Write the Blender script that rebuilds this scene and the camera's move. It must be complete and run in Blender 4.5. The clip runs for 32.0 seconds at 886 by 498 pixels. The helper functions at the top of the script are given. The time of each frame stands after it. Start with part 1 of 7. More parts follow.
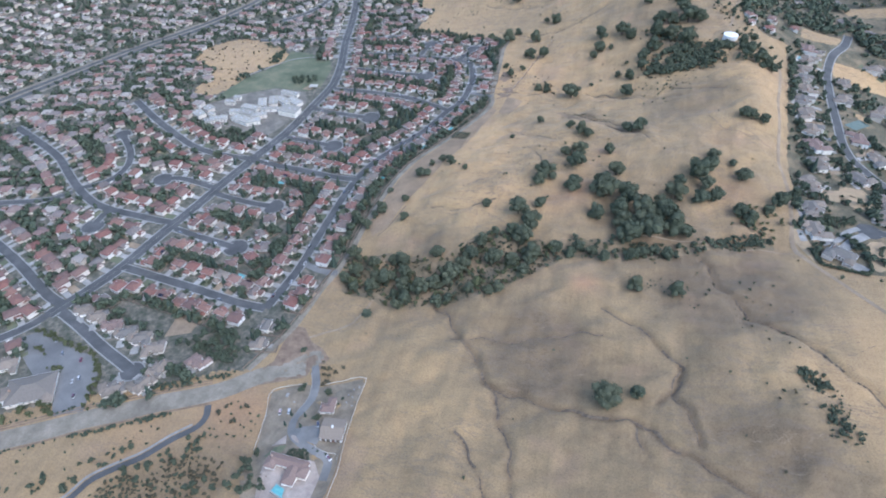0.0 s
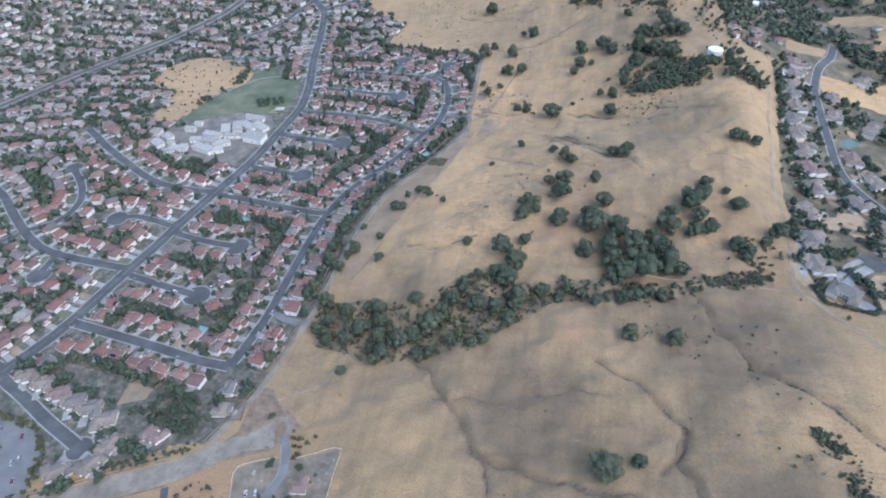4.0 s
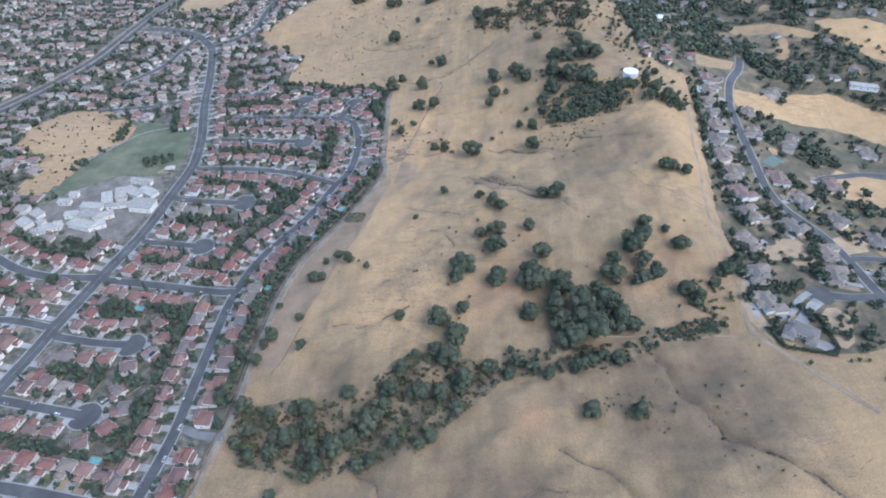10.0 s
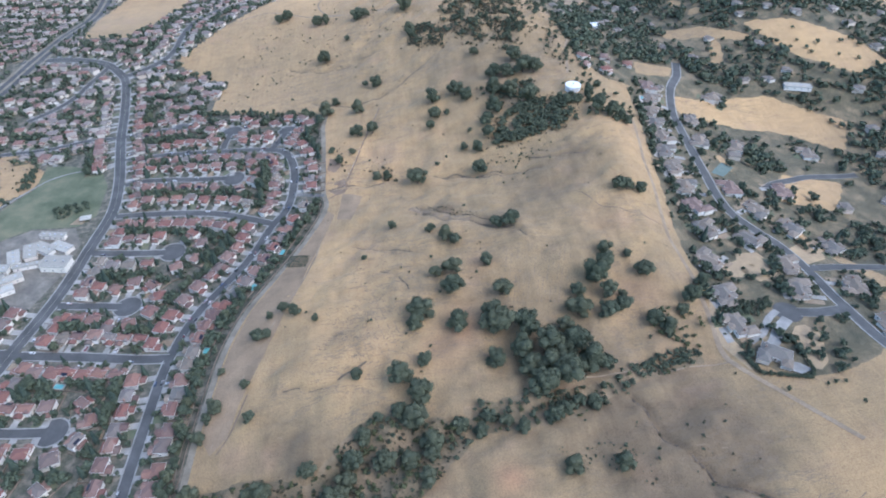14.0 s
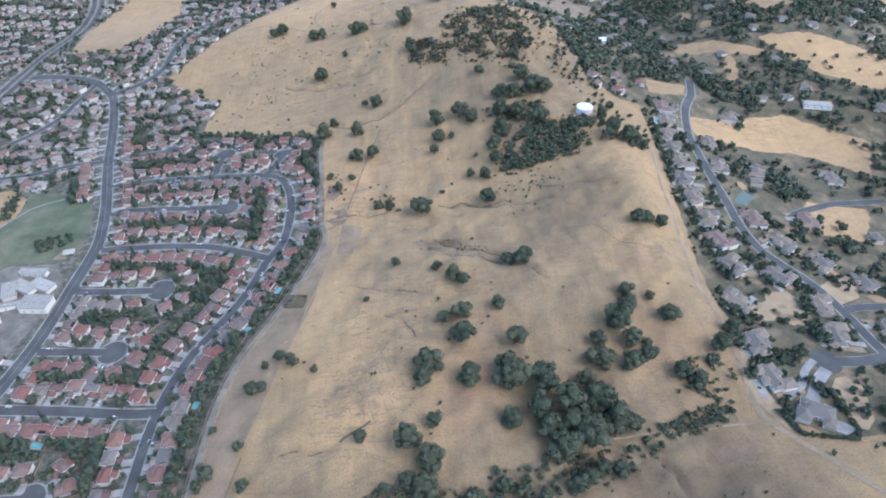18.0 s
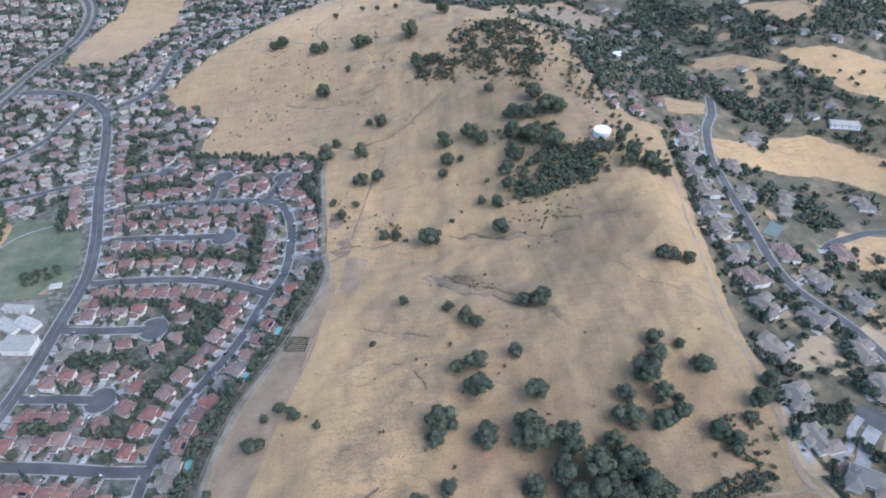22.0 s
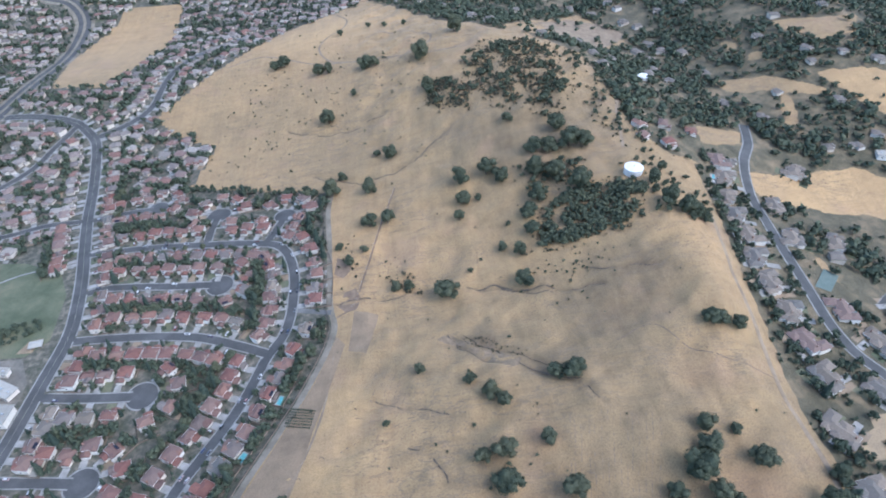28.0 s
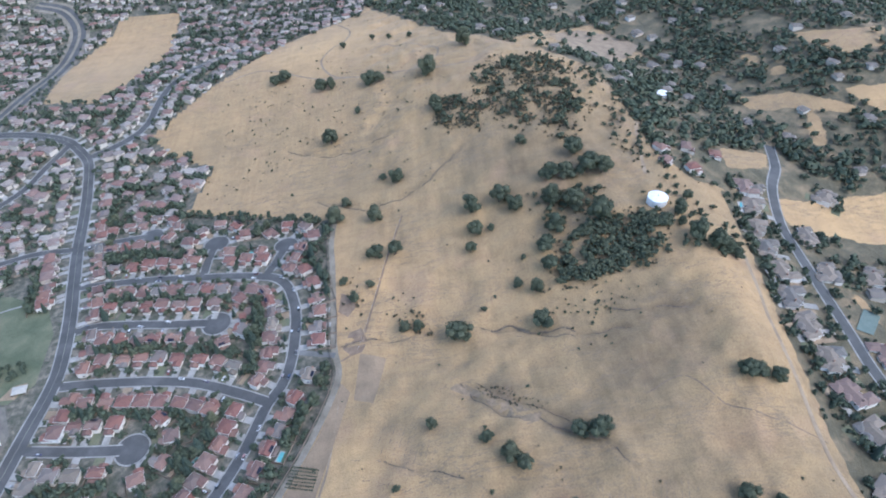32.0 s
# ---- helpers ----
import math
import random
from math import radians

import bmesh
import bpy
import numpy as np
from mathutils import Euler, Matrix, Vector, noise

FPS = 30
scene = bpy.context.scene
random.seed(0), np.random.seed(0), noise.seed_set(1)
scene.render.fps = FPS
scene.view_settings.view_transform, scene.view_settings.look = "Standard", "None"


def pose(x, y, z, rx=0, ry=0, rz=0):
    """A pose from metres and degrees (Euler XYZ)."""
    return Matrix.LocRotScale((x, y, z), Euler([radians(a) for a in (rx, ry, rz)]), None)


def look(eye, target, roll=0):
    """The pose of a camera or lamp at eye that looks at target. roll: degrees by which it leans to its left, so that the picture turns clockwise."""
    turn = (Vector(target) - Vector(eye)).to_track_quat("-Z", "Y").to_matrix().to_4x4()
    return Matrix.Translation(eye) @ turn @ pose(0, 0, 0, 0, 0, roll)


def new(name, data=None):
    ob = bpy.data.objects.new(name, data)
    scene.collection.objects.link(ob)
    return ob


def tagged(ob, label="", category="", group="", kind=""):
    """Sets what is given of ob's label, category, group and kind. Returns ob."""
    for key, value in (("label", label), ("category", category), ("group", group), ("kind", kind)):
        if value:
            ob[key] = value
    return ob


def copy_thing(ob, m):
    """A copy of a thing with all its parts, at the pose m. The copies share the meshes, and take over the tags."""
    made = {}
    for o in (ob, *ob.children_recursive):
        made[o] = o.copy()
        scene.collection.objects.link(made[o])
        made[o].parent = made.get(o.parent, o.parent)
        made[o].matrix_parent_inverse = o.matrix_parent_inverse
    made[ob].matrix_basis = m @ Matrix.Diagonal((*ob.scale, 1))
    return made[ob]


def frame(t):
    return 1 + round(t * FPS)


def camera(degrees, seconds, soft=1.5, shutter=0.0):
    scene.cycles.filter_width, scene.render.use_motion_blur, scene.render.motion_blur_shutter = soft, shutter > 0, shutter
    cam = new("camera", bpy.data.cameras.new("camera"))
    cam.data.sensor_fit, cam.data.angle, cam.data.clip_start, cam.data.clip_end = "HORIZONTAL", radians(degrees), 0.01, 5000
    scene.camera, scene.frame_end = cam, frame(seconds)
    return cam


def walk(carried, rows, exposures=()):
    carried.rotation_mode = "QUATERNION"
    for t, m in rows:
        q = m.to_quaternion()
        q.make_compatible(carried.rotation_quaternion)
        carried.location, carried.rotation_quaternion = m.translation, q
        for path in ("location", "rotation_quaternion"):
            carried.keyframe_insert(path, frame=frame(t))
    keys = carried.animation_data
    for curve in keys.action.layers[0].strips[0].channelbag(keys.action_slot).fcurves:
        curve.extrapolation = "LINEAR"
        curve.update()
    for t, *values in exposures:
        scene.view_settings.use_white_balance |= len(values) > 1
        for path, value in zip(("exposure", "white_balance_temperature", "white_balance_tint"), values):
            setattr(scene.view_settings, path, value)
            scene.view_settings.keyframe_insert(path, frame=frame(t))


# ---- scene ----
# seconds, eye x y z, heading, pitch, roll in degrees
PATH = [
    (0, 0.00, 0.00, 399.24, 14.214, -42.079, -0.418),
    (0.5, -1.23, 7.17, 399.78, 14.199, -42.229, -0.397),
    (1, -2.55, 14.06, 400.09, 14.208, -42.284, -0.441),
    (1.5, -4.00, 20.86, 400.13, 14.157, -42.283, -0.411),
    (2, -5.74, 27.74, 399.88, 14.117, -42.268, -0.414),
    (2.5, -7.58, 34.67, 399.64, 14.057, -42.265, -0.390),
    (3, -9.41, 41.63, 399.57, 13.966, -42.243, -0.354),
    (3.5, -11.08, 48.68, 399.65, 12.204, -42.246, -0.210),
    (5.5, -14.20, 74.43, 399.95, 10.981, -41.883, -0.455),
    (6, -16.08, 81.10, 399.95, 8.323, -41.837, -0.264),
    (6.5, -17.78, 87.68, 399.93, 8.325, -41.789, -0.293),
    (7, -19.20, 94.51, 399.84, 8.331, -41.730, -0.334),
    (7.5, -20.55, 100.99, 399.89, 7.461, -41.695, -0.277),
    (8, -22.05, 107.42, 400.02, 6.173, -41.670, -0.228),
    (8.5, -23.72, 113.72, 400.41, 5.064, -41.668, -0.124),
    (9, -25.30, 120.28, 400.57, 3.991, -41.653, -0.050),
    (9.5, -27.02, 126.89, 400.44, 2.894, -41.612, 0.018),
    (10, -28.67, 133.39, 400.24, 2.005, -41.573, 0.116),
    (10.5, -29.96, 139.79, 400.13, 0.969, -41.545, 0.174),
    (11, -31.07, 146.02, 400.02, -0.057, -41.489, 0.198),
    (11.5, -32.25, 152.19, 400.06, -0.783, -41.467, 0.203),
    (12, -33.33, 158.29, 400.22, -1.605, -41.460, 0.254),
    (12.5, -34.22, 164.52, 400.14, -2.550, -41.419, 0.281),
    (13, -35.08, 170.67, 399.99, -3.539, -41.377, 0.317),
    (13.5, -36.09, 176.82, 399.87, -4.411, -41.363, 0.343),
    (14, -37.22, 182.99, 399.90, -5.040, -41.340, 0.380),
    (14.5, -38.09, 189.13, 400.35, -5.461, -41.351, 0.352),
    (16.5, -40.47, 214.42, 400.57, -5.432, -41.323, 0.280),
    (17, -41.02, 220.72, 400.17, -5.421, -41.281, 0.291),
    (17.5, -41.54, 227.06, 399.84, -5.429, -41.256, 0.304),
    (18, -41.97, 233.46, 399.63, -5.410, -41.239, 0.310),
    (18.5, -42.53, 239.70, 399.71, -5.401, -41.251, 0.253),
    (19, -42.94, 245.84, 399.79, -5.375, -41.255, 0.229),
    (19.5, -43.55, 251.90, 400.03, -5.368, -41.280, 0.253),
    (20, -44.16, 258.18, 400.01, -5.379, -41.285, 0.248),
    (20.5, -44.74, 264.32, 399.99, -5.375, -41.289, 0.262),
    (21, -45.47, 270.32, 399.89, -5.402, -41.279, 0.261),
    (21.5, -46.02, 276.47, 399.69, -5.367, -41.281, 0.235),
    (22, -46.40, 282.55, 399.64, -5.336, -41.278, 0.226),
    (22.5, -46.89, 288.66, 399.70, -5.317, -41.301, 0.191),
    (23, -47.41, 294.73, 399.85, -5.283, -41.324, 0.127),
    (23.5, -47.91, 300.74, 399.91, -5.251, -41.342, 0.141),
    (24, -48.60, 306.54, 399.89, -5.235, -41.351, 0.049),
    (24.5, -49.36, 312.43, 399.85, -5.239, -41.353, 0.078),
    (25, -50.21, 318.67, 400.00, -5.254, -41.390, 0.069),
    (25.5, -51.15, 324.94, 400.09, -5.287, -41.439, 0.120),
    (27.5, -53.42, 349.07, 399.62, -5.176, -41.440, 0.053),
    (28, -53.76, 355.29, 399.93, -5.144, -41.481, -0.037),
    (28.5, -54.09, 361.29, 400.15, -5.080, -41.523, -0.118),
    (29, -54.45, 367.27, 400.38, -5.058, -41.529, -0.129),
    (29.5, -55.06, 373.43, 400.49, -5.049, -41.555, -0.170),
    (30, -55.82, 379.84, 400.39, -5.068, -41.578, -0.126),
    (30.5, -56.41, 385.87, 400.30, -5.040, -41.598, -0.158),
    (31, -56.86, 391.84, 400.16, -5.024, -41.581, -0.177),
    (31.5, -57.22, 397.86, 400.16, -4.981, -41.617, -0.196),
    (32, -57.58, 403.93, 400.23, -4.942, -41.629, -0.251),
]


def pointed(x, y, z, heading, pitch, roll):
    h, p = radians(heading), radians(pitch)
    d = Vector((-math.sin(h) * math.cos(p), math.cos(h) * math.cos(p), math.sin(p)))
    return look((x, y, z), Vector((x, y, z)) + 100 * d, roll)


cam = camera(70.88, 32.0, soft=1.9)
walk(cam, [(row[0], pointed(*row[1:])) for row in PATH], exposures=[(0, 1.16, 5520, 10), (32, 1.16, 5520, 10)])
# ---- end of path ----
# ---- light: a high sun behind smoke, soft and wide ----
world = bpy.data.worlds.new("world")
scene.world = world
world.use_nodes = True
sky = world.node_tree.nodes.new("ShaderNodeTexSky")
sky.sky_type, sky.sun_disc = "NISHITA", False
sky.sun_elevation, sky.sun_rotation = radians(52), radians(125)
sky.dust_density, sky.air_density = 2.0, 1.3
back = world.node_tree.nodes["Background"]
world.node_tree.links.new(sky.outputs["Color"], back.inputs["Color"])
back.inputs["Strength"].default_value = 0.15
lamp = bpy.data.lights.new("sun", "SUN")
lamp.energy, lamp.angle, lamp.color = 0.75, radians(40), (1.0, 0.97, 0.93)
sun = new("sun", lamp)
sun.matrix_world = look((0, 0, 900), (-0.504, 0.353, 900 - 0.788))
scene.view_settings.exposure = 0.0

# ---- materials ----


class Nodes:
    """Short hand for building one node material."""

    def __init__(self, name):
        self.mat = bpy.data.materials.new(name)
        self.mat.use_nodes = True
        self.tree = self.mat.node_tree
        self.bsdf = self.tree.nodes["Principled BSDF"]
        self.place = self.node("ShaderNodeNewGeometry")

    def node(self, kind):
        return self.tree.nodes.new(kind)

    def link(self, a, b):
        self.tree.links.new(a, b)

    def noise(self, scale, detail=4.0, rough=0.6, stretch=None, turn=0.0):
        at = self.node("ShaderNodeMapping")
        self.link(self.place.outputs["Position"], at.inputs["Vector"])
        at.inputs["Scale"].default_value = stretch or (1, 1, 1)
        at.inputs["Rotation"].default_value = (0, 0, radians(turn))
        n = self.node("ShaderNodeTexNoise")
        self.link(at.outputs["Vector"], n.inputs["Vector"])
        n.inputs["Scale"].default_value, n.inputs["Detail"].default_value, n.inputs["Roughness"].default_value = scale, detail, rough
        return n.outputs["Fac"]

    def ramp(self, fac, stops):
        r = self.node("ShaderNodeValToRGB")
        while len(r.color_ramp.elements) < len(stops):
            r.color_ramp.elements.new(0.5)
        for e, (p, c) in zip(r.color_ramp.elements, stops):
            e.position, e.color = p, (*c, 1)
        self.link(fac, r.inputs["Fac"])
        return r.outputs["Color"]

    def mix(self, fac, a, b, how="MIX"):
        m = self.node("ShaderNodeMix")
        m.data_type, m.blend_type = "RGBA", how
        for value, key in ((fac, 0), (a, 6), (b, 7)):
            if isinstance(value, (int, float)):
                m.inputs[key].default_value = value
            elif isinstance(value, tuple):
                m.inputs[key].default_value = (*value, 1)
            else:
                self.link(value, m.inputs[key])
        return m.outputs[2]

    def own(self, island=False):
        """A random number for each object, or for each loose piece."""
        if island:
            return self.place.outputs["Random Per Island"]
        return self.node("ShaderNodeObjectInfo").outputs["Random"]

    def done(self, colour, rough=0.85, bump=None, strength=0.3, distance=0.1, metal=0.0, sheen=0.0):
        if isinstance(colour, tuple):
            self.bsdf.inputs["Base Color"].default_value = (*colour, 1)
        else:
            self.link(colour, self.bsdf.inputs["Base Color"])
        self.bsdf.inputs["Roughness"].default_value = rough
        self.bsdf.inputs["Metallic"].default_value = metal
        self.bsdf.inputs["Sheen Weight"].default_value = sheen
        self.bsdf.inputs["Specular IOR Level"].default_value = 0.25
        if bump is not None:
            b = self.node("ShaderNodeBump")
            b.inputs["Strength"].default_value, b.inputs["Distance"].default_value = strength, distance
            self.link(bump, b.inputs["Height"])
            self.link(b.outputs["Normal"], self.bsdf.inputs["Normal"])
        return self.mat


def grass_material():
    n = Nodes("dry_grass")
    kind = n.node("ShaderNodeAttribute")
    kind.attribute_name = "grass_and_shade"
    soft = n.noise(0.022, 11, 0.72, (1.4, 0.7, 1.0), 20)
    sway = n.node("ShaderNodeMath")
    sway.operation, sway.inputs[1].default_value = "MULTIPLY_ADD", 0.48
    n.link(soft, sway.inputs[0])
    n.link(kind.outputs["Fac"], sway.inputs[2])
    # grey turf and painted slope shade, pale straw, golden oats
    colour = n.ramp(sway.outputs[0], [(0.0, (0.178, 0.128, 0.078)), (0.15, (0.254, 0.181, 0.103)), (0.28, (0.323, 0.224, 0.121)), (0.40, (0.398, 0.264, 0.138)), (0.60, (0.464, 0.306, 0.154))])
    mid = n.ramp(n.noise(0.06, 7, 0.66, (0.6, 1.5, 1.0), -25), [(0.32, (0.80, 0.79, 0.79)), (0.50, (0.98, 0.98, 0.97)), (0.68, (1.10, 1.09, 1.04))])
    colour = n.mix(0.75, colour, mid, "MULTIPLY")
    # faint old furrows that run up the slope
    furrow = n.ramp(n.noise(0.20, 3, 0.55, (1.0, 0.06, 0.3), 4), [(0.36, (0.82, 0.81, 0.80)), (0.50, (1.0, 1.0, 1.0)), (0.64, (1.10, 1.09, 1.06))])
    colour = n.mix(0.35, colour, furrow, "MULTIPLY")
    # erosion scars, only here and there
    rills = n.ramp(n.noise(0.045, 9, 0.70, (0.4, 1.5, 1.0), 30), [(0.480, (0, 0, 0)), (0.50, (1, 1, 1)), (0.520, (0, 0, 0))])
    where = n.ramp(n.noise(0.010, 3, 0.5, None, 50), [(0.44, (0, 0, 0)), (0.60, (0.8, 0.8, 0.8))])
    colour = n.mix(n.mix(1.0, rills, where, "MULTIPLY"), colour, (0.185, 0.140, 0.100))
    red = n.node("ShaderNodeAttribute")
    red.attribute_name = "red_soil"
    colour = n.mix(red.outputs["Fac"], colour, (0.36, 0.205, 0.115))
    rust = n.ramp(n.noise(0.021, 3, 0.5, (1.0, 1.0, 1.0), 70), [(0.60, (0, 0, 0)), (0.72, (1, 1, 1))])
    colour = n.mix(n.mix(0.35, (0.0, 0.0, 0.0), rust), colour, (0.35, 0.225, 0.145))
    # leaf litter and brush where trees stand close, with a ragged border
    for name, stops in (("wooded", [(0.32, (0.072, 0.068, 0.044)), (0.5, (0.125, 0.106, 0.066)), (0.66, (0.24, 0.178, 0.108))]), ("creek_bed", [(0.32, (0.115, 0.098, 0.060)), (0.5, (0.198, 0.152, 0.094)), (0.68, (0.30, 0.214, 0.130))])):
        cover = n.node("ShaderNodeAttribute")
        cover.attribute_name = name
        ragged = n.node("ShaderNodeMath")
        ragged.operation = "ADD"
        n.link(cover.outputs["Fac"], ragged.inputs[0])
        n.link(n.noise(0.11, 6, 0.7), ragged.inputs[1])
        colour = n.mix(n.ramp(ragged.outputs[0], [(0.88, (0, 0, 0)), (1.0, (1, 1, 1))]), colour, n.ramp(n.noise(0.045, 6, 0.65), stops))
    fine = n.noise(0.9, 8, 0.80)
    colour = n.mix(0.75, colour, n.ramp(fine, [(0.34, (0.50, 0.49, 0.49)), (0.52, (1.0, 1.0, 1.0)), (0.68, (1.25, 1.23, 1.17))]), "MULTIPLY")
    return n.done(colour, 0.95, fine, 0.8, 0.7, sheen=0.06)


def mixed_material(name, stops, scale=0.08, fine=0.9, rough=0.93, bump=0.4, distance=0.2, low=0.65):
    n = Nodes(name)
    colour = n.ramp(n.noise(scale, 5, 0.62), stops)
    f = n.noise(fine, 5, 0.7)
    colour = n.mix(0.7, colour, n.ramp(f, [(0.28, (low, low, low)), (0.52, (1, 1, 1)), (0.75, (1.15, 1.14, 1.1))]), "MULTIPLY")
    return n.done(colour, rough, f, bump, distance)


def varied_material(name, colours, island=False, grain=1.2, rough=0.85, bump=0.3, distance=0.05, metal=0.0, low=0.75):
    """A paint, tile or leaf whose colour differs from piece to piece and is worn in patches."""
    n = Nodes(name)
    step = 1.0 / max(1, len(colours) - 1)
    colour = n.ramp(n.own(island), [(i * step, c) for i, c in enumerate(colours)])
    f = n.noise(grain, 5, 0.65)
    colour = n.mix(0.8, colour, n.ramp(f, [(0.3, (low, low, low)), (0.55, (1, 1, 1)), (0.75, (1.12, 1.12, 1.12))]), "MULTIPLY")
    return n.done(colour, rough, f, bump, distance, metal)


def leaf_material(name, dark, light, warm):
    n = Nodes(name)
    colour = n.mix(n.own(True), dark, light)
    colour = n.mix(n.mix(0.55, (0, 0, 0), n.ramp(n.own(), [(0.35, (0, 0, 0)), (1.0, (1, 1, 1))])), colour, warm)
    f = n.noise(0.8, 4, 0.7)
    colour = n.mix(0.6, colour, n.ramp(f, [(0.3, (0.6, 0.6, 0.6)), (0.7, (1.2, 1.2, 1.15))]), "MULTIPLY")
    mat = n.done(colour, 0.75, f, 0.4, 0.2)
    n.bsdf.inputs["Specular IOR Level"].default_value = 0.08
    return mat


GRASS = grass_material()
YARD = mixed_material("yard_soil", [(0.32, (0.060, 0.068, 0.048)), (0.44, (0.092, 0.092, 0.070)), (0.54, (0.135, 0.122, 0.096)), (0.66, (0.215, 0.185, 0.145))], 0.18)
LAWN = mixed_material("green_lawn", [(0.35, (0.092, 0.108, 0.066)), (0.5, (0.128, 0.137, 0.086)), (0.65, (0.176, 0.166, 0.106))], 0.04)
DIRT = mixed_material("bare_dirt", [(0.3, (0.205, 0.152, 0.105)), (0.5, (0.272, 0.205, 0.140)), (0.7, (0.335, 0.258, 0.178))], 0.09)
BANK_SOIL = mixed_material("reddish_path_soil", [(0.3, (0.15, 0.105, 0.076)), (0.5, (0.21, 0.150, 0.105)), (0.7, (0.28, 0.20, 0.138))], 0.2)
GRAVEL = mixed_material("grey_gravel", [(0.3, (0.155, 0.132, 0.102)), (0.5, (0.220, 0.190, 0.146)), (0.7, (0.29, 0.252, 0.198))], 0.09)
TILLED = mixed_material("tilled_soil", [(0.3, (0.205, 0.148, 0.098)), (0.5, (0.258, 0.187, 0.122)), (0.7, (0.315, 0.227, 0.147))], 0.05)
PADDOCK = mixed_material("trodden_paddock", [(0.3, (0.135, 0.112, 0.084)), (0.5, (0.190, 0.158, 0.118)), (0.7, (0.25, 0.205, 0.152))], 0.12)
GARDEN_SOIL = mixed_material("dark_garden_soil", [(0.3, (0.06, 0.062, 0.04)), (0.55, (0.105, 0.098, 0.066)), (0.7, (0.15, 0.128, 0.09))], 0.3)
ASPHALT = mixed_material("asphalt", [(0.3, (0.066, 0.065, 0.064)), (0.5, (0.086, 0.085, 0.083)), (0.7, (0.116, 0.113, 0.110))], 0.06, 0.9, 0.85, 0.15, 0.02, 0.76)
OLD_ASPHALT = mixed_material("old_asphalt", [(0.3, (0.125, 0.122, 0.118)), (0.5, (0.165, 0.160, 0.153)), (0.7, (0.215, 0.208, 0.198))], 0.04, 1.2, 0.9, 0.15, 0.02, 0.8)
CONCRETE = mixed_material("concrete", [(0.3, (0.20, 0.193, 0.180)), (0.5, (0.26, 0.25, 0.235)), (0.7, (0.34, 0.328, 0.308))], 0.12, 1.5, 0.9, 0.15, 0.02, 0.8)
DRIVE = mixed_material("driveway_concrete", [(0.3, (0.22, 0.208, 0.19)), (0.5, (0.30, 0.284, 0.26)), (0.7, (0.40, 0.382, 0.356))], 0.12, 1.5, 0.9, 0.15, 0.02, 0.8)
SCHOOL_PAVING = mixed_material("school_paving", [(0.3, (0.11, 0.100, 0.086)), (0.5, (0.165, 0.150, 0.128)), (0.7, (0.25, 0.222, 0.186))], 0.06, 0.6, 0.9, 0.15, 0.02, 0.75)
PATIO = mixed_material("patio_paving", [(0.3, (0.23, 0.19, 0.165)), (0.5, (0.30, 0.25, 0.215)), (0.7, (0.38, 0.32, 0.275))], 0.15, 1.5, 0.9, 0.15, 0.02, 0.8)
LINE = mixed_material("road_paint", [(0.3, (0.28, 0.27, 0.22)), (0.7, (0.40, 0.38, 0.30))], 0.5, 2.0)
ROOF_COLOURS = [(0.165, 0.082, 0.068), (0.215, 0.104, 0.082), (0.170, 0.105, 0.088), (0.235, 0.130, 0.100), (0.135, 0.088, 0.078), (0.245, 0.150, 0.118), (0.175, 0.125, 0.108), (0.200, 0.092, 0.074), (0.150, 0.118, 0.104), (0.190, 0.165, 0.148)]
ROOF = varied_material("clay_tile_roof", ROOF_COLOURS, False, 0.9, 0.85, 0.6, 0.1)
ROOF_FAR = varied_material("clay_tile_roof_far", [(0.175, 0.105, 0.090), (0.195, 0.165, 0.150), (0.215, 0.126, 0.104), (0.26, 0.225, 0.20), (0.165, 0.138, 0.126), (0.32, 0.285, 0.25), (0.195, 0.122, 0.104), (0.22, 0.122, 0.098)], True, 0.9)
ROOF_GREY = varied_material("slate_tile_roof", [(0.165, 0.138, 0.112), (0.205, 0.168, 0.134), (0.235, 0.190, 0.150), (0.180, 0.154, 0.130), (0.150, 0.140, 0.128)], False, 0.9, 0.85, 0.6, 0.1)
ROOF_ROSE = varied_material("rose_tile_roof", [(0.190, 0.132, 0.112), (0.225, 0.162, 0.136)], False, 0.9, 0.85, 0.6, 0.1)
ROOF_WHITE = varied_material("white_membrane_roof", [(0.31, 0.290, 0.252), (0.39, 0.366, 0.322), (0.26, 0.243, 0.212), (0.46, 0.435, 0.388)], False, 0.35, 0.8, 0.1, 0.02, 0.0, 0.8)
STUCCO = varied_material("stucco", [(0.62, 0.56, 0.49), (0.74, 0.70, 0.63), (0.66, 0.58, 0.50), (0.78, 0.76, 0.72), (0.58, 0.53, 0.48)], False, 1.5)
STUCCO_FAR = varied_material("stucco_far", [(0.50, 0.44, 0.37), (0.60, 0.55, 0.48), (0.55, 0.46, 0.38), (0.66, 0.62, 0.57)], True, 1.5)
TRIM = varied_material("white_trim", [(0.66, 0.64, 0.60), (0.74, 0.72, 0.69)], False, 2.0, 0.7)
GARAGE = varied_material("garage_door_paint", [(0.62, 0.59, 0.54), (0.72, 0.70, 0.66), (0.52, 0.46, 0.40)], False, 2.0, 0.6)
DOOR = varied_material("front_door_paint", [(0.16, 0.07, 0.05), (0.10, 0.09, 0.08), (0.2, 0.13, 0.08)], False, 2.0, 0.6)
BRICK = varied_material("chimney_brick", [(0.30, 0.17, 0.13), (0.38, 0.28, 0.22)], False, 3.0)
WOOD = varied_material("weathered_fence_wood", [(0.20, 0.155, 0.12), (0.27, 0.215, 0.17), (0.17, 0.14, 0.115)], True, 2.0)
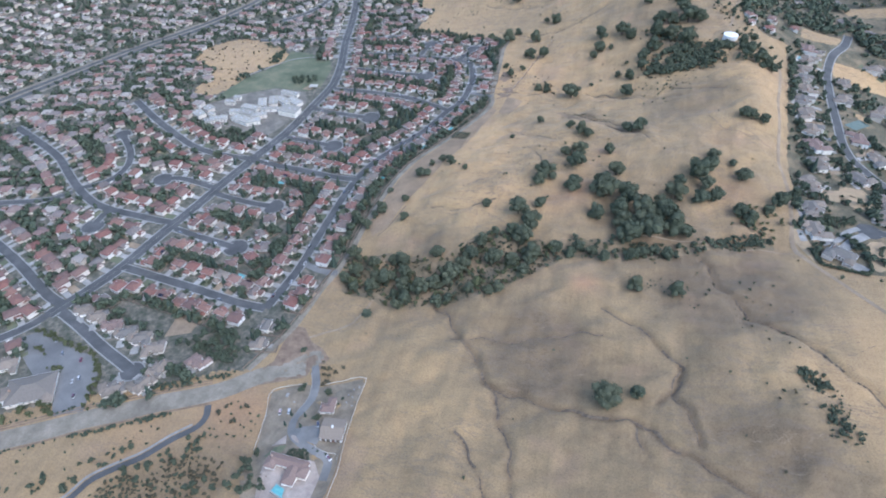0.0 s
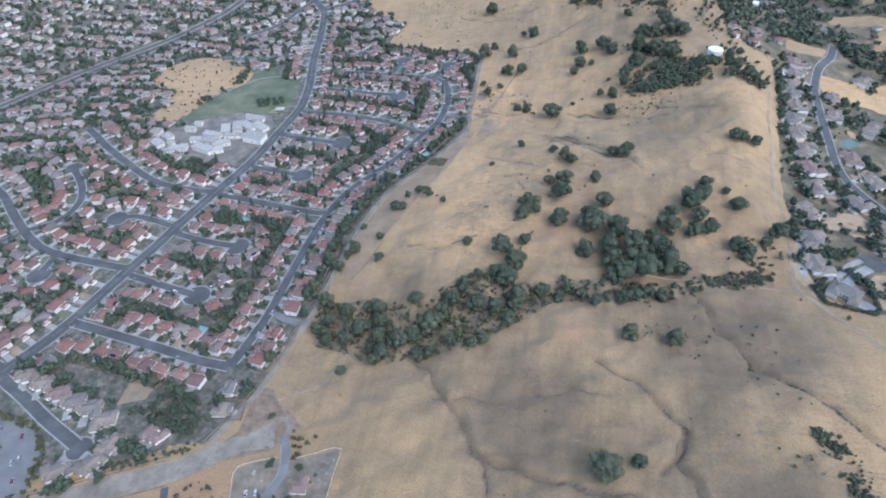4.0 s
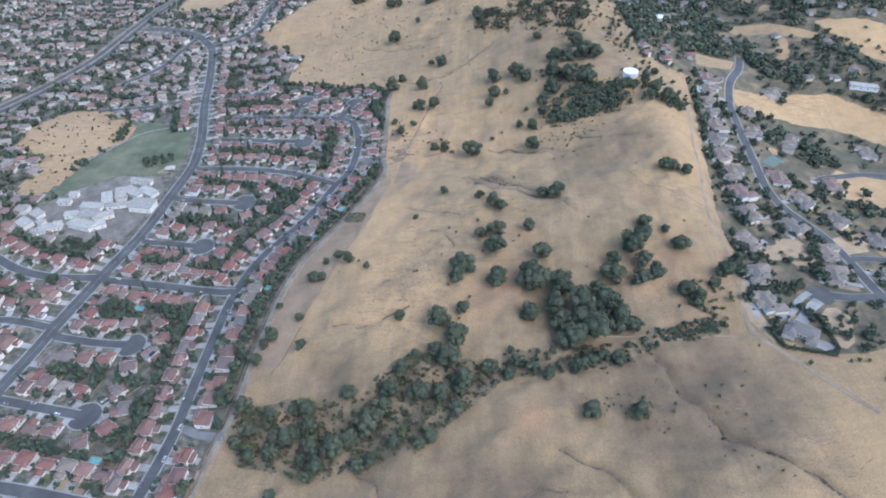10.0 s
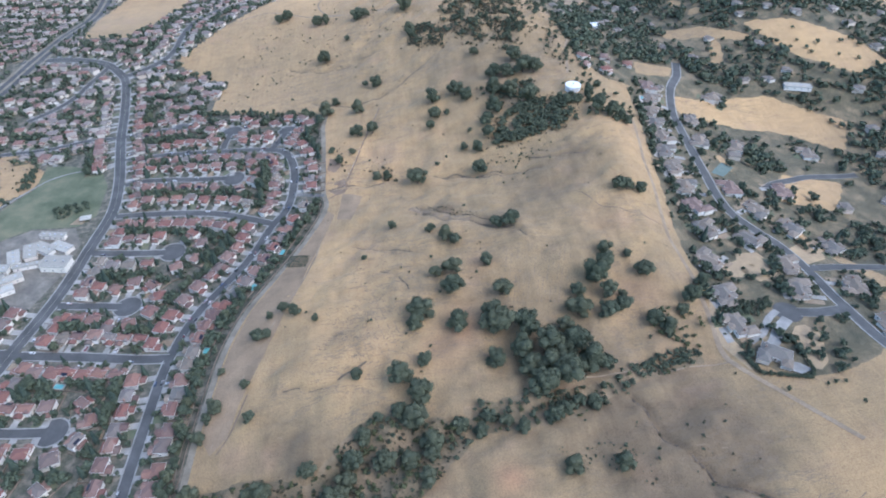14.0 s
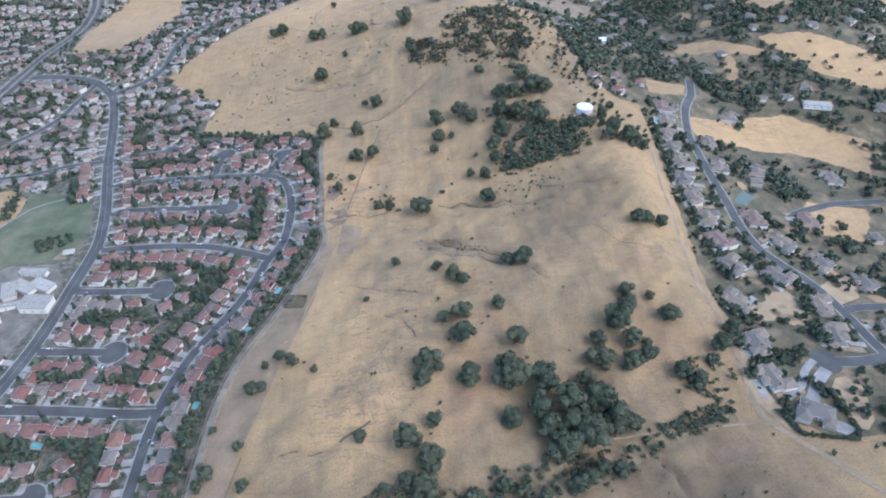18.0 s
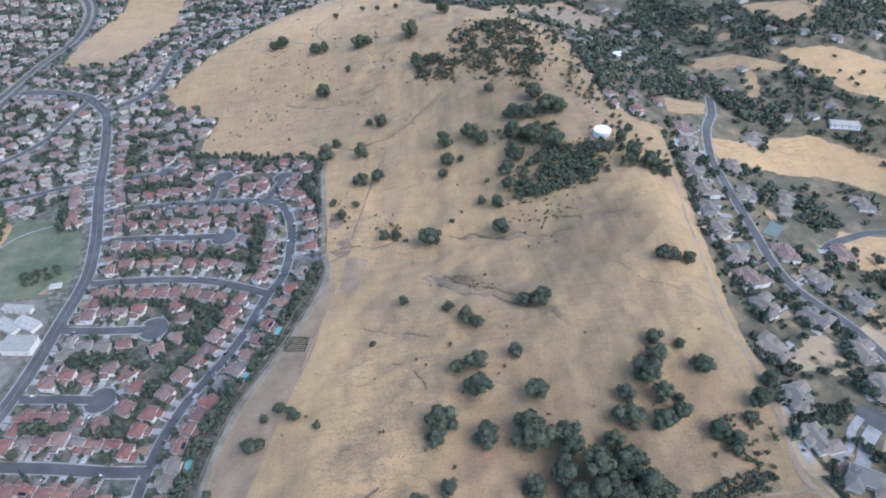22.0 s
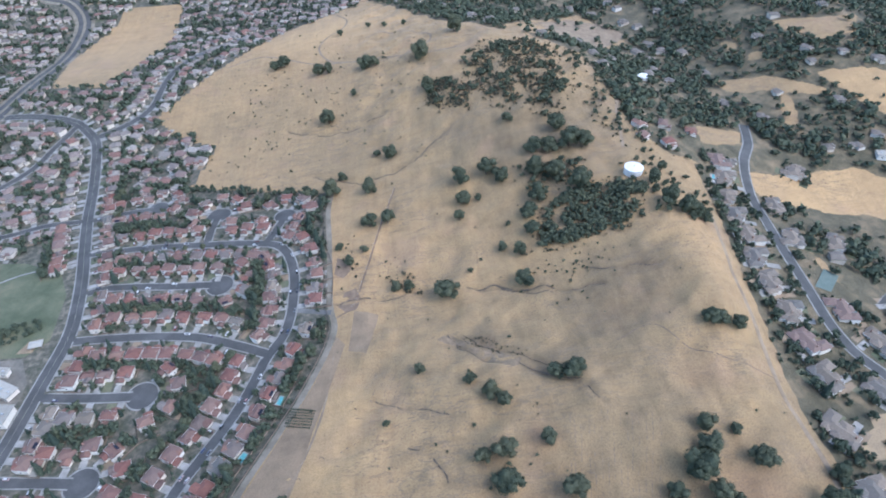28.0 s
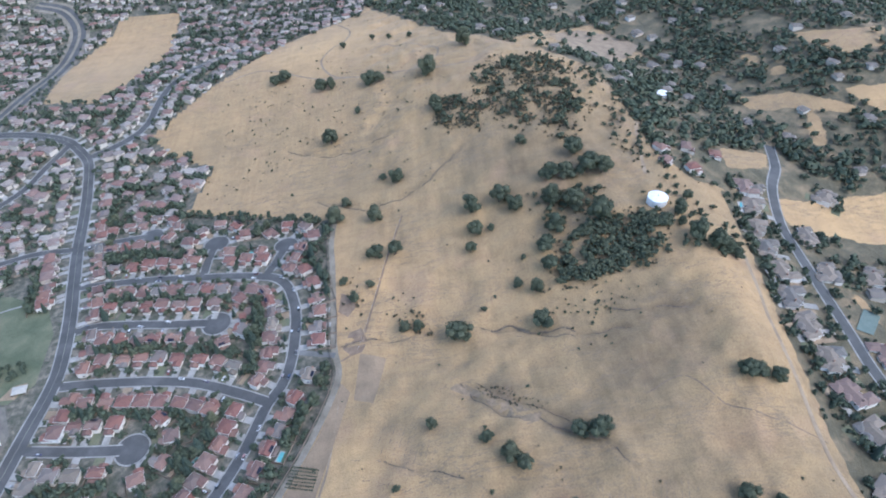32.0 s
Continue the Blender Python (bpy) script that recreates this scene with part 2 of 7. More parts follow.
WHITE_WOOD = varied_material("white_painted_wood", [(0.46, 0.43, 0.39), (0.56, 0.53, 0.48)], True, 2.0)
BARK = varied_material("bark", [(0.10, 0.08, 0.065), (0.15, 0.12, 0.095)], False, 3.0, 0.95, 0.8, 0.2)
OAK_LEAF = leaf_material("oak_leaves", (0.062, 0.076, 0.054), (0.100, 0.113, 0.076), (0.116, 0.120, 0.078))
GARDEN_LEAF = leaf_material("garden_leaves", (0.057, 0.074, 0.056), (0.102, 0.120, 0.082), (0.140, 0.140, 0.084))
PINE_LEAF = leaf_material("conifer_needles", (0.042, 0.060, 0.050), (0.068, 0.088, 0.068), (0.078, 0.092, 0.066))
SCRUB_LEAF = leaf_material("scrub_leaves", (0.072, 0.068, 0.048), (0.115, 0.104, 0.070), (0.145, 0.124, 0.084))
WILLOW_LEAF = leaf_material("creekside_leaves", (0.070, 0.080, 0.045), (0.118, 0.126, 0.066), (0.145, 0.142, 0.076))
TANK_WHITE = varied_material("white_tank_enamel", [(0.74, 0.74, 0.73), (0.80, 0.80, 0.79)], False, 0.3, 0.5, 0.05, 0.02)
STEEL = varied_material("galvanised_steel", [(0.45, 0.45, 0.46), (0.5, 0.5, 0.5)], False, 2.0, 0.45, 0.1, 0.01, 0.8)
SOLAR = varied_material("solar_glass", [(0.015, 0.018, 0.03), (0.02, 0.022, 0.035)], False, 2.0, 0.2)
CAR_PAINT = varied_material("car_paint", [(0.78, 0.78, 0.78), (0.07, 0.07, 0.075), (0.55, 0.56, 0.57), (0.80, 0.80, 0.79), (0.22, 0.03, 0.03), (0.06, 0.09, 0.16), (0.30, 0.30, 0.31), (0.75, 0.75, 0.74)], False, 3.0, 0.3, 0.02, 0.01, 0.1, 0.95)
RUBBER = varied_material("tyre_rubber", [(0.02, 0.02, 0.02), (0.03, 0.03, 0.03)], False, 4.0)
COURT = mixed_material("court_paint", [(0.3, (0.115, 0.150, 0.135)), (0.7, (0.150, 0.182, 0.160))], 0.2)


def glass_material():
    n = Nodes("window_glass")
    mat = n.done((0.03, 0.035, 0.04), 0.12)
    n.bsdf.inputs["Specular IOR Level"].default_value = 0.6
    return mat


def water_material():
    n = Nodes("pool_water")
    ripple = n.noise(1.4, 3, 0.5)
    mat = n.done(n.ramp(n.noise(0.4, 2), [(0.35, (0.10, 0.30, 0.31)), (0.65, (0.15, 0.38, 0.38))]), 0.12, ripple, 0.1, 0.05)
    n.bsdf.inputs["Specular IOR Level"].default_value = 0.5
    return mat


GLASS, WATER = glass_material(), water_material()

# ---- the lie of the land ----
SWELLS = np.array([
    [1.0, -5.6, -17.2, -1.2, -7.0, -35.1, -37.5, -14.2, -1.7],
    [1.2, -11.2, -3.3, 15.9, 24.2, 43.2, 21.3, -0.7, -1.5],
    [-10.9, -12.5, 22.3, -32.9, -30.7, -15.2, 44.3, 17.5, 4.3],
    [-23.1, 0.4, -15.0, -10.1, 89.1, -23.2, -6.7, -27.7, 32.9],
    [-19.6, 24.5, -15.9, -11.4, -53.0, 29.1, 58.6, -43.3, 57.9],
    [-25.2, -8.7, -16.5, 57.0, -26.4, 27.8, -26.2, -4.6, -3.6],
    [-19.3, -8.6, -27.4, -48.4, -9.9, 101.5, -54.3, 85.4, -18.2],
    [-7.3, 17.9, 22.7, 30.1, 15.2, 13.1, -59.5, 47.6, 0.5],
    [-47.7, -23.1, -33.9, -18.6, 2.3, 6.6, 8.9, 27.4, 6.3],
])
SWELL_X, SWELL_Y, SWELL_WIDE = np.linspace(-760, 680, 9), np.linspace(-40, 1400, 9), 165.0
KNOLLS = np.array([
    [-0.2, 1.6, 0.7, -1.4, -1.3, -0.9, -1.0, -0.5],
    [2.4, 0.2, -1.1, -1.6, 1.7, 0.9, 0.6, 0.7],
    [-1.3, -2.3, -0.6, 1.0, 4.3, -0.3, 1.3, 2.5],
    [0.3, 1.8, 2.4, -2.6, -4.1, -4.2, -2.1, 1.3],
    [0.0, -2.5, 3.3, -2.4, -0.6, 6.7, -0.8, 0.2],
    [-1.2, -5.9, 4.5, 3.5, -0.7, 1.3, -2.9, -0.0],
    [0.4, 0.0, 2.5, -5.9, -5.9, 2.4, 0.4, -0.3],
    [-0.9, 1.3, 5.1, 0.1, 1.6, 4.7, 0.1, -0.8],
    [0.4, -1.1, -0.2, -0.2, -2.0, -1.6, -1.5, 0.3],
    [0.3, -1.6, -3.2, -3.6, -2.8, 2.5, 0.2, -0.5],
    [0.6, 1.9, 1.5, -1.1, 1.0, 5.1, -1.6, -4.0],
])
KNOLL_X, KNOLL_Y, KNOLL_WIDE = np.linspace(-240, 320, 8), np.linspace(200, 1060, 11), 75.0
# the lane along the garden fences: hills lie east of it, the suburb west of it
EDGE = [(-222, 252), (-208, 300), (-202, 354), (-197, 376), (-193, 400), (-191, 440), (-188, 477), (-184, 521), (-173, 566), (-153, 607), (-131, 653), (-114, 704), (-118, 735), (-120, 771), (-123, 826), (-126, 867), (-124, 900)]
# dry gullies: depth, half width, line
GULLIES = [
    (3.2, 2.1, [(119, 428), (121, 420), (124, 405), (132, 387), (141, 372), (149, 359), (164, 349), (177, 337), (188, 330), (198, 316), (205, 300), (215, 288), (226, 268)]),
    (3.0, 1.9, [(-37, 270), (-11, 261), (36, 252), (75, 249), (92, 234), (110, 224), (128, 212), (160, 195)]),
    (2.6, 2.0, [(-95, 345), (-75, 325), (-56, 301), (-32, 266), (-25, 251), (-12, 217), (-7, 197), (-4, 150)]),
    (2.8, 1.9, [(40, 352), (58, 338), (75, 328), (94, 305), (96, 285), (80, 268)]),
    (2.8, 1.9, [(94, 298), (91, 280), (102, 250), (108, 239)]),
    (1.5, 2.0, [(-72, 310), (-27, 312), (14, 321), (50, 322)]),
    (1.9, 2.2, [(-22, 683), (-8, 659), (6, 643), (25, 635), (52, 619), (77, 588)]),
    (1.5, 2.6, [(-10, 677), (16, 655), (44, 634), (62, 622)]),
    (2.1, 1.9, [(2, 735), (45, 718), (86, 704), (110, 700)]),
    (1.7, 1.9, [(96, 720), (124, 712), (152, 707)]),
    (1.8, 1.8, [(-112, 738), (-94, 743), (-80, 738), (-66, 734), (-50, 738)]),
    (1.6, 1.8, [(10, 733), (28, 729), (42, 720), (56, 708), (70, 704)]),
    (3.0, 12, [(-185, 368), (-132, 362), (-80, 385), (-39, 411), (3, 415), (45, 428), (88, 433), (123, 447), (188, 456)]),
    (1.7, 1.9, [(-78, 622), (-50, 609), (-18, 597)]),
    (1.7, 1.9, [(-129, 467), (-105, 463), (-83, 469), (-66, 480)]),
    (1.5, 1.9, [(-55, 579), (-38, 560), (-31, 547)]),
    (1.8, 1.8, [(66, 250), (70, 240), (74, 229)]),
    (2.1, 2.0, [(-51, 223), (-36, 208), (-26, 193), (-20, 165)]),
    (1.7, 2.0, [(-184, 1043), (-149, 1020), (-108, 1010), (-54, 1022)]),
    (2.1, 2.5, [(-144, 940), (-94, 911), (-46, 914), (-21, 929), (10, 960)]),
    (-4.0, 22, [(-18, 640), (30, 612), (66, 606), (85, 572), (108, 552)]),
    (-5.0, 26, [(165, 790), (178, 745), (190, 700), (186, 660)]),
    (-5.0, 30, [(-80, 280), (-62, 225), (-50, 170)]),
    (-5.0, 26, [(-60, 345), (-10, 352), (25, 372), (35, 340)]),
    (-4.0, 30, [(118, 340), (150, 300), (160, 262)]),
]
# reddish bare soil: place, reach, how much
RED_SOIL = [(-225, 215, 14, 0.35), (-205, 205, 16, 0.3), (-270, 180, 20, 0.25), (-200, 225, 10, 0.3), (23, 374, 8, 0.8), (29, 571, 7, 0.55), (-9, 482, 14, 0.4), (6, 512, 12, 0.4), (10, 495, 9, 0.3), (150, 520, 16, 0.35), (145, 600, 14, 0.25), (-30, 384, 9, 0.3), (160, 460, 14, 0.2)]
# tone of the grass: place, reach, golden (+) or grey (-); grey also paints relief shade
GRASS_AND_SHADE = [
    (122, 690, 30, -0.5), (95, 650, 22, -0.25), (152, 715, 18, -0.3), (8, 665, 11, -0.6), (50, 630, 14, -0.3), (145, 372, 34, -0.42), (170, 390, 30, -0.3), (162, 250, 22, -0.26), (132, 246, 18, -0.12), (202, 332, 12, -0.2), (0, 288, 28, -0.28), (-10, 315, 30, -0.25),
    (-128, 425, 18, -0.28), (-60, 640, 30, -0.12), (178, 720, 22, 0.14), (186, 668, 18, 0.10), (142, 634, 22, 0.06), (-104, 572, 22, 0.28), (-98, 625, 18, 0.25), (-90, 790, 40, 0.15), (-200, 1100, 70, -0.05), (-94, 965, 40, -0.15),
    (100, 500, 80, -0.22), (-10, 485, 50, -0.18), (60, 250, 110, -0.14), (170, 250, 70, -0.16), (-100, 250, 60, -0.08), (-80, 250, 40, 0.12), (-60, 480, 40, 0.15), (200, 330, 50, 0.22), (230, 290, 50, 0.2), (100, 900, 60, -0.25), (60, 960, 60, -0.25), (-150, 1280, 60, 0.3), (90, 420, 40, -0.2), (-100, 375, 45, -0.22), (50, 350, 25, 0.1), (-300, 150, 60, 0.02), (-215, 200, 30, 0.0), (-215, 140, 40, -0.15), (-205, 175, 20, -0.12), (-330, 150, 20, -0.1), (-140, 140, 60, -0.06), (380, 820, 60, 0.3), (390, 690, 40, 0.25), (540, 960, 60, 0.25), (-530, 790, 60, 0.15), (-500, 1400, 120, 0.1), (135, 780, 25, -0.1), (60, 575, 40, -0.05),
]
RIPPLES = [(random.uniform(0, 6.283), random.uniform(0, 6.283), w, a) for w, a in [(70, 0.9), (61, 0.9), (47, 0.7), (38, 0.6), (29, 0.4), (24, 0.4), (17, 0.22), (15, 0.2), (13, 0.18)]]


PIECES = {}


def line_gap(x, y, line):
    """The distance from points to a line of straight pieces."""
    key = id(line)
    if key not in PIECES:
        p = np.array(line, float)
        d = p[1:] - p[:-1]
        PIECES[key] = (line, p[:-1], d, (d * d).sum(1))
    _, p, d, n = PIECES[key]
    if np.ndim(x) == 0:
        qx, qy = float(x) - p[:, 0], float(y) - p[:, 1]
        k = np.clip((qx * d[:, 0] + qy * d[:, 1]) / n, 0, 1)
        return float(np.sqrt(((qx - k * d[:, 0]) ** 2 + (qy - k * d[:, 1]) ** 2).min()))
    best = np.full(np.shape(x), 1e9)
    for (ax, ay), (dx, dy), m in zip(p, d, n):
        k = np.clip(((x - ax) * dx + (y - ay) * dy) / m, 0, 1)
        best = np.minimum(best, np.hypot(x - ax - k * dx, y - ay - k * dy))
    return best


EDGE_X, EDGE_Y = [p[0] for p in EDGE], [p[1] for p in EDGE]
GULLY_A = np.array([a for _, _, g in GULLIES for a in g[:-1]], float)
GULLY_D = np.array([(b[0] - a[0], b[1] - a[1]) for _, _, g in GULLIES for a, b in zip(g, g[1:])], float)
GULLY_OF = np.array([k for k, (_, _, g) in enumerate(GULLIES) for _ in g[1:]])
RIP = np.array([(math.cos(a), math.sin(a), b, wide, tall) for a, b, wide, tall in RIPPLES]).T


FLANK_Y, FLANK_X = [480, 582, 626, 693, 754, 860], [196, 197, 198, 203, 219, 240]


def landform(x, y):
    """The shape of the land, for rows of places."""
    z = np.full(x.shape, 10.0)
    for wx, wy, wide, table in ((SWELL_X, SWELL_Y, SWELL_WIDE, SWELLS), (KNOLL_X, KNOLL_Y, KNOLL_WIDE, KNOLLS)):
        gx = np.exp(-((x[..., None] - wx) ** 2) / (2 * wide**2))
        gy = np.exp(-((y[..., None] - wy) ** 2) / (2 * wide**2))
        z = z + ((gy @ table) * gx).sum(-1)
    wild = np.clip((x - np.interp(y, EDGE_Y, EDGE_X) - 8) / 40, 0, 1) * np.clip((205 - x) / 40, 0, 1)
    u, v = x[..., None] * RIP[0] + y[..., None] * RIP[1], y[..., None] * RIP[0] - x[..., None] * RIP[1]
    z = z + wild * (RIP[4] * np.sin(u * 6.283 / RIP[3] + RIP[2] + 1.7 * np.sin(v * 3.307 / RIP[3]))).sum(-1)
    wx, wy = x + 1.5 * np.sin(y / 6.1) + 0.8 * np.sin(y / 2.7 + 1), y + 1.5 * np.sin(x / 5.7) + 0.8 * np.sin(x / 2.9 + 2)
    qx, qy = wx[..., None] - GULLY_A[:, 0], wy[..., None] - GULLY_A[:, 1]
    k = np.clip((qx * GULLY_D[:, 0] + qy * GULLY_D[:, 1]) / (GULLY_D**2).sum(1), 0, 1)
    gap = (qx - k * GULLY_D[:, 0]) ** 2 + (qy - k * GULLY_D[:, 1]) ** 2
    for g, (deep, wide, _) in enumerate(GULLIES):
        z = z - deep * np.exp(-gap[..., GULLY_OF == g].min(-1) / wide**2)
    # the eastern flank drops from the fence track to the hillside road
    flank = np.clip((x - np.interp(y, FLANK_Y, FLANK_X) + 30) / 60, 0, 1)
    reach = np.clip((y - 480) / 120, 0, 1) * np.clip((900 - y) / 100, 0, 1)
    return z - 16.0 * flank**2 * (3 - 2 * flank) * reach**2 * (3 - 2 * reach)


# the net of the ground: close-meshed where the camera passes, wide towards the horizon
NET_X = np.array([-4600, -3200, -2200, -1600, -1250, *np.arange(-1000, -200, 5.0), *np.arange(-200, 240, 2.5), *np.arange(240, 701, 5.0), 800, 950, 1200, 1600, 2200, 3200, 4600])
NET_Y = np.array([-4600, -3000, -1800, -1000, -500, -250, *np.arange(-120, 160, 5.0), *np.arange(160, 760, 2.5), *np.arange(760, 1501, 5.0), 1560, 1650, 1800, 2050, 2400, 3000, 4000])
NET_Z = np.stack([landform(NET_X, np.full(NET_X.shape, b)) for b in NET_Y])


def height(x, y):
    """The height of the ground at a place or at many, between the knots of the net."""
    i = np.clip(np.searchsorted(NET_X, x) - 1, 0, len(NET_X) - 2)
    j = np.clip(np.searchsorted(NET_Y, y) - 1, 0, len(NET_Y) - 2)
    u, v = (x - NET_X[i]) / (NET_X[i + 1] - NET_X[i]), (y - NET_Y[j]) / (NET_Y[j + 1] - NET_Y[j])
    return (NET_Z[j, i] * (1 - u) + NET_Z[j, i + 1] * u) * (1 - v) + (NET_Z[j + 1, i] * (1 - u) + NET_Z[j + 1, i + 1] * u) * v


def at(x, y, up=0.0):
    return Vector((x, y, float(height(x, y)) + up))


def inside(x, y, ring):
    if np.ndim(x) == 0:
        odd = False
        for (ax, ay), (bx, by) in zip(ring, ring[1:] + ring[:1]):
            if (ay > y) != (by > y) and x < ax + (y - ay) * (bx - ax) / (by - ay):
                odd = not odd
        return odd
    odd = np.zeros(x.shape, bool)
    for (ax, ay), (bx, by) in zip(ring, ring[1:] + ring[:1]):
        if ay != by:
            odd ^= ((ay > y) != (by > y)) & (x < ax + (y - ay) * (bx - ax) / (by - ay))
    return odd


SUBURB = EDGE + [(-150, 912), (-192, 925), (-289, 956), (-275, 1042), (-335, 1075), (-364, 1119), (-307, 1206), (-220, 1332), (-100, 1430), (-60, 1900), (-1500, 1900), (-1500, 100), (-470, 130), (-363, 188), (-330, 204), (-276, 228), (-240, 248)]
KNOLL = [(-517, 664), (-532, 698), (-520, 725), (-560, 760), (-600, 795), (-611, 852), (-593, 888), (-568, 904), (-509, 891), (-455, 836), (-456, 797), (-476, 776), (-480, 736), (-484, 700), (-500, 660)]
PARK = [(-489, 655), (-478, 738), (-452, 800), (-462, 855), (-430, 850), (-385, 826), (-366, 790), (-360, 735), (-375, 718), (-421, 718), (-460, 690)]
SCHOOL = [(-497, 615), (-489, 650), (-460, 688), (-421, 716), (-376, 716), (-362, 690), (-364, 650), (-380, 595), (-408, 598), (-430, 608), (-466, 600)]
NW_FIELD = [(-540, 1224), (-575, 1378), (-523, 1578), (-428, 1556), (-410, 1370), (-450, 1200)]
ESTATE = [(232, 770), (222, 700), (214, 629), (208, 591), (207, 568), (208, 526), (200, 480), (206, 452), (235, 428), (262, 428), (300, 440), (345, 480), (365, 540), (335, 600), (315, 660), (300, 720), (310, 790), (290, 850), (240, 845)]
LOT = [(-432, 238), (-417, 254), (-384, 244), (-351, 237), (-338, 224), (-325, 190), (-345, 181), (-358, 196), (-384, 208)]

CREEK = [(-195, 396), (-142, 402), (-105, 391), (-75, 427), (-53, 431), (-18, 425), (-3, 417), (1, 403), (-21, 382), (-51, 355), (-97, 342), (-124, 338), (-182, 352)]
BELT = [(-1, 431), (46, 438), (89, 440), (125, 450), (177, 460), (179, 452), (125, 442), (99, 427), (77, 415), (44, 411), (19, 411), (3, 416)]
WOODS = [(318, 640), (372, 560), (430, 480), (760, 470), (760, 1500), (300, 1550), (-100, 1480), (-60, 1400), (12, 1240), (100, 1150), (176, 1060), (190, 905), (215, 850), (300, 852), (312, 700)]
CLEARINGS = [
    [(209, 842), (294, 849), (430, 866), (517, 816), (483, 759), (429, 799), (351, 806), (284, 811)],
    [(374, 708), (446, 702), (408, 648), (335, 654)],
    [(308, 581), (346, 590), (353, 571), (341, 555), (306, 553)],
    [(457, 1025), (527, 1013), (600, 964), (620, 906), (557, 885), (493, 939)],
    [(274, 930), (328, 925), (313, 896), (263, 884)],
    [(352, 1054), (412, 1041), (438, 1016), (463, 991), (467, 975), (427, 993), (398, 1010), (356, 1017)],
    [(411, 1005), (418, 981), (406, 938), (386, 936), (398, 971)],
    [(401, 1152), (416, 1130), (408, 1111), (396, 1125)],
    [(417, 1102), (437, 1089), (424, 1074), (407, 1080)],
    [(464, 1161), (477, 1111), (496, 1083), (546, 1088), (580, 1142), (525, 1136)],
    [(80, 1141), (167, 1273), (251, 1325), (299, 1202), (230, 1150), (132, 1126)],
]

# ---- helpers for meshes ----


def part(name, bm, material, parent=None, label=""):
    """Links a bmesh as one mesh object, under a thing or part if one is given."""
    mesh = bpy.data.meshes.new(name)
    bm.to_mesh(mesh)
    bm.free()
    for m in material if isinstance(material, (list, tuple)) else [material]:
        mesh.materials.append(m)
    ob = new(name, mesh)
    if parent:
        ob.parent = parent
    return tagged(ob, label)


def mesh_part(name, mesh, parent, m=None, label=""):
    ob = new(name, mesh)
    ob.parent = parent
    if m is not None:
        ob.matrix_basis = m
    return tagged(ob, label)


def from_lists(name, verts, faces, materials, index=None):
    mesh = bpy.data.meshes.new(name)
    mesh.from_pydata(verts, [], faces)
    for m in materials:
        mesh.materials.append(m)
    if index is not None:
        mesh.polygons.foreach_set("material_index", index)
    return mesh


def box(bm, x0, y0, z0, x1, y1, z1, bevel=0.0):
    made = bmesh.ops.create_cube(bm, size=1.0, matrix=Matrix.LocRotScale(((x0 + x1) / 2, (y0 + y1) / 2, (z0 + z1) / 2), None, (x1 - x0, y1 - y0, z1 - z0)))
    if bevel:
        edges = list({e for v in made["verts"] for e in v.link_edges})
        bmesh.ops.bevel(bm, geom=edges, offset=bevel, segments=1, affect="EDGES")
    return made


def boxed(*sides, bevel=0.0):
    bm = bmesh.new()
    box(bm, *sides, bevel=bevel)
    return bm


def smooth_line(points, step):
    """A rounded line through the points, in even steps."""
    p = [Vector((*q, 0)) for q in points]
    p = [2 * p[0] - p[1], *p, 2 * p[-1] - p[-2]]
    fine = []
    for a, b, c, d in zip(p, p[1:], p[2:], p[3:]):
        n = max(2, int((c - b).length * 2 / step))
        for i in range(n):
            t = i / n
            fine.append(0.5 * (2 * b + (c - a) * t + (2 * a - 5 * b + 4 * c - d) * t * t + (3 * b - a - 3 * c + d) * t**3))
    fine.append(p[-2])
    out, left = [fine[0]], 0.0
    for a, b in zip(fine, fine[1:]):
        left += (b - a).length
        if left >= step:
            out.append(b)
            left = 0.0
    if (out[-1] - fine[-1]).length > step * 0.3:
        out.append(fine[-1])
    return [(v.x, v.y) for v in out]


def normals(line):
    out = []
    for i in range(len(line)):
        a, b = line[max(0, i - 1)], line[min(len(line) - 1, i + 1)]
        d = math.hypot(b[0] - a[0], b[1] - a[1]) or 1
        out.append((-(b[1] - a[1]) / d, (b[0] - a[0]) / d))
    return out


def strip(name, line, offsets, ups, material, label, category, skip=None):
    """A band that follows the ground along a line: offsets to the left and heights across it."""
    xy = np.array([[(x + nx * o, y + ny * o) for o in offsets] for (x, y), (nx, ny) in zip(line, normals(line))])
    z = height(xy[..., 0], xy[..., 1]) + np.array(ups)
    n = len(offsets)
    verts = np.concatenate([xy, z[..., None]], -1).reshape(-1, 3).tolist()
    faces = [(i * n + j + 1, i * n + j, (i + 1) * n + j, (i + 1) * n + j + 1) for i in range(len(line) - 1) if not (skip and skip(i)) for j in range(n - 1)]
    if not faces:
        return None
    return tagged(new(name, from_lists(name, verts, faces, [material])), label, category, kind="structure")


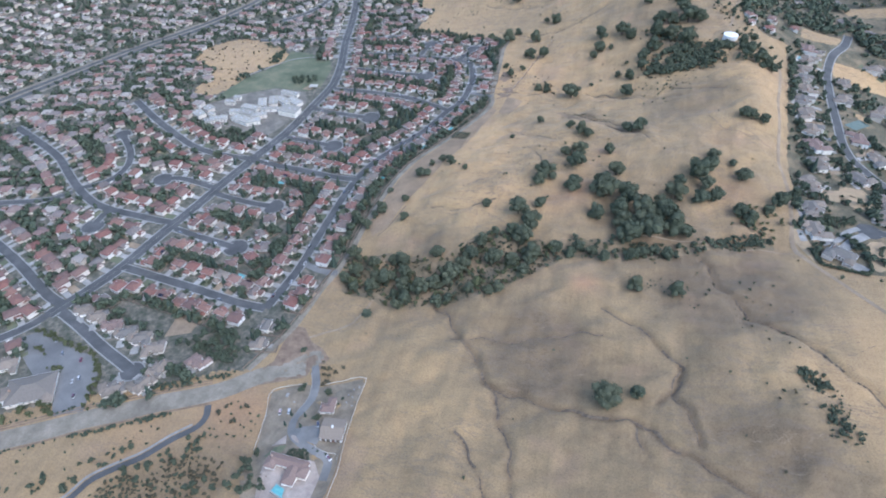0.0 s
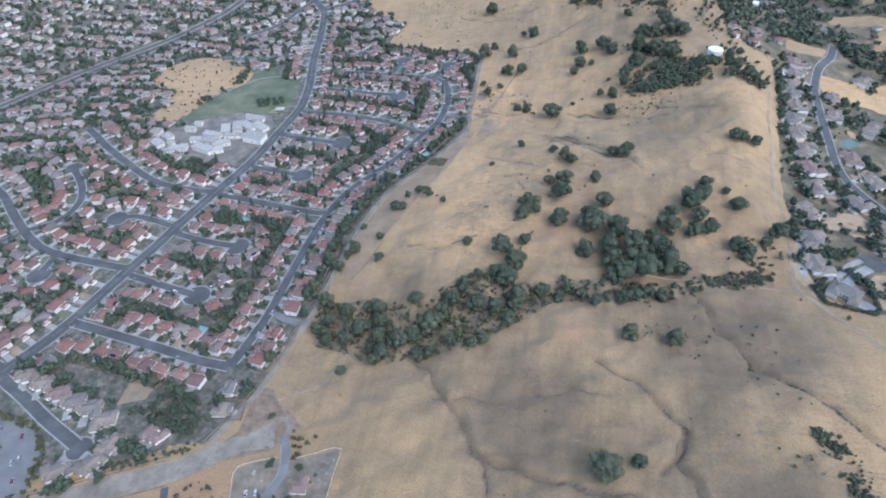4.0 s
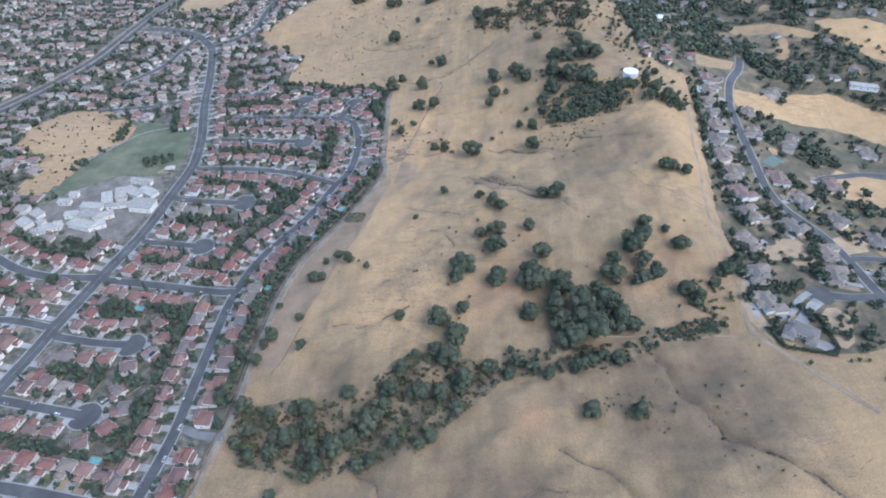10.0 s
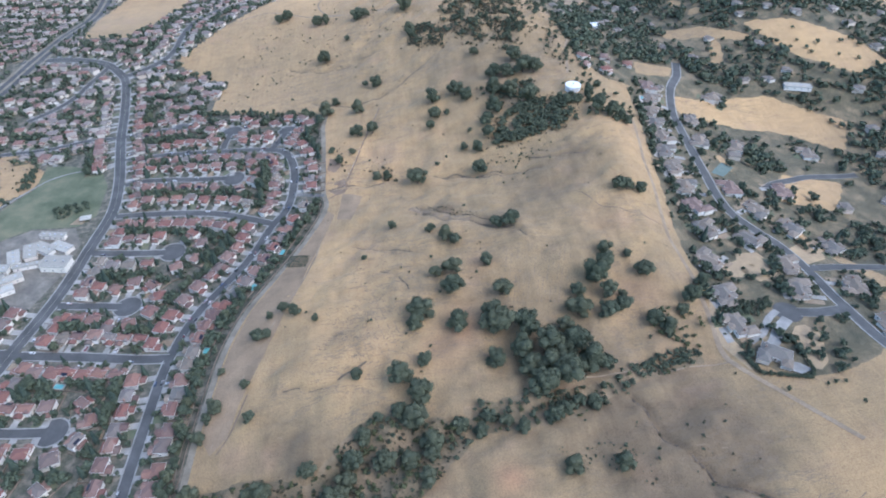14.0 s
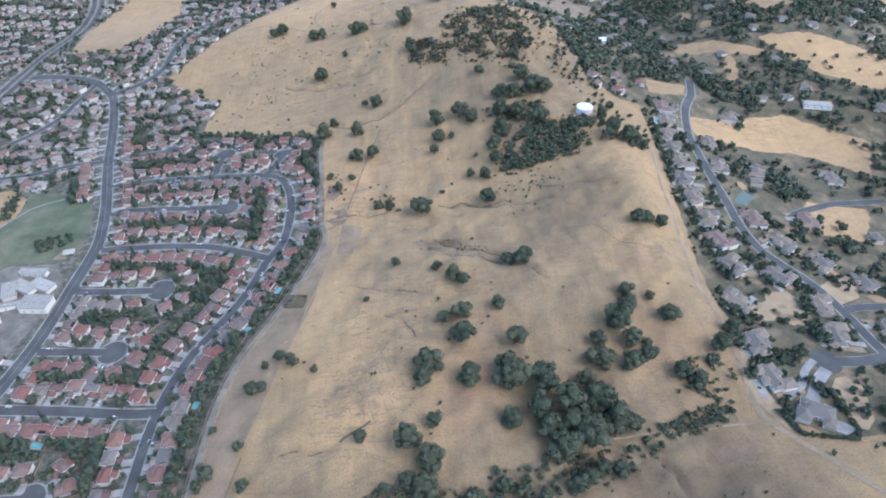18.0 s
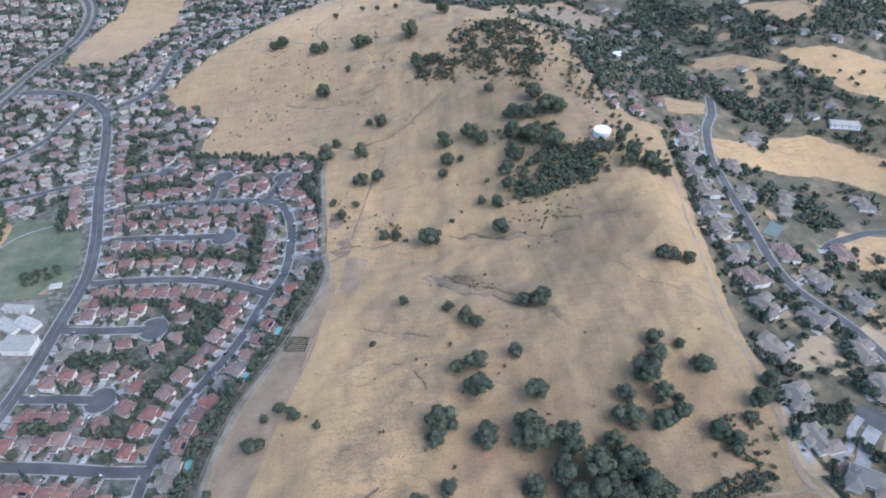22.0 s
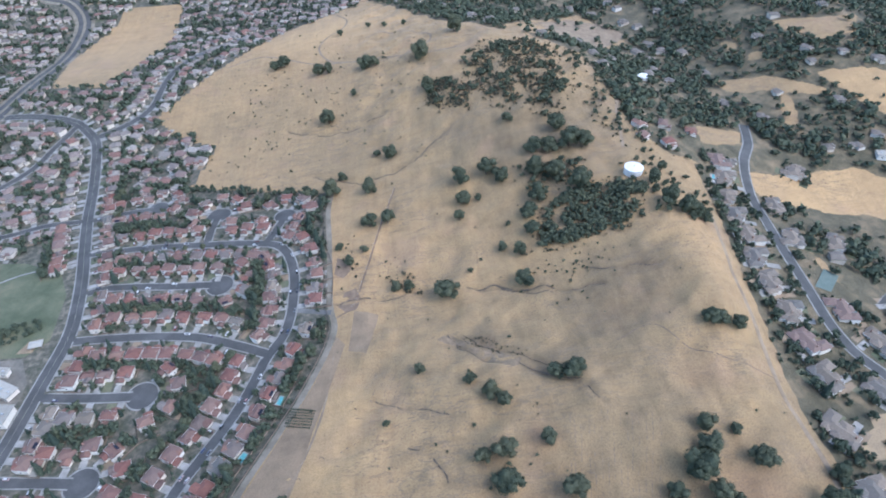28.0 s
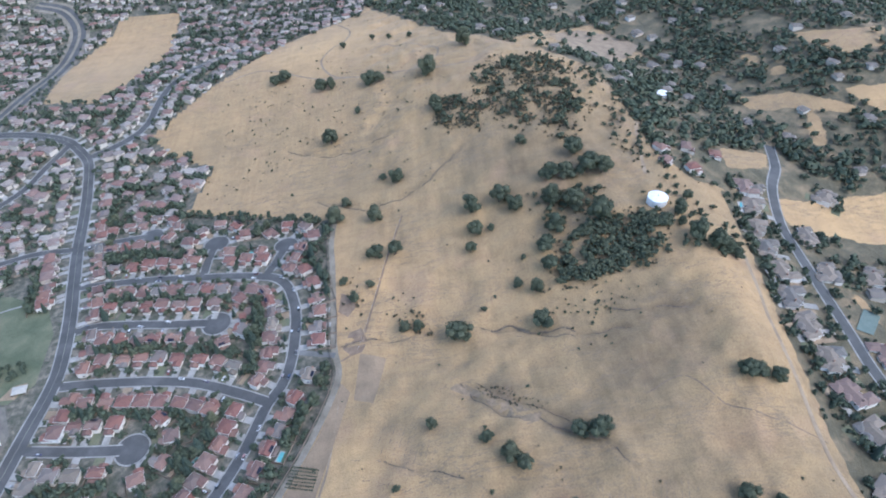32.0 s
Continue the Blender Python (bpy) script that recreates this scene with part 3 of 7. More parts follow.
def patch(name, ring, material, up, label, category):
    """A piece of ground cover with its own outline, laid over the land."""
    bm = bmesh.new()
    bm.faces.new([bm.verts.new((x, y, 0)) for x, y in ring])
    for axis in (0, 1):
        low, high = min(q[axis] for q in ring), max(q[axis] for q in ring)
        for c in np.arange(5 * math.ceil(low / 5), high, 5):
            way = Vector((1, 0, 0)) if axis == 0 else Vector((0, 1, 0))
            bmesh.ops.bisect_plane(bm, geom=bm.verts[:] + bm.edges[:] + bm.faces[:], plane_co=way * float(c), plane_no=way)
    for v in bm.verts:
        v.co.z = float(height(v.co.x, v.co.y)) + up
    bmesh.ops.recalc_face_normals(bm, faces=bm.faces)
    if sum(f.normal.z for f in bm.faces) < 0:
        bmesh.ops.reverse_faces(bm, faces=bm.faces)
    return tagged(part(name, bm, material), label, category, kind="structure")


class Heap:
    """Many small pieces gathered into one mesh."""

    def __init__(self):
        self.v, self.loops, self.sizes, self.m, self.n, self.seen = [], [], [], [], 0, {}

    def add(self, verts, faces, index, m):
        """verts: an array; m: a 4x4 matrix."""
        k = np.array(m)
        if id(faces) not in self.seen:
            self.seen[id(faces)] = (faces, np.array([a for face in faces for a in face]), np.array([len(face) for face in faces]))
        _, flat, sizes = self.seen[id(faces)]
        self.v.append(verts @ k[:3, :3].T + k[:3, 3])
        self.loops.append(flat + self.n)
        self.sizes.append(sizes)
        self.m.append(np.array(index))
        self.n += len(verts)

    def build(self, name, materials, label, category, flat=False):
        mesh = bpy.data.meshes.new(name)
        v, loops, sizes, m = (np.concatenate(q) for q in (self.v, self.loops, self.sizes, self.m))
        mesh.vertices.add(len(v))
        mesh.vertices.foreach_set("co", v.astype(np.float32).ravel())
        mesh.loops.add(len(loops))
        mesh.loops.foreach_set("vertex_index", loops.astype(np.int32))
        mesh.polygons.add(len(sizes))
        mesh.polygons.foreach_set("loop_start", (np.cumsum(sizes) - sizes).astype(np.int32))
        for mat in materials:
            mesh.materials.append(mat)
        mesh.polygons.foreach_set("material_index", m.astype(np.int32))
        mesh.update(calc_edges=True)
        if flat:
            mesh.shade_flat()
        return tagged(new(name, mesh), label, category, kind="stuff")


def pieces(bm, index=None):
    """The corners and faces of a bmesh, as lists for a Heap."""
    bm.verts.index_update()
    v = np.array([tuple(q.co) for q in bm.verts])
    f = [tuple(q.index for q in face.verts) for face in bm.faces]
    i = [face.material_index if index is None else index for face in bm.faces]
    bm.free()
    return v, f, i


# ---- the ground, one sheet ----


def build_ground():
    xs, ys, z = NET_X, NET_Y, NET_Z
    gx, gy = np.meshgrid(xs, ys)
    verts = np.stack([gx, gy, z], -1).reshape(-1, 3).tolist()
    n, rows = len(xs), len(ys)
    faces = [(j * n + i, j * n + i + 1, (j + 1) * n + i + 1, (j + 1) * n + i) for j in range(rows - 1) for i in range(n - 1)]
    mx, my = (gx[:-1, :-1] + gx[1:, 1:]) / 2, (gy[:-1, :-1] + gy[1:, 1:]) / 2
    kind = np.zeros(mx.shape, int)
    kind[inside(mx, my, SUBURB)] = 1
    for ring in (KNOLL, NW_FIELD, *CLEARINGS):
        kind[inside(mx, my, ring)] = 0
    wooded = inside(gx, gy, WOODS).astype(float)
    for ring in CLEARINGS:
        wooded[inside(gx, gy, ring)] = 0
    creek_bed = (inside(gx, gy, CREEK) | inside(gx, gy, BELT)).astype(float)
    wooded[inside(gx, gy, ESTATE)] = 1
    mesh = from_lists("ground", verts, faces, [GRASS, YARD], kind.ravel().tolist())
    mesh.polygons.foreach_set("use_smooth", [True] * len(faces))
    grass_shade = 0.075 - 0.05 * np.clip((470 - gy) / 80, 0, 1)
    # negative amounts darken the colour for grey grass and for shaded slopes
    for x, y, r, much in GRASS_AND_SHADE:
        grass_shade += ((0.48 if y > 480 else 0.7) * much if much < 0 else much) * np.exp(-((gx - x) ** 2 + (gy - y) ** 2) / (2 * r * r))
    # gully creases: bare grey soil and groove shading, both painted as a darker tone
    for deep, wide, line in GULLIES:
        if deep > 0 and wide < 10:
            grass_shade -= 0.055 * min(deep, 3.5) * np.exp(-((line_gap(gx + 1.5 * np.sin(gy / 6.1) + 0.8 * np.sin(gy / 2.7 + 1), gy + 1.5 * np.sin(gx / 5.7) + 0.8 * np.sin(gx / 2.9 + 2), line) / wide) ** 2))
    red = sum(much * np.exp(-((gx - x) ** 2 + (gy - y) ** 2) / (2 * r * r)) for x, y, r, much in RED_SOIL)
    mesh.attributes.new("red_soil", "FLOAT", "POINT").data.foreach_set("value", np.clip(red, 0, 1).ravel())
    for name, field in (("wooded", wooded), ("creek_bed", creek_bed)):
        soft = field.copy()
        for axis in (0, 1):
            soft = (np.roll(soft, 1, axis) + 2 * soft + np.roll(soft, -1, axis)) / 4
        mesh.attributes.new(name, "FLOAT", "POINT").data.foreach_set("value", soft.ravel())
    mesh.attributes.new("grass_and_shade", "FLOAT", "POINT").data.foreach_set("value", grass_shade.ravel())
    tagged(new("ground", mesh), "dry golden grass hills and suburban garden soil", "ground", kind="structure")


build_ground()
patch("park_lawn", PARK, LAWN, 0.12, "green mown park lawn beside the school", "lawn")
patch("school_yard", SCHOOL, SCHOOL_PAVING, 0.10, "pale paved yard of the school", "pavement")
patch("parking_lot", LOT, OLD_ASPHALT, 0.14, "worn grey asphalt parking lot", "parking lot")
patch("tilled_strip", [(-97, 727), (-76, 719), (-86, 674), (-101, 682)], TILLED, 0.26, "bare brown tilled strip in dry grass", "field")
patch("fallow_field", [(-187, 440), (-184, 477), (-180, 521), (-169, 566), (-149, 607), (-127, 653), (-111, 700), (-104, 690), (-112, 655), (-120, 624), (-131, 575), (-143, 529), (-153, 491), (-163, 462), (-167, 436), (-178, 425)], TILLED, 0.20, "bare grey brown fallow field by the lane", "field")
patch("bare_scrape", [(-106, 750), (-96, 753), (-91, 740), (-95, 728), (-104, 726), (-111, 734)], BANK_SOIL, 0.18, "bare reddish scrape beside the wire fence", "bare earth")
patch("bare_scrape", [(-114, 796), (-100, 787), (-102, 776), (-108, 768), (-116, 775)], BANK_SOIL, 0.16, "bare reddish scrape in dry grass", "bare earth")
patch("garden_plot", [(-144, 636), (-123, 628), (-128, 613), (-147, 619)], GARDEN_SOIL, 0.16, "dark square garden plot with planted rows", "garden plot")

# ---- roads ----
ROADS = [
    ("road_1", 11.4, [(-424, 270), (-410, 306), (-401, 340), (-396, 383), (-392, 415), (-386, 457), (-382, 492), (-372, 552), (-358, 617), (-350, 685), (-345, 734), (-349, 769), (-359, 811), (-375, 861), (-394, 921), (-409, 983), (-421, 1034), (-432, 1075), (-447, 1097), (-469, 1119), (-502, 1133), (-549, 1145), (-610, 1150)], 0),
    ("road_2", 8.2, [(-242, 321), (-238, 352), (-235, 382), (-235, 415), (-234, 458), (-233, 512), (-228, 550), (-219, 580), (-207, 603), (-191, 632), (-180, 657), (-169, 690), (-158, 709), (-153, 730), (-152, 752), (-153, 777), (-157, 797), (-164, 815), (-175, 827), (-189, 832), (-213, 837), (-246, 841), (-278, 845), (-317, 849), (-344, 850), (-372, 851)], 0),
    ("road_3", 8.6, [(-242, 321), (-272, 323), (-314, 330), (-352, 335), (-400, 341)], 0),
    ("road_4", 7.6, [(-246, 841), (-246, 868), (-243, 892)], 12),
    ("road_5", 7.6, [(-186, 831), (-178, 852), (-171, 874)], 11),
    ("road_6", 7.6, [(-354, 786), (-335, 792), (-315, 792), (-264, 785), (-234, 782), (-222, 780)], 12),
    ("road_7", 7.6, [(-346, 730), (-319, 730), (-296, 729), (-260, 726), (-227, 720), (-194, 707), (-168, 694)], 0),
    ("road_8", 7.6, [(-350, 675), (-313, 671), (-288, 669), (-265, 668)], 12),
    ("road_9", 7.6, [(-396, 916), (-358, 922), (-317, 924)], 11),
    ("road_10", 7.6, [(-361, 605), (-319, 601), (-289, 597)], 12),
    ("road_11", 8.6, [(-374, 547), (-347, 545), (-304, 539), (-261, 530), (-232, 525)], 0),
    ("road_12", 7.6, [(-386, 476), (-344, 469), (-306, 466)], 12),
    ("road_13", 7.6, [(-394, 408), (-346, 400), (-311, 394)], 12),
    ("road_14", 8.8, [(-374, 550), (-416, 548), (-455, 556), (-497, 578), (-540, 604), (-590, 640)], 0),
    ("road_15", 8.8, [(-392, 415), (-425, 416), (-482, 422), (-519, 438), (-563, 469), (-606, 502), (-662, 532), (-720, 560)], 0),
    ("road_16", 7.6, [(-534, 447), (-510, 467), (-506, 497), (-521, 526), (-554, 558)], 10),
    ("road_17", 7.6, [(-386, 484), (-409, 489), (-434, 491), (-450, 484)], 11),
    ("road_18", 7.6, [(-640, 405), (-591, 414), (-555, 424), (-536, 441)], 0),
    ("road_19", 7.6, [(-473, 422), (-473, 405), (-471, 390)], 11),
    ("road_20", 8.8, [(-421, 284), (-447, 294), (-507, 326), (-580, 360)], 0),
    ("road_21", 8.8, [(-424, 280), (-386, 264), (-352, 248), (-323, 236), (-312, 231)], 9),
    ("road_22", 8.6, [(-424, 272), (-432, 255), (-450, 235), (-490, 200)], 0),
    ("road_23", 8.8, [(-434, 1085), (-409, 1101), (-386, 1122), (-374, 1148), (-371, 1185), (-364, 1237), (-341, 1293), (-307, 1329), (-260, 1370)], 0),
    ("road_24", 7.6, [(-540, 985), (-513, 1011), (-494, 1038), (-482, 1071), (-466, 1110)], 0),
    ("road_25", 7.6, [(-396, 918), (-439, 918), (-480, 905), (-540, 900)], 0),
    ("road_26", 22.0, [(-840, 480), (-789, 627), (-762, 706), (-732, 816), (-698, 899), (-648, 991), (-612, 1060), (-592, 1130), (-580, 1210), (-586, 1330), (-590, 1450), (-600, 1530), (-640, 1590), (-695, 1612)], 0),
    ("road_27", 9.0, [(340, 942), (325, 901), (304, 866), (291, 822), (283, 775), (277, 728), (274, 680), (273, 650), (278, 624), (291, 604), (305, 586), (311, 564), (311, 535), (309, 506), (312, 470), (318, 440), (330, 400)], 0),
    ("road_28", 9.0, [(309, 492), (285, 489), (260, 491)], 11),
    ("road_29", 8.5, [(311, 549), (335, 553), (362, 556), (420, 560)], 0),
    ("road_30", 7.5, [(336, 672), (352, 684), (378, 696), (412, 709), (470, 715)], 0),
]
LINES = {name: smooth_line(pts, 4.0) for name, _, pts, _ in ROADS}


ROAD_A = np.array([a for _, _, g, _ in ROADS for a in g], float)
ROAD_D = np.array([d for _, _, g, _ in ROADS for d in [(b[0] - a[0], b[1] - a[1]) for a, b in zip(g, g[1:])] + [(0.001, 0.0)]], float)
ROAD_N = (ROAD_D**2).sum(1)
ROAD_H = np.array([h for _, w, g, bulb in ROADS for h in [w / 2] * (len(g) - 1) + [max(bulb, 0.1)]])
ROAD_OF = np.array([k for k, (_, _, g, _) in enumerate(ROADS) for _ in g])
ROAD_AT = {name: k for k, (name, _, _, _) in enumerate(ROADS)}


def near_road(x, y, own, spare=0.0):
    """Whether a place lies on some road other than its own, or within a spare strip beside it."""
    qx, qy = x - ROAD_A[:, 0], y - ROAD_A[:, 1]
    k = np.clip((qx * ROAD_D[:, 0] + qy * ROAD_D[:, 1]) / ROAD_N, 0, 1)
    close = (qx - k * ROAD_D[:, 0]) ** 2 + (qy - k * ROAD_D[:, 1]) ** 2 < (ROAD_H + spare) ** 2
    if own:
        close &= ROAD_OF != ROAD_AT[own]
    return bool(close.any())


def build_roads():
    for k, (name, wide, pts, bulb) in enumerate(ROADS):
        line, h, up = LINES[name], wide / 2, 0.22 + 0.012 * (k % 9)
        strip(name, line, (-h, -h / 2, 0, h / 2, h), (up - 0.03, up + 0.03, up + 0.06, up + 0.03, up - 0.03), ASPHALT, "grey asphalt street with concrete kerbs" if wide < 20 else "wide grey divided highway", "road")
        end = pts[-1]
        if bulb:
            ring = [(end[0] + bulb * math.cos(a), end[1] + bulb * math.sin(a)) for a in np.linspace(0, 6.283, 33)[:-1]]
            patch("turning_circle", ring, ASPHALT, up + 0.02, "round asphalt end of a cul-de-sac", "road")
        ns = normals(line)
        for side in (1, -1):
            walk_mid = h + 0.8

            def hidden(i, side=side, walk_mid=walk_mid):
                x, y = line[i][0] + ns[i][0] * side * walk_mid, line[i][1] + ns[i][1] * side * walk_mid
                return near_road(x, y, name, 0.6) or (bulb and math.hypot(x - end[0], y - end[1]) < bulb)

            if wide < 20 and k < 26:
                offs = (h, h, h + 0.2, h + 1.15) if side > 0 else (-h - 1.15, -h - 0.2, -h, -h)
                ups = (0.0, 0.36, 0.38, 0.36) if side > 0 else (0.36, 0.38, 0.36, 0.0)
                strip("pavement", line, offs, ups, CONCRETE, "pale concrete kerb and sidewalk", "sidewalk", hidden)
            elif k >= 26:
                rim = 1.3 if name == "road_27" else 0.45
                offs = (h, h, h + rim) if side > 0 else (-h - rim, -h, -h)
                strip("kerb", line, offs, (0.0, 0.36, 0.34) if side > 0 else (0.34, 0.36, 0.0), CONCRETE, "low pale concrete kerb", "kerb", hidden)
        if bulb and k < 26:
            ring = [(end[0] + bulb * math.cos(a), end[1] + bulb * math.sin(a)) for a in np.linspace(0, 6.283, 41)]
            strip("pavement", ring, (-1.3, -0.2, 0, 0), (0.36, 0.38, 0.36, 0.0), CONCRETE, "curved concrete kerb round a cul-de-sac", "sidewalk",
                  lambda i: near_road(*ring[i], "", 0.5) and line_gap(ring[i][0], ring[i][1], pts) < h + 1.0)
    strip("centre_line", LINES["road_1"], (-0.09, 0.09), (0.36, 0.36), LINE, "faint painted line along the road", "road marking")
    for side in (-1, 1):
        offs = (11, 14, 17.5) if side > 0 else (-17.5, -14, -11)
        strip("highway_shoulder", LINES["road_26"], offs, (0.2, 0.3, 0.2), GRAVEL, "pale gravel verge beside the highway", "road")
    strip("highway_median", LINES["road_26"], (-2.5, 0, 2.5), (0.5, 0.6, 0.5), GRAVEL, "pale strip between the lanes of the highway", "road")


build_roads()
strip("trail_1", smooth_line(EDGE, 4.0), (-2.6, 0, 2.6), (0.22, 0.28, 0.22), GRAVEL, "pale gravel lane along the garden fences", "trail")
FENCE_TRACK = [(216, 778), (220, 765), (219, 754), (214, 720), (209, 692), (207, 660), (203, 626), (199, 598), (197, 580), (199, 557), (200, 531), (198, 506), (196, 484), (194, 464), (200, 443), (221, 413), (245, 374)]
strip("trail_2", smooth_line(FENCE_TRACK, 4.0), (-1.9, -0.5, 0.5, 1.9), (0.18, 0.28, 0.28, 0.18), DIRT, "pale dirt track along the estate fence", "trail")
strip("trail_4", smooth_line([(-112, 700), (-114, 662), (-120, 613), (-133, 574), (-150, 528), (-165, 480), (-178, 430)], 4.0), (-0.9, 0, 0.9), (0.15, 0.2, 0.15), DIRT, "faint dirt track in dry grass", "trail")
strip("trail_5", smooth_line([(-56, 884), (-68, 848), (-79, 804), (-87, 773), (-94, 742), (-98, 731), (-112, 722)], 4.0), (-0.8, 0, 0.8), (0.12, 0.16, 0.12), BANK_SOIL, "worn reddish cattle path along a wire fence", "trail")
strip("trail_3", smooth_line([(-204, 280), (-189, 296), (-163, 312), (-157, 324), (-150, 345)], 4.0), (-1.1, 0, 1.1), (0.12, 0.17, 0.12), DIRT, "faint double track over dry grass", "trail")
strip("trail_14", smooth_line([(-157, 470), (-162, 453), (-165, 439), (-173, 425)], 3.0), (-0.6, 0, 0.6), (0.12, 0.16, 0.12), BANK_SOIL, "narrow eroded path in dry grass", "trail")
strip("spur", smooth_line([(-149, 738), (-132, 733), (-117, 729)], 3.0), (-2.6, 0, 2.6), (0.30, 0.36, 0.30), OLD_ASPHALT, "short paved spur from the street to the lane", "road")
for k, line in enumerate(([(-287, 1221), (-234, 1235), (-158, 1180), (-97, 1153), (-40, 1132), (-13, 1115), (47, 1099)], [(-148, 1405), (-117, 1329), (-124, 1277), (-139, 1264), (-153, 1223), (-135, 1175), (-97, 1152)], [(-86, 1220), (-59, 1222), (-22, 1197), (2, 1171), (-4, 1140), (-19, 1123)])):
    strip(f"trail_{8 + k}", smooth_line(line, 4.0), (-1.5, 0, 1.5), (0.15, 0.2, 0.15), DIRT, "pale dirt track over the far hill", "trail")
for k, line in enumerate(([(170, 862), (178, 905), (186, 940), (200, 962), (212, 930), (228, 905), (222, 880)], [(205, 1000), (222, 985), (240, 978)])):
    strip(f"trail_{12 + k}", smooth_line(line, 4.0), (-1.8, 0, 1.8), (0.15, 0.2, 0.15), DIRT, "pale dirt drive winding along the ridge", "trail")
strip("trail_16", smooth_line([(60, 446), (109, 448), (140, 448), (170, 449), (195, 450)], 4.0), (-0.7, 0, 0.7), (0.12, 0.17, 0.12), DIRT, "pale foot track beside the dry creek", "trail")
strip("trail_7", smooth_line([(100, 640), (127, 648), (146, 624), (176, 606), (203, 594)], 4.0), (-0.45, 0, 0.45), (0.12, 0.16, 0.12), BANK_SOIL, "narrow worn cattle path in dry grass", "trail")
patch("bare_terrace", [(168, 1250), (225, 1300), (280, 1280), (300, 1235), (230, 1150), (180, 1165)], DIRT, 0.12, "bare pale earth terrace on the far hill", "bare earth")
strip("canal_road", smooth_line([(-480, 103), (-420, 131), (-363, 159), (-340, 171), (-318, 184), (-294, 196), (-272, 208), (-249, 219), (-230, 230), (-212, 246), (-196, 256), (-178, 264)], 4.0), (-8.5, -5, 0, 5, 8.5), (0.18, 0.28, 0.3, 0.28, 0.18), GRAVEL, "wide pale gravel maintenance road", "road")
strip("lane_1", smooth_line([(-300, 110), (-287, 127), (-281, 142), (-270, 153), (-256, 165), (-244, 181), (-232, 194), (-230, 204), (-234, 214)], 3.0), (-2.5, 0, 2.5), (0.32, 0.4, 0.32), ASPHALT, "narrow curving asphalt lane through dry grass", "road")
strip("lane_verge", smooth_line([(-304, 112), (-291, 129), (-285, 144), (-273, 156), (-259, 168), (-247, 184), (-236, 196)], 3.0), (-0.9, 0, 0.9), (0.3, 0.32, 0.3), CONCRETE, "pale verge beside the asphalt lane", "road")
patch("dirt_apron", [(-214, 250), (-205, 240), (-190, 246), (-176, 253), (-165, 263), (-163, 276), (-172, 284), (-186, 292), (-197, 305), (-206, 306), (-208, 285), (-206, 265)], BANK_SOIL, 0.20, "bare trampled dirt where the tracks meet", "bare earth")
strip("trail_15", smooth_line([(-198, 252), (-190, 268), (-178, 279), (-170, 276), (-171, 264)], 3.0), (-2.6, 0, 2.6), (0.26, 0.32, 0.26), GRAVEL, "worn gravel loop into the drive", "trail")
for side, far in ((1, 10.5), (1, 13.0), (-1, 10.0)):
    line = smooth_line([(-480, 103), (-420, 131), (-363, 159), (-318, 184), (-272, 208), (-238, 225)], 4.0)
    strip("road_bank", [(x + nx * side * far, y + ny * side * far) for (x, y), (nx, ny) in zip(line, normals(line))], (-0.7, 0, 0.7), (0.1, 0.3, 0.1), BANK_SOIL, "low earth bank beside the gravel road", "bank")
DRIVE_LINE = smooth_line([(-171, 266), (-163, 250), (-160, 236), (-163, 224), (-165, 214), (-161, 203), (-151, 196), (-138, 192), (-128, 188), (-126, 174)], 3.0)
strip("driveway_1", DRIVE_LINE, (-2.9, 0, 2.9), (0.42, 0.48, 0.42), OLD_ASPHALT, "grey asphalt driveway of the hillside villa", "driveway")
strip("kerb", [(x + nx * -3.2, y + ny * -3.2) for (x, y), (nx, ny) in zip(DRIVE_LINE[2:16], normals(DRIVE_LINE)[2:16])], (-0.25, 0.25), (0.6, 0.6), CONCRETE, "pale concrete kerb along the villa drive", "kerb")
strip("driveway_2", smooth_line([(252, 493), (240, 484), (231, 472), (217, 464)], 3.0), (-2.6, 0, 2.6), (0.3, 0.36, 0.3), CONCRETE, "pale curved concrete driveway", "driveway")
strip("driveway_3", smooth_line([(256, 484), (244, 474), (236, 464), (230, 458)], 3.0), (-4.2, 0, 4.2), (0.3, 0.36, 0.3), CONCRETE, "broad pale concrete driveway", "driveway")

DRY_SLOPE = mixed_material("dry_slope_grass", [(0.3, (0.27, 0.205, 0.135)), (0.5, (0.34, 0.25, 0.155)), (0.7, (0.41, 0.30, 0.175))], 0.09)
for ring in ([(247, 464), (258, 476), (266, 477), (273, 467), (263, 440), (254, 433), (247, 436), (249, 452)], [(233, 551), (251, 559), (274, 552), (280, 542), (267, 529), (250, 535), (231, 535)], [(305, 575), (333, 592), (352, 589), (342, 567), (317, 556), (305, 560)], [(206, 440), (200, 456), (193, 470), (206, 520), (209, 500), (206, 470), (214, 440)], [(255, 569), (277, 572), (284, 552), (279, 540), (258, 529), (246, 542)]):
    patch("dry_slope", ring, DRY_SLOPE, 0.14, "golden dry grass bank between the gardens", "slope")
patch("bare_yard", [(-309, 270), (-312, 292), (-300, 302), (-290, 296), (-290, 279)], DIRT, 0.16, "bare brown dirt yard behind the houses", "yard")


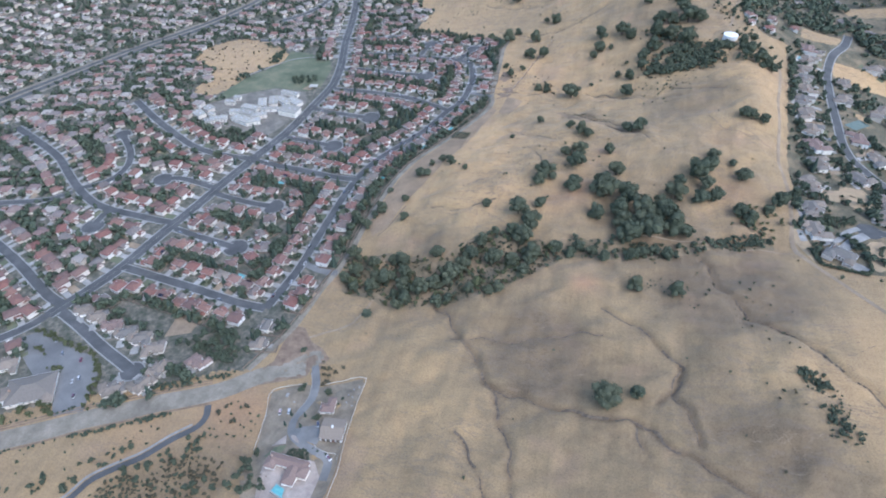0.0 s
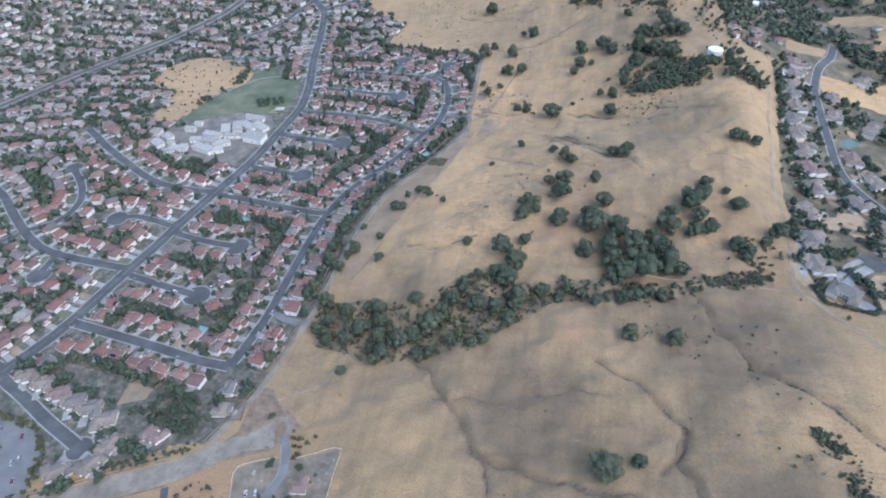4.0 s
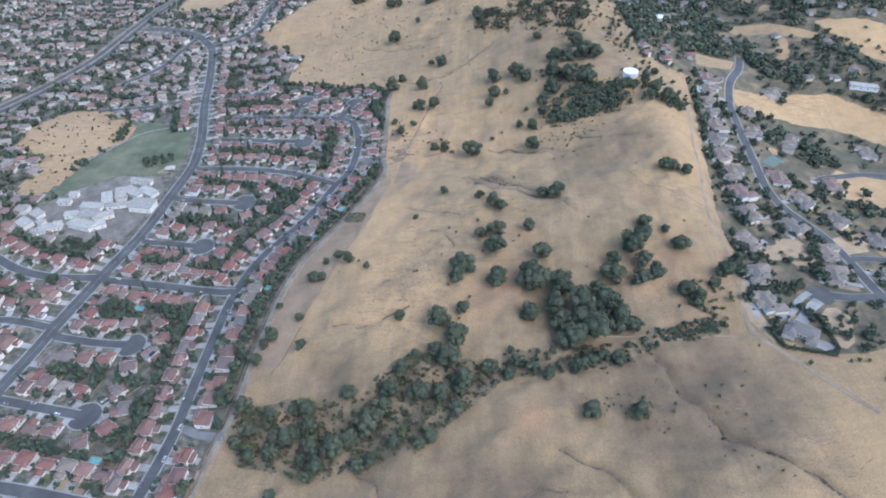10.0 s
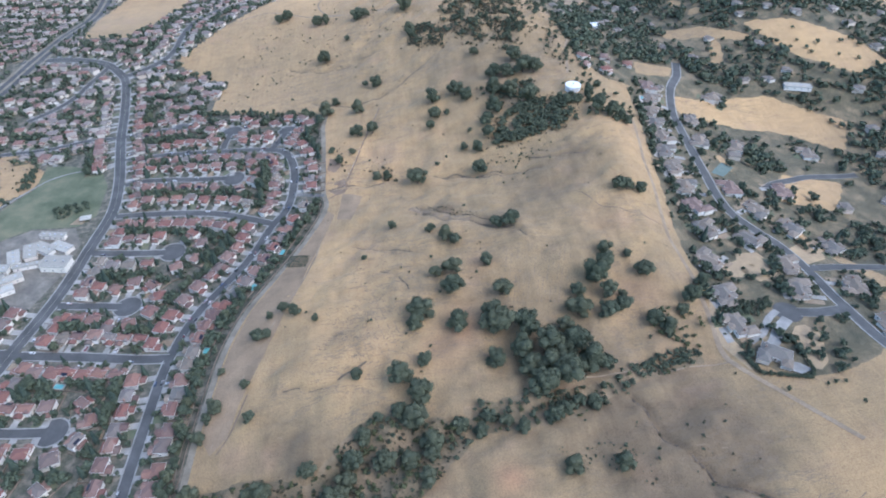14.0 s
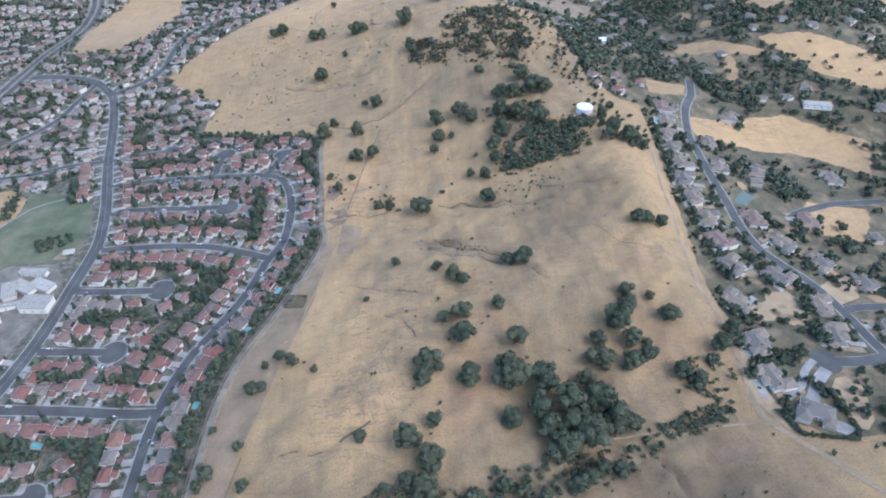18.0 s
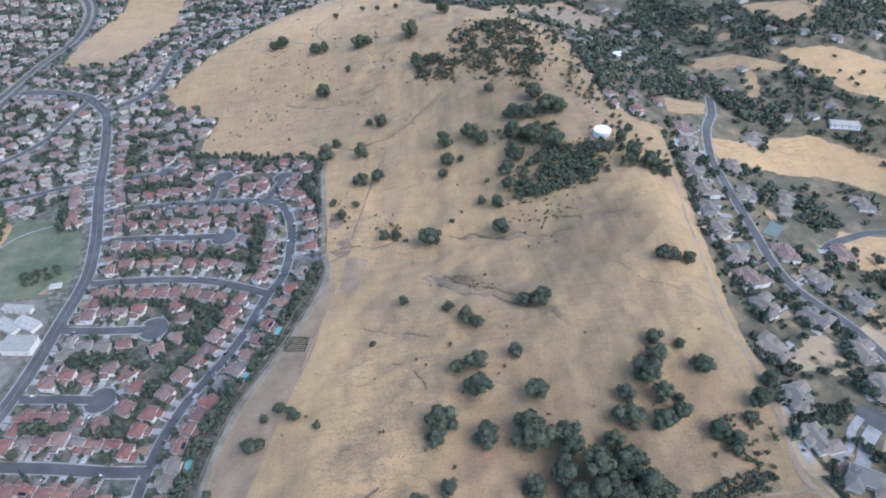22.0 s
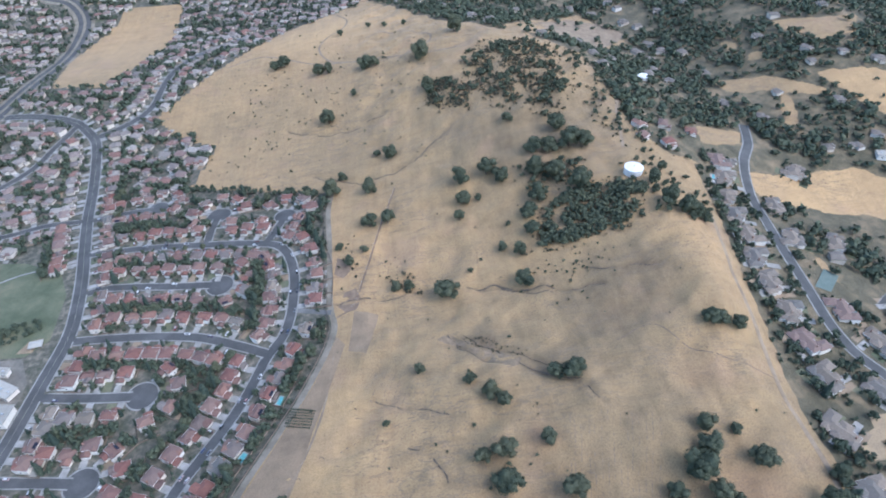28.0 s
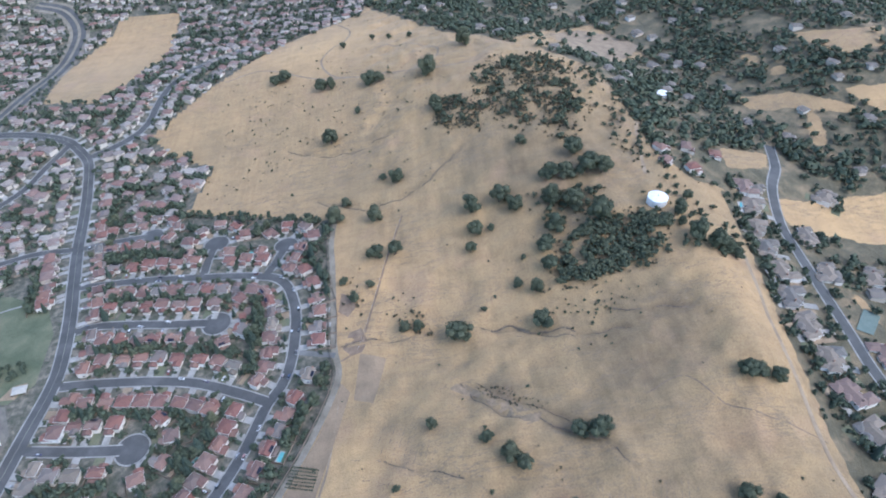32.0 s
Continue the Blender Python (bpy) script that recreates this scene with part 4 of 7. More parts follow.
def gully_beds():
    """Soil of the cut banks and their shade, painted as short uneven dark strips."""
    rnd = random.Random(14)
    for deep, wide, line in GULLIES:
        if deep < 0 or wide > 10:
            continue
        pts = [(x - 1.5 * math.sin(y / 6.1) - 0.8 * math.sin(y / 2.7 + 1), y - 1.5 * math.sin(x / 5.7) - 0.8 * math.sin(x / 2.9 + 2)) for x, y in smooth_line(line, 1.6)]
        i = 0
        while i < len(pts) - 8:
            n = rnd.randrange(6, 30)
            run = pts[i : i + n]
            if len(run) > 5:
                half = rnd.uniform(0.6, 1.3) * min(1.0, deep / 2.4)
                side = rnd.uniform(-0.7, 0.7)
                strip("gully_bank", run, (side - half, side, side + half * rnd.uniform(0.4, 1)), (0.1, 0.6, 0.1), GULLY_DARK, "dark soil and painted shade of a dry gully", "gully")
            i += n + rnd.randrange(1, 7)


# bank soil, darkened to stand in for the shade inside the cuts
GULLY_DARK = mixed_material("gully_soil_and_shade", [(0.3, (0.085, 0.068, 0.052)), (0.5, (0.14, 0.108, 0.078)), (0.7, (0.20, 0.155, 0.108))], 0.3)
gully_beds()


def soil_scars():
    """Short wavering cracks and slips where the turf has opened."""
    rnd = random.Random(41)
    heap = Heap()
    for cx, cy, reach, count in SCARS:
        for _ in range(count):
            x, y = rnd.gauss(cx, reach), rnd.gauss(cy, reach * 0.6)
            a, half = rnd.gauss(0.15, 0.9), rnd.uniform(0.15, 0.5)
            line = []
            for _ in range(rnd.randrange(3, 7)):
                line.append((x, y))
                x, y, a = x + 1.5 * math.cos(a), y + 1.5 * math.sin(a), a + rnd.uniform(-0.9, 0.9)
            for k, ((ax, ay), (bx, by)) in enumerate(zip(line, line[1:])):
                w0, w1 = half * math.sin(0.25 + 2.6 * k / len(line)), half * math.sin(0.25 + 2.6 * (k + 1) / len(line))
                ring = [(ax, ay - w0), (bx, by - w1), (bx, by + w1), (ax, ay + w0)]
                heap.add(np.array([tuple(at(p, q, 0.16)) for p, q in ring]), [(0, 1, 2, 3)], [0], np.eye(4))
    heap.build("soil_scars", [SCAR_SOIL], "small dark cracks and slips in dry turf", "bare soil")


SCAR_SOIL = mixed_material("scarred_turf", [(0.3, (0.17, 0.128, 0.088)), (0.5, (0.23, 0.170, 0.112)), (0.7, (0.29, 0.21, 0.14))], 0.3)
SCARS = [(-36, 606, 9, 26), (-24, 585, 7, 12), (-38, 564, 10, 20), (-68, 567, 8, 10), (-87, 610, 10, 12), (-2, 668, 8, 26), (12, 656, 8, 18), (150, 707, 9, 20), (-95, 500, 12, 26), (-65, 480, 10, 18), (-49, 499, 10, 18), (-78, 511, 12, 22), (150, 246, 18, 30), (-88, 740, 10, 16), (-46, 596, 15, 34), (4, 664, 13, 22), (-30, 565, 12, 16), (38, 718, 18, 14), (-95, 502, 10, 16), (-78, 535, 12, 16), (32, 545, 14, 8), (-112, 580, 14, 12), (130, 690, 14, 26), (100, 655, 16, 14), (60, 690, 20, 12), (-20, 690, 14, 8), (150, 375, 20, 26), (155, 250, 14, 34), (0, 300, 30, 16), (105, 250, 20, 16), (-60, 250, 24, 14), (-100, 1010, 30, 16), (-40, 950, 24, 14), (-180, 1060, 26, 16), (10, 480, 20, 12), (60, 365, 18, 14), (-110, 440, 14, 8), (200, 330, 12, 14)]
soil_scars()
patch("earth_slip", [(-30, 676), (-24, 681), (-17, 680), (-11, 673), (-5, 669), (6, 661), (15, 657), (20, 648), (30, 640), (27, 634), (18, 630), (14, 638), (8, 641), (1, 649), (-4, 656), (-12, 667), (-20, 671)], SCAR_SOIL, 0.12, "cracked brown earth slip in dry grass", "bare earth")


def old_furrows():
    """Faint plough lines that run up a slope, broken here and there."""
    rnd = random.Random(52)
    heap = Heap()
    for a, b, c, d, count in (((51, 587), (107, 574), (88, 514), (38, 522), 15), ((-78, 655), (-40, 640), (-48, 612), (-86, 625), 11), ((-70, 470), (-30, 500), (-45, 545), (-85, 525), 9)):
        for k in range(count):
            u = (k + rnd.uniform(-0.2, 0.2)) / (count - 1)
            top, low = [(p[0] + (q[0] - p[0]) * u, p[1] + (q[1] - p[1]) * u) for p, q in ((a, b), (d, c))]
            for j in range(18):
                if rnd.random() < 0.45:
                    continue
                (x0, y0), (x1, y1) = [(top[0] + (low[0] - top[0]) * t + rnd.uniform(-0.2, 0.2), top[1] + (low[1] - top[1]) * t) for t in (j / 18, (j + 0.8) / 18)]
                w = rnd.uniform(0.15, 0.38)
                heap.add(np.array([tuple(at(p, q, 0.13)) for p, q in ((x0 - w, y0), (x0 + w, y0), (x1 + w, y1), (x1 - w, y1))]), [(0, 1, 2, 3)], [0], np.eye(4))
    heap.build("old_furrows", [SCAR_SOIL], "faint old plough lines in dry grass", "furrows")


old_furrows()
strip("road_31", smooth_line([(-234, 385), (-218, 378), (-203, 375), (-196, 376)], 3.0), (-3.4, 0, 3.4), (0.30, 0.36, 0.30), OLD_ASPHALT, "short grey spur from the street to the lane", "road")
patch("villa_grounds", [(-181, 187), (-192, 234), (-169, 247), (-158, 247), (-129, 261), (-126, 240), (-124, 210), (-121, 190), (-120, 165), (-124, 148), (-170, 144), (-180, 165)], PADDOCK, 0.18, "trodden brown ground inside the villa fence", "yard")

# ---- houses ----


def hip_roof(x0, y0, x1, y1, z, rise, over=0.5, thick=0.22, gable=""):
    """A hipped or gabled roof with thickness over a rectangle; gable names the ends left upright."""
    bm = bmesh.new()
    x0, y0, x1, y1 = x0 - over, y0 - over, x1 + over, y1 + over
    w, d = x1 - x0, y1 - y0
    if w >= d:
        run = d / 2
        a = (x0 + (0.02 if "a" in gable else run), (y0 + y1) / 2)
        b = (x1 - (0.02 if "b" in gable else run), (y0 + y1) / 2)
    else:
        run = w / 2
        a = ((x0 + x1) / 2, y0 + (0.02 if "a" in gable else run))
        b = ((x0 + x1) / 2, y1 - (0.02 if "b" in gable else run))
    low = [bm.verts.new((x, y, z - thick)) for x, y in ((x0, y0), (x1, y0), (x1, y1), (x0, y1))]
    rim = [bm.verts.new((x, y, z)) for x, y in ((x0, y0), (x1, y0), (x1, y1), (x0, y1))]
    ra = bm.verts.new((*a, z + rise))
    peak = (Vector(a) - Vector(b)).length < 0.05
    rb = ra if peak else bm.verts.new((*b, z + rise))
    if peak:
        for i in range(4):
            bm.faces.new((rim[i], rim[(i + 1) % 4], ra))
    elif w >= d:
        bm.faces.new((rim[0], rim[1], rb, ra))
        bm.faces.new((rim[1], rim[2], rb))
        bm.faces.new((rim[2], rim[3], ra, rb))
        bm.faces.new((rim[3], rim[0], ra))
    else:
        bm.faces.new((rim[0], rim[1], ra))
        bm.faces.new((rim[1], rim[2], rb, ra))
        bm.faces.new((rim[2], rim[3], rb))
        bm.faces.new((rim[3], rim[0], ra, rb))
    for i in range(4):
        bm.faces.new((low[i], low[(i + 1) % 4], rim[(i + 1) % 4], rim[i]))
    bm.faces.new(low[::-1])
    bmesh.ops.recalc_face_normals(bm, faces=bm.faces)
    return bm


def fascia(rect, z, over=0.55):
    """The painted board along the eaves of a roof, one closed band."""
    bm = bmesh.new()
    x0, y0, x1, y1 = rect[0] - over, rect[1] - over, rect[2] + over, rect[3] + over
    rings = []
    for grow, up in ((0.0, -0.30), (0.07, -0.30), (0.07, 0.03), (0.0, 0.03)):
        rings.append([bm.verts.new((x, y, z + up)) for x, y in ((x0 - grow, y0 - grow), (x1 + grow, y0 - grow), (x1 + grow, y1 + grow), (x0 - grow, y1 + grow))])
    for a, b in zip(rings, rings[1:] + rings[:1]):
        for i in range(4):
            bm.faces.new((a[i], a[(i + 1) % 4], b[(i + 1) % 4], b[i]))
    bmesh.ops.recalc_face_normals(bm, faces=bm.faces)
    return bm


def window_mesh():
    """A framed window: the pane is set back in its frame."""
    bm = boxed(-0.8, -0.07, 0, 0.8, 0.05, 1.2)
    front = [f for f in bm.faces if f.normal.y < -0.9]
    bmesh.ops.inset_region(bm, faces=front, thickness=0.09, depth=-0.04)
    for f in front:
        f.material_index = 1
    mesh = bpy.data.meshes.new("window")
    bm.to_mesh(mesh)
    bm.free()
    mesh.materials.append(TRIM)
    mesh.materials.append(GLASS)
    return mesh


WINDOW = window_mesh()


def garage_door(x0, x1, y, h=2.2):
    bm = bmesh.new()
    for i in range(4):
        box(bm, x0, y - 0.06, 0.1 + i * h / 4, x1, y + 0.02, 0.1 + (i + 1) * h / 4 - 0.04)
    return bm


def chimney(x, y, z):
    bm = bmesh.new()
    box(bm, x - 0.55, y - 0.4, 0.0, x + 0.55, y + 0.4, z)
    box(bm, x - 0.65, y - 0.5, z, x + 0.65, y + 0.5, z + 0.15)
    box(bm, x - 0.25, y - 0.15, z + 0.15, x + 0.25, y + 0.15, z + 0.5)
    return bm


def tract_house(kind, roof=ROOF):
    """A two-storey or single-storey house with a garage wing towards the street (-y)."""
    rnd = random.Random(kind)
    two = kind % 4 != 3
    flip = -1 if kind % 2 else 1
    w, d = rnd.uniform(10.6, 11.6), rnd.uniform(12.8, 14.4)
    tall = 5.2 if two else 2.9
    house = tagged(new("house"), f"{'two' if two else 'single'}-storey stucco house with {'red-brown' if roof is ROOF else 'grey-brown'} tile roof", "house", "houses along the suburban streets")
    main = (-w / 2, -d / 2 + 4.2, w / 2, d / 2 - (3.2 if kind % 3 == 0 else 0))
    gx0, gx1 = (-w / 2, -w / 2 + 6.2) if flip > 0 else (w / 2 - 6.2, w / 2)
    wing = (gx0, -d / 2, gx1, -d / 2 + 4.6)
    rects, ups = [main, wing], [tall, 2.9]
    bm = bmesh.new()
    box(bm, main[0], main[1], -1.5, main[2], main[3], tall)
    box(bm, wing[0], wing[1], -1.5, wing[2], wing[3], 2.9)
    # the gable wall over the garage
    g = [bm.verts.new(c) for c in ((gx0, wing[1], 2.88), (gx1, wing[1], 2.88), ((gx0 + gx1) / 2, wing[1], 2.9 + 1.45), (gx0, wing[1] + 0.2, 2.88), (gx1, wing[1] + 0.2, 2.88), ((gx0 + gx1) / 2, wing[1] + 0.2, 2.9 + 1.45))]
    for a in ((0, 1, 2), (5, 4, 3), (0, 3, 4, 1), (1, 4, 5, 2), (2, 5, 3, 0)):
        bm.faces.new([g[i] for i in a])
    if kind % 3 == 0:
        rear = (-w / 2 + 1.5, d / 2 - 3.4, w / 2 - 2.0, d / 2)
        box(bm, rear[0], rear[1], -1.5, rear[2], rear[3], 2.7)
        rects.append(rear)
        ups.append(2.7)
    part("wall", bm, STUCCO, house)
    main_roof = part("roof", hip_roof(*main, tall, 2.1 if kind % 2 else 1.8, gable="b" if kind % 5 == 1 else ""), roof, house)
    part("garage_roof", hip_roof(wing[0], wing[1], wing[2], wing[3] + 2.0, 2.9, 1.6, gable="a"), roof, house)
    if kind % 3 == 0:
        part("porch_roof", hip_roof(*rects[2], 2.7, 0.9), roof, house)
    if two and kind % 3 != 1:
        # an upper front room with its own gable
        bx0, bx1 = (0.6, w / 2 - 0.3) if flip > 0 else (-w / 2 + 0.3, -0.6)
        bay = bmesh.new()
        box(bay, bx0, main[1] - 1.3, 0.0, bx1, main[1] + 0.5, 5.0)
        c = [bay.verts.new(q) for q in ((bx0, main[1] - 1.3, 4.98), (bx1, main[1] - 1.3, 4.98), ((bx0 + bx1) / 2, main[1] - 1.3, 6.2), (bx0, main[1] - 1.1, 4.98), (bx1, main[1] - 1.1, 4.98), ((bx0 + bx1) / 2, main[1] - 1.1, 6.2))]
        for a in ((0, 1, 2), (5, 4, 3), (0, 3, 4, 1), (1, 4, 5, 2), (2, 5, 3, 0)):
            bay.faces.new([c[i] for i in a])
        part("bay", bay, STUCCO, house, "pale upper front room with a gable")
        part("bay_roof", hip_roof(bx0, main[1] - 1.3, bx1, main[1] + 4.2, 5.0, 1.35, 0.35, gable="a"), roof, house)
    part("fascia", fascia(main, tall), TRIM, house, "white eaves board")
    part("garage_door", garage_door(gx0 + 0.7, gx1 - 0.7, wing[1]), GARAGE, house, "pale panelled garage door")
    dx = gx1 + 1.2 if flip > 0 else gx0 - 1.2
    part("front_door", boxed(dx - 0.45, main[1] - 0.08, 0.1, dx + 0.45, main[1] + 0.02, 2.15), DOOR, house, "dark painted front door")
    spots = [(dx + flip * 2.3, main[1], 0.9, 0), (dx + flip * 1.2, main[1], 3.4, 0), (-2.5, main[3], 0.9, 180), (w / 2, 1.0, 0.9, 90)]
    if two:
        spots += [(2.4, main[3], 3.4, 180), (-w / 2, 1.5, 3.4, -90)]
    for x, y, z, turn in spots:
        if z < tall - 1.3:
            mesh_part("window", WINDOW, house, pose(x, y, z, 0, 0, turn))
    if kind % 2 == 0:
        part("chimney", chimney(-flip * (w / 2 - 0.2), 2.0, tall + 1.7), BRICK, main_roof, "brick chimney")
    if kind == 6:
        bm = bmesh.new()
        box(bm, -2.6, -1.2, -0.04, 2.6, 1.2, 0.06)
        bmesh.ops.transform(bm, matrix=pose(0.6, (main[1] + main[3]) / 2 + 3.0, tall + 1.05, -24, 0, 0), verts=bm.verts)
        part("solar_panel", bm, SOLAR, main_roof, "dark solar panels on the roof")
    return house, w, d


def seat(ob, m):
    ob.matrix_basis = m
    return ob


MASTERS = {}


def put(key, make, m):
    """The first thing of a kind is built, the next ones are copies."""
    if key not in MASTERS:
        MASTERS[key] = make()
        ob = MASTERS[key][0] if isinstance(MASTERS[key], tuple) else MASTERS[key]
        return seat(ob, m)
    ob = MASTERS[key][0] if isinstance(MASTERS[key], tuple) else MASTERS[key]
    s = ob.scale
    return copy_thing(ob, m @ Matrix.Diagonal((1 / s[0], 1 / s[1], 1 / s[2], 1)))


class Plots(list):
    """Centres of what stands already (x, y, radius), sorted into squares of 40 m."""

    def __init__(self):
        self.squares = {}

    def append(self, spot):
        super().append(spot)
        for i in range(int((spot[0] - 40) // 40), int((spot[0] + 40) // 40) + 1):
            for j in range(int((spot[1] - 40) // 40), int((spot[1] + 40) // 40) + 1):
                self.squares.setdefault((i, j), []).append(spot)


TAKEN = Plots()
# the park's border and the shelter stay free of houses
for spot in ((-464, 783, 14), (-479, 759, 14), (-450, 806, 10), (-370, 725, 16)):
    TAKEN.append(spot)


def is_free(x, y, r):
    return all((x - a) ** 2 + (y - b) ** 2 > (r + c) ** 2 for a, b, c in TAKEN.squares.get((int(x // 40), int(y // 40)), ()))


DRIVES, LAWNS, FENCES, FAR_HOUSES = Heap(), Heap(), Heap(), Heap()
FLAT = [(0, 1, 2, 3)]
HOUSES = []


def far_house(kind):
    """A plainer house for the distance: walls, a main roof and two lower ones with eaves."""
    bm = bmesh.new()
    w, d, tall = 10.6 + kind % 3, 12.5 + kind % 3, 5.2 if kind % 3 else 2.9
    flip = -1 if kind % 2 else 1
    gx0, gx1 = sorted((-flip * w / 2, flip * (6.2 - w / 2)))
    box(bm, -w / 2, -d / 2 + 4, -1.5, w / 2, d / 2, tall)
    box(bm, gx0, -d / 2, -1.5, gx1, -d / 2 + 4.5, 2.9)
    box(bm, gx0 + 0.2, -d / 2 - 0.02, 2.6, gx1 - 0.2, -d / 2 + 0.2, 3.4)
    roofs = [hip_roof(-w / 2, -d / 2 + 4, w / 2, d / 2, tall, 2.0, gable="b" if kind == 4 else ""), hip_roof(gx0, -d / 2, gx1, -d / 2 + 6, 2.9, 1.5, gable="a")]
    if kind in (1, 2, 5):
        bx0, bx1 = sorted((flip * 0.6, flip * (w / 2 - 0.3)))
        box(bm, bx0, -d / 2 + 2.8, 0, bx1, -d / 2 + 4.5, tall - 0.2)
        roofs.append(hip_roof(bx0, -d / 2 + 2.8, bx1, -d / 2 + 8, tall - 0.2, 1.3, 0.35, gable="a"))
    v, f, i = pieces(bm, 1)
    for roof in roofs:
        a, b, c = pieces(roof, 0)
        f, i = f + [tuple(q + len(v) for q in face) for face in b], i + c
        v = np.concatenate([v, a])
    return v, f, i


FAR_KINDS = [far_house(k) for k in range(6)]


def mid_house(kind):
    """A house of the middle distance: walls under a main roof and a garage roof."""
    w, d, tall = 10.8 + kind % 3, 12.8 + kind % 2, 5.2 if kind % 3 else 2.9
    flip = -1 if kind % 2 else 1
    gx0, gx1 = sorted((-flip * w / 2, flip * (6.2 - w / 2)))
    bm = bmesh.new()
    box(bm, -w / 2, -d / 2 + 4, -1.5, w / 2, d / 2, tall)
    box(bm, gx0, -d / 2, -1.5, gx1, -d / 2 + 4.5, 2.9)
    g = [bm.verts.new(c) for c in ((gx0, -d / 2, 2.88), (gx1, -d / 2, 2.88), ((gx0 + gx1) / 2, -d / 2, 4.3), (gx0, -d / 2 + 0.2, 2.88), (gx1, -d / 2 + 0.2, 2.88), ((gx0 + gx1) / 2, -d / 2 + 0.2, 4.3))]
    for a in ((0, 1, 2), (5, 4, 3), (0, 3, 4, 1), (1, 4, 5, 2), (2, 5, 3, 0)):
        bm.faces.new([g[i] for i in a])
    house = tagged(part("house", bm, STUCCO), f"pale stucco house with {'two storeys' if tall > 3 else 'one storey'} and tile roofs", "house", "houses west of the main street")
    part("roof", hip_roof(-w / 2, -d / 2 + 4, w / 2, d / 2, tall, 2.0, gable="b" if kind == 4 else ""), ROOF, house, "brown tile roof")
    part("garage_roof", hip_roof(gx0, -d / 2, gx1, -d / 2 + 6, 2.9, 1.5, gable="a"), ROOF, house, "brown tile roof")
    return house


MID_LEFT = [105]


def ground_quad(heap, corners, up, index=0):
    heap.add(np.array([tuple(at(x, y, up)) for x, y in corners]), FLAT, [index], np.eye(4))


def fence_run(a, b, tall=1.8):
    """A board fence between two places that follows the ground."""
    n = max(1, int(math.hypot(b[0] - a[0], b[1] - a[1]) / 6))
    for i in range(n):
        p = [(a[0] + (b[0] - a[0]) * k / n, a[1] + (b[1] - a[1]) * k / n) for k in (i, i + 1)]
        t = Vector((p[1][0] - p[0][0], p[1][1] - p[0][1])).normalized() * 0.06
        ring = [(p[0][0] - t.y, p[0][1] + t.x), (p[1][0] - t.y, p[1][1] + t.x), (p[1][0] + t.y, p[1][1] - t.x), (p[0][0] + t.y, p[0][1] - t.x)]
        v = [tuple(at(x, y, -0.3)) for x, y in ring] + [tuple(at(x, y, tall)) for x, y in ring]
        FENCES.add(np.array(v), [(0, 1, 5, 4), (1, 2, 6, 5), (2, 3, 7, 6), (3, 0, 4, 7), (4, 5, 6, 7)], [0] * 5, np.eye(4))


def house_on_lot(x, y, turn, near, rnd, road_gap, roof=ROOF):
    """A house with its drive, front lawn and board fences; -y of the lot faces the street."""
    kind = rnd.randrange(10)
    z = float(height(x, y)) + 0.35
    m = Matrix.Translation((x, y, z)) @ Matrix.Rotation(turn, 4, "Z")
    if near:
        put(("house", kind, roof.name), lambda: tract_house(kind, roof), m)
    elif x > -560 and y < 780 and MID_LEFT[0] > 0:
        MID_LEFT[0] -= 1
        put(("mid_house", kind % 6), lambda: mid_house(kind % 6), m)
    else:
        FAR_HOUSES.add(*FAR_KINDS[rnd.randrange(6)], m)
    HOUSES.append((x, y, turn, near))
    TAKEN.append((x, y, 6.7))

    def spot(a, b):
        q = m @ Vector((a, b, 0))
        return q.x, q.y

    s = 1 if kind % 2 == 0 else -1
    ground_quad(DRIVES, [spot(s * -6.2, -7.0 - road_gap), spot(s * -0.6, -7.0 - road_gap), spot(s * -0.6, -7.0), spot(s * -6.2, -7.0)][:: s], 0.32)
    if rnd.random() < 0.22:
        ground_quad(LAWNS, [spot(s * 0.2, -6.4 - road_gap), spot(s * 7.4, -6.4 - road_gap), spot(s * 7.4, -3.5), spot(s * 0.2, -3.5)][:: s], 0.22, 0 if rnd.random() < 0.6 else 1)
    # the back garden: a paved corner, sometimes a lawn
    a = rnd.uniform(-6, -1)
    ground_quad(DRIVES if rnd.random() < 0.5 else LAWNS, [spot(a, 7.0), spot(a + rnd.uniform(3.5, 7), 7.0), spot(a + rnd.uniform(3.5, 7), rnd.uniform(9.5, 12)), spot(a, 11)], 0.26, 0)
    if rnd.random() < 0.5:
        ground_quad(LAWNS, [spot(-7, 11.5), spot(6.5, 11.5), spot(6.5, 15.5), spot(-7, 15.5)], 0.20, rnd.randrange(2))
    if near:
        fence_run(spot(8.0, -1), spot(8.0, 16))
        fence_run(spot(8.0, 16), spot(-8.0, 16))


# place, turn and size of the larger houses round the southern cul-de-sac, and whether the roof is rosy
CUL_DE_SAC = [(-394, 281, 0.5, 0.70, False), (-377, 276, 0.5, 0.68, False), (-358, 270, 0.5, 0.68, True), (-341, 265, 0.45, 0.72, False), (-325, 262, 0.4, 0.72, False), (-308, 255, 0.35, 0.70, False), (-290, 237, -1.7, 0.66, False), (-264, 249, 2.7, 0.66, True), (-294, 220, -1.9, 0.70, False), (-314, 211, -2.4, 0.70, False)]


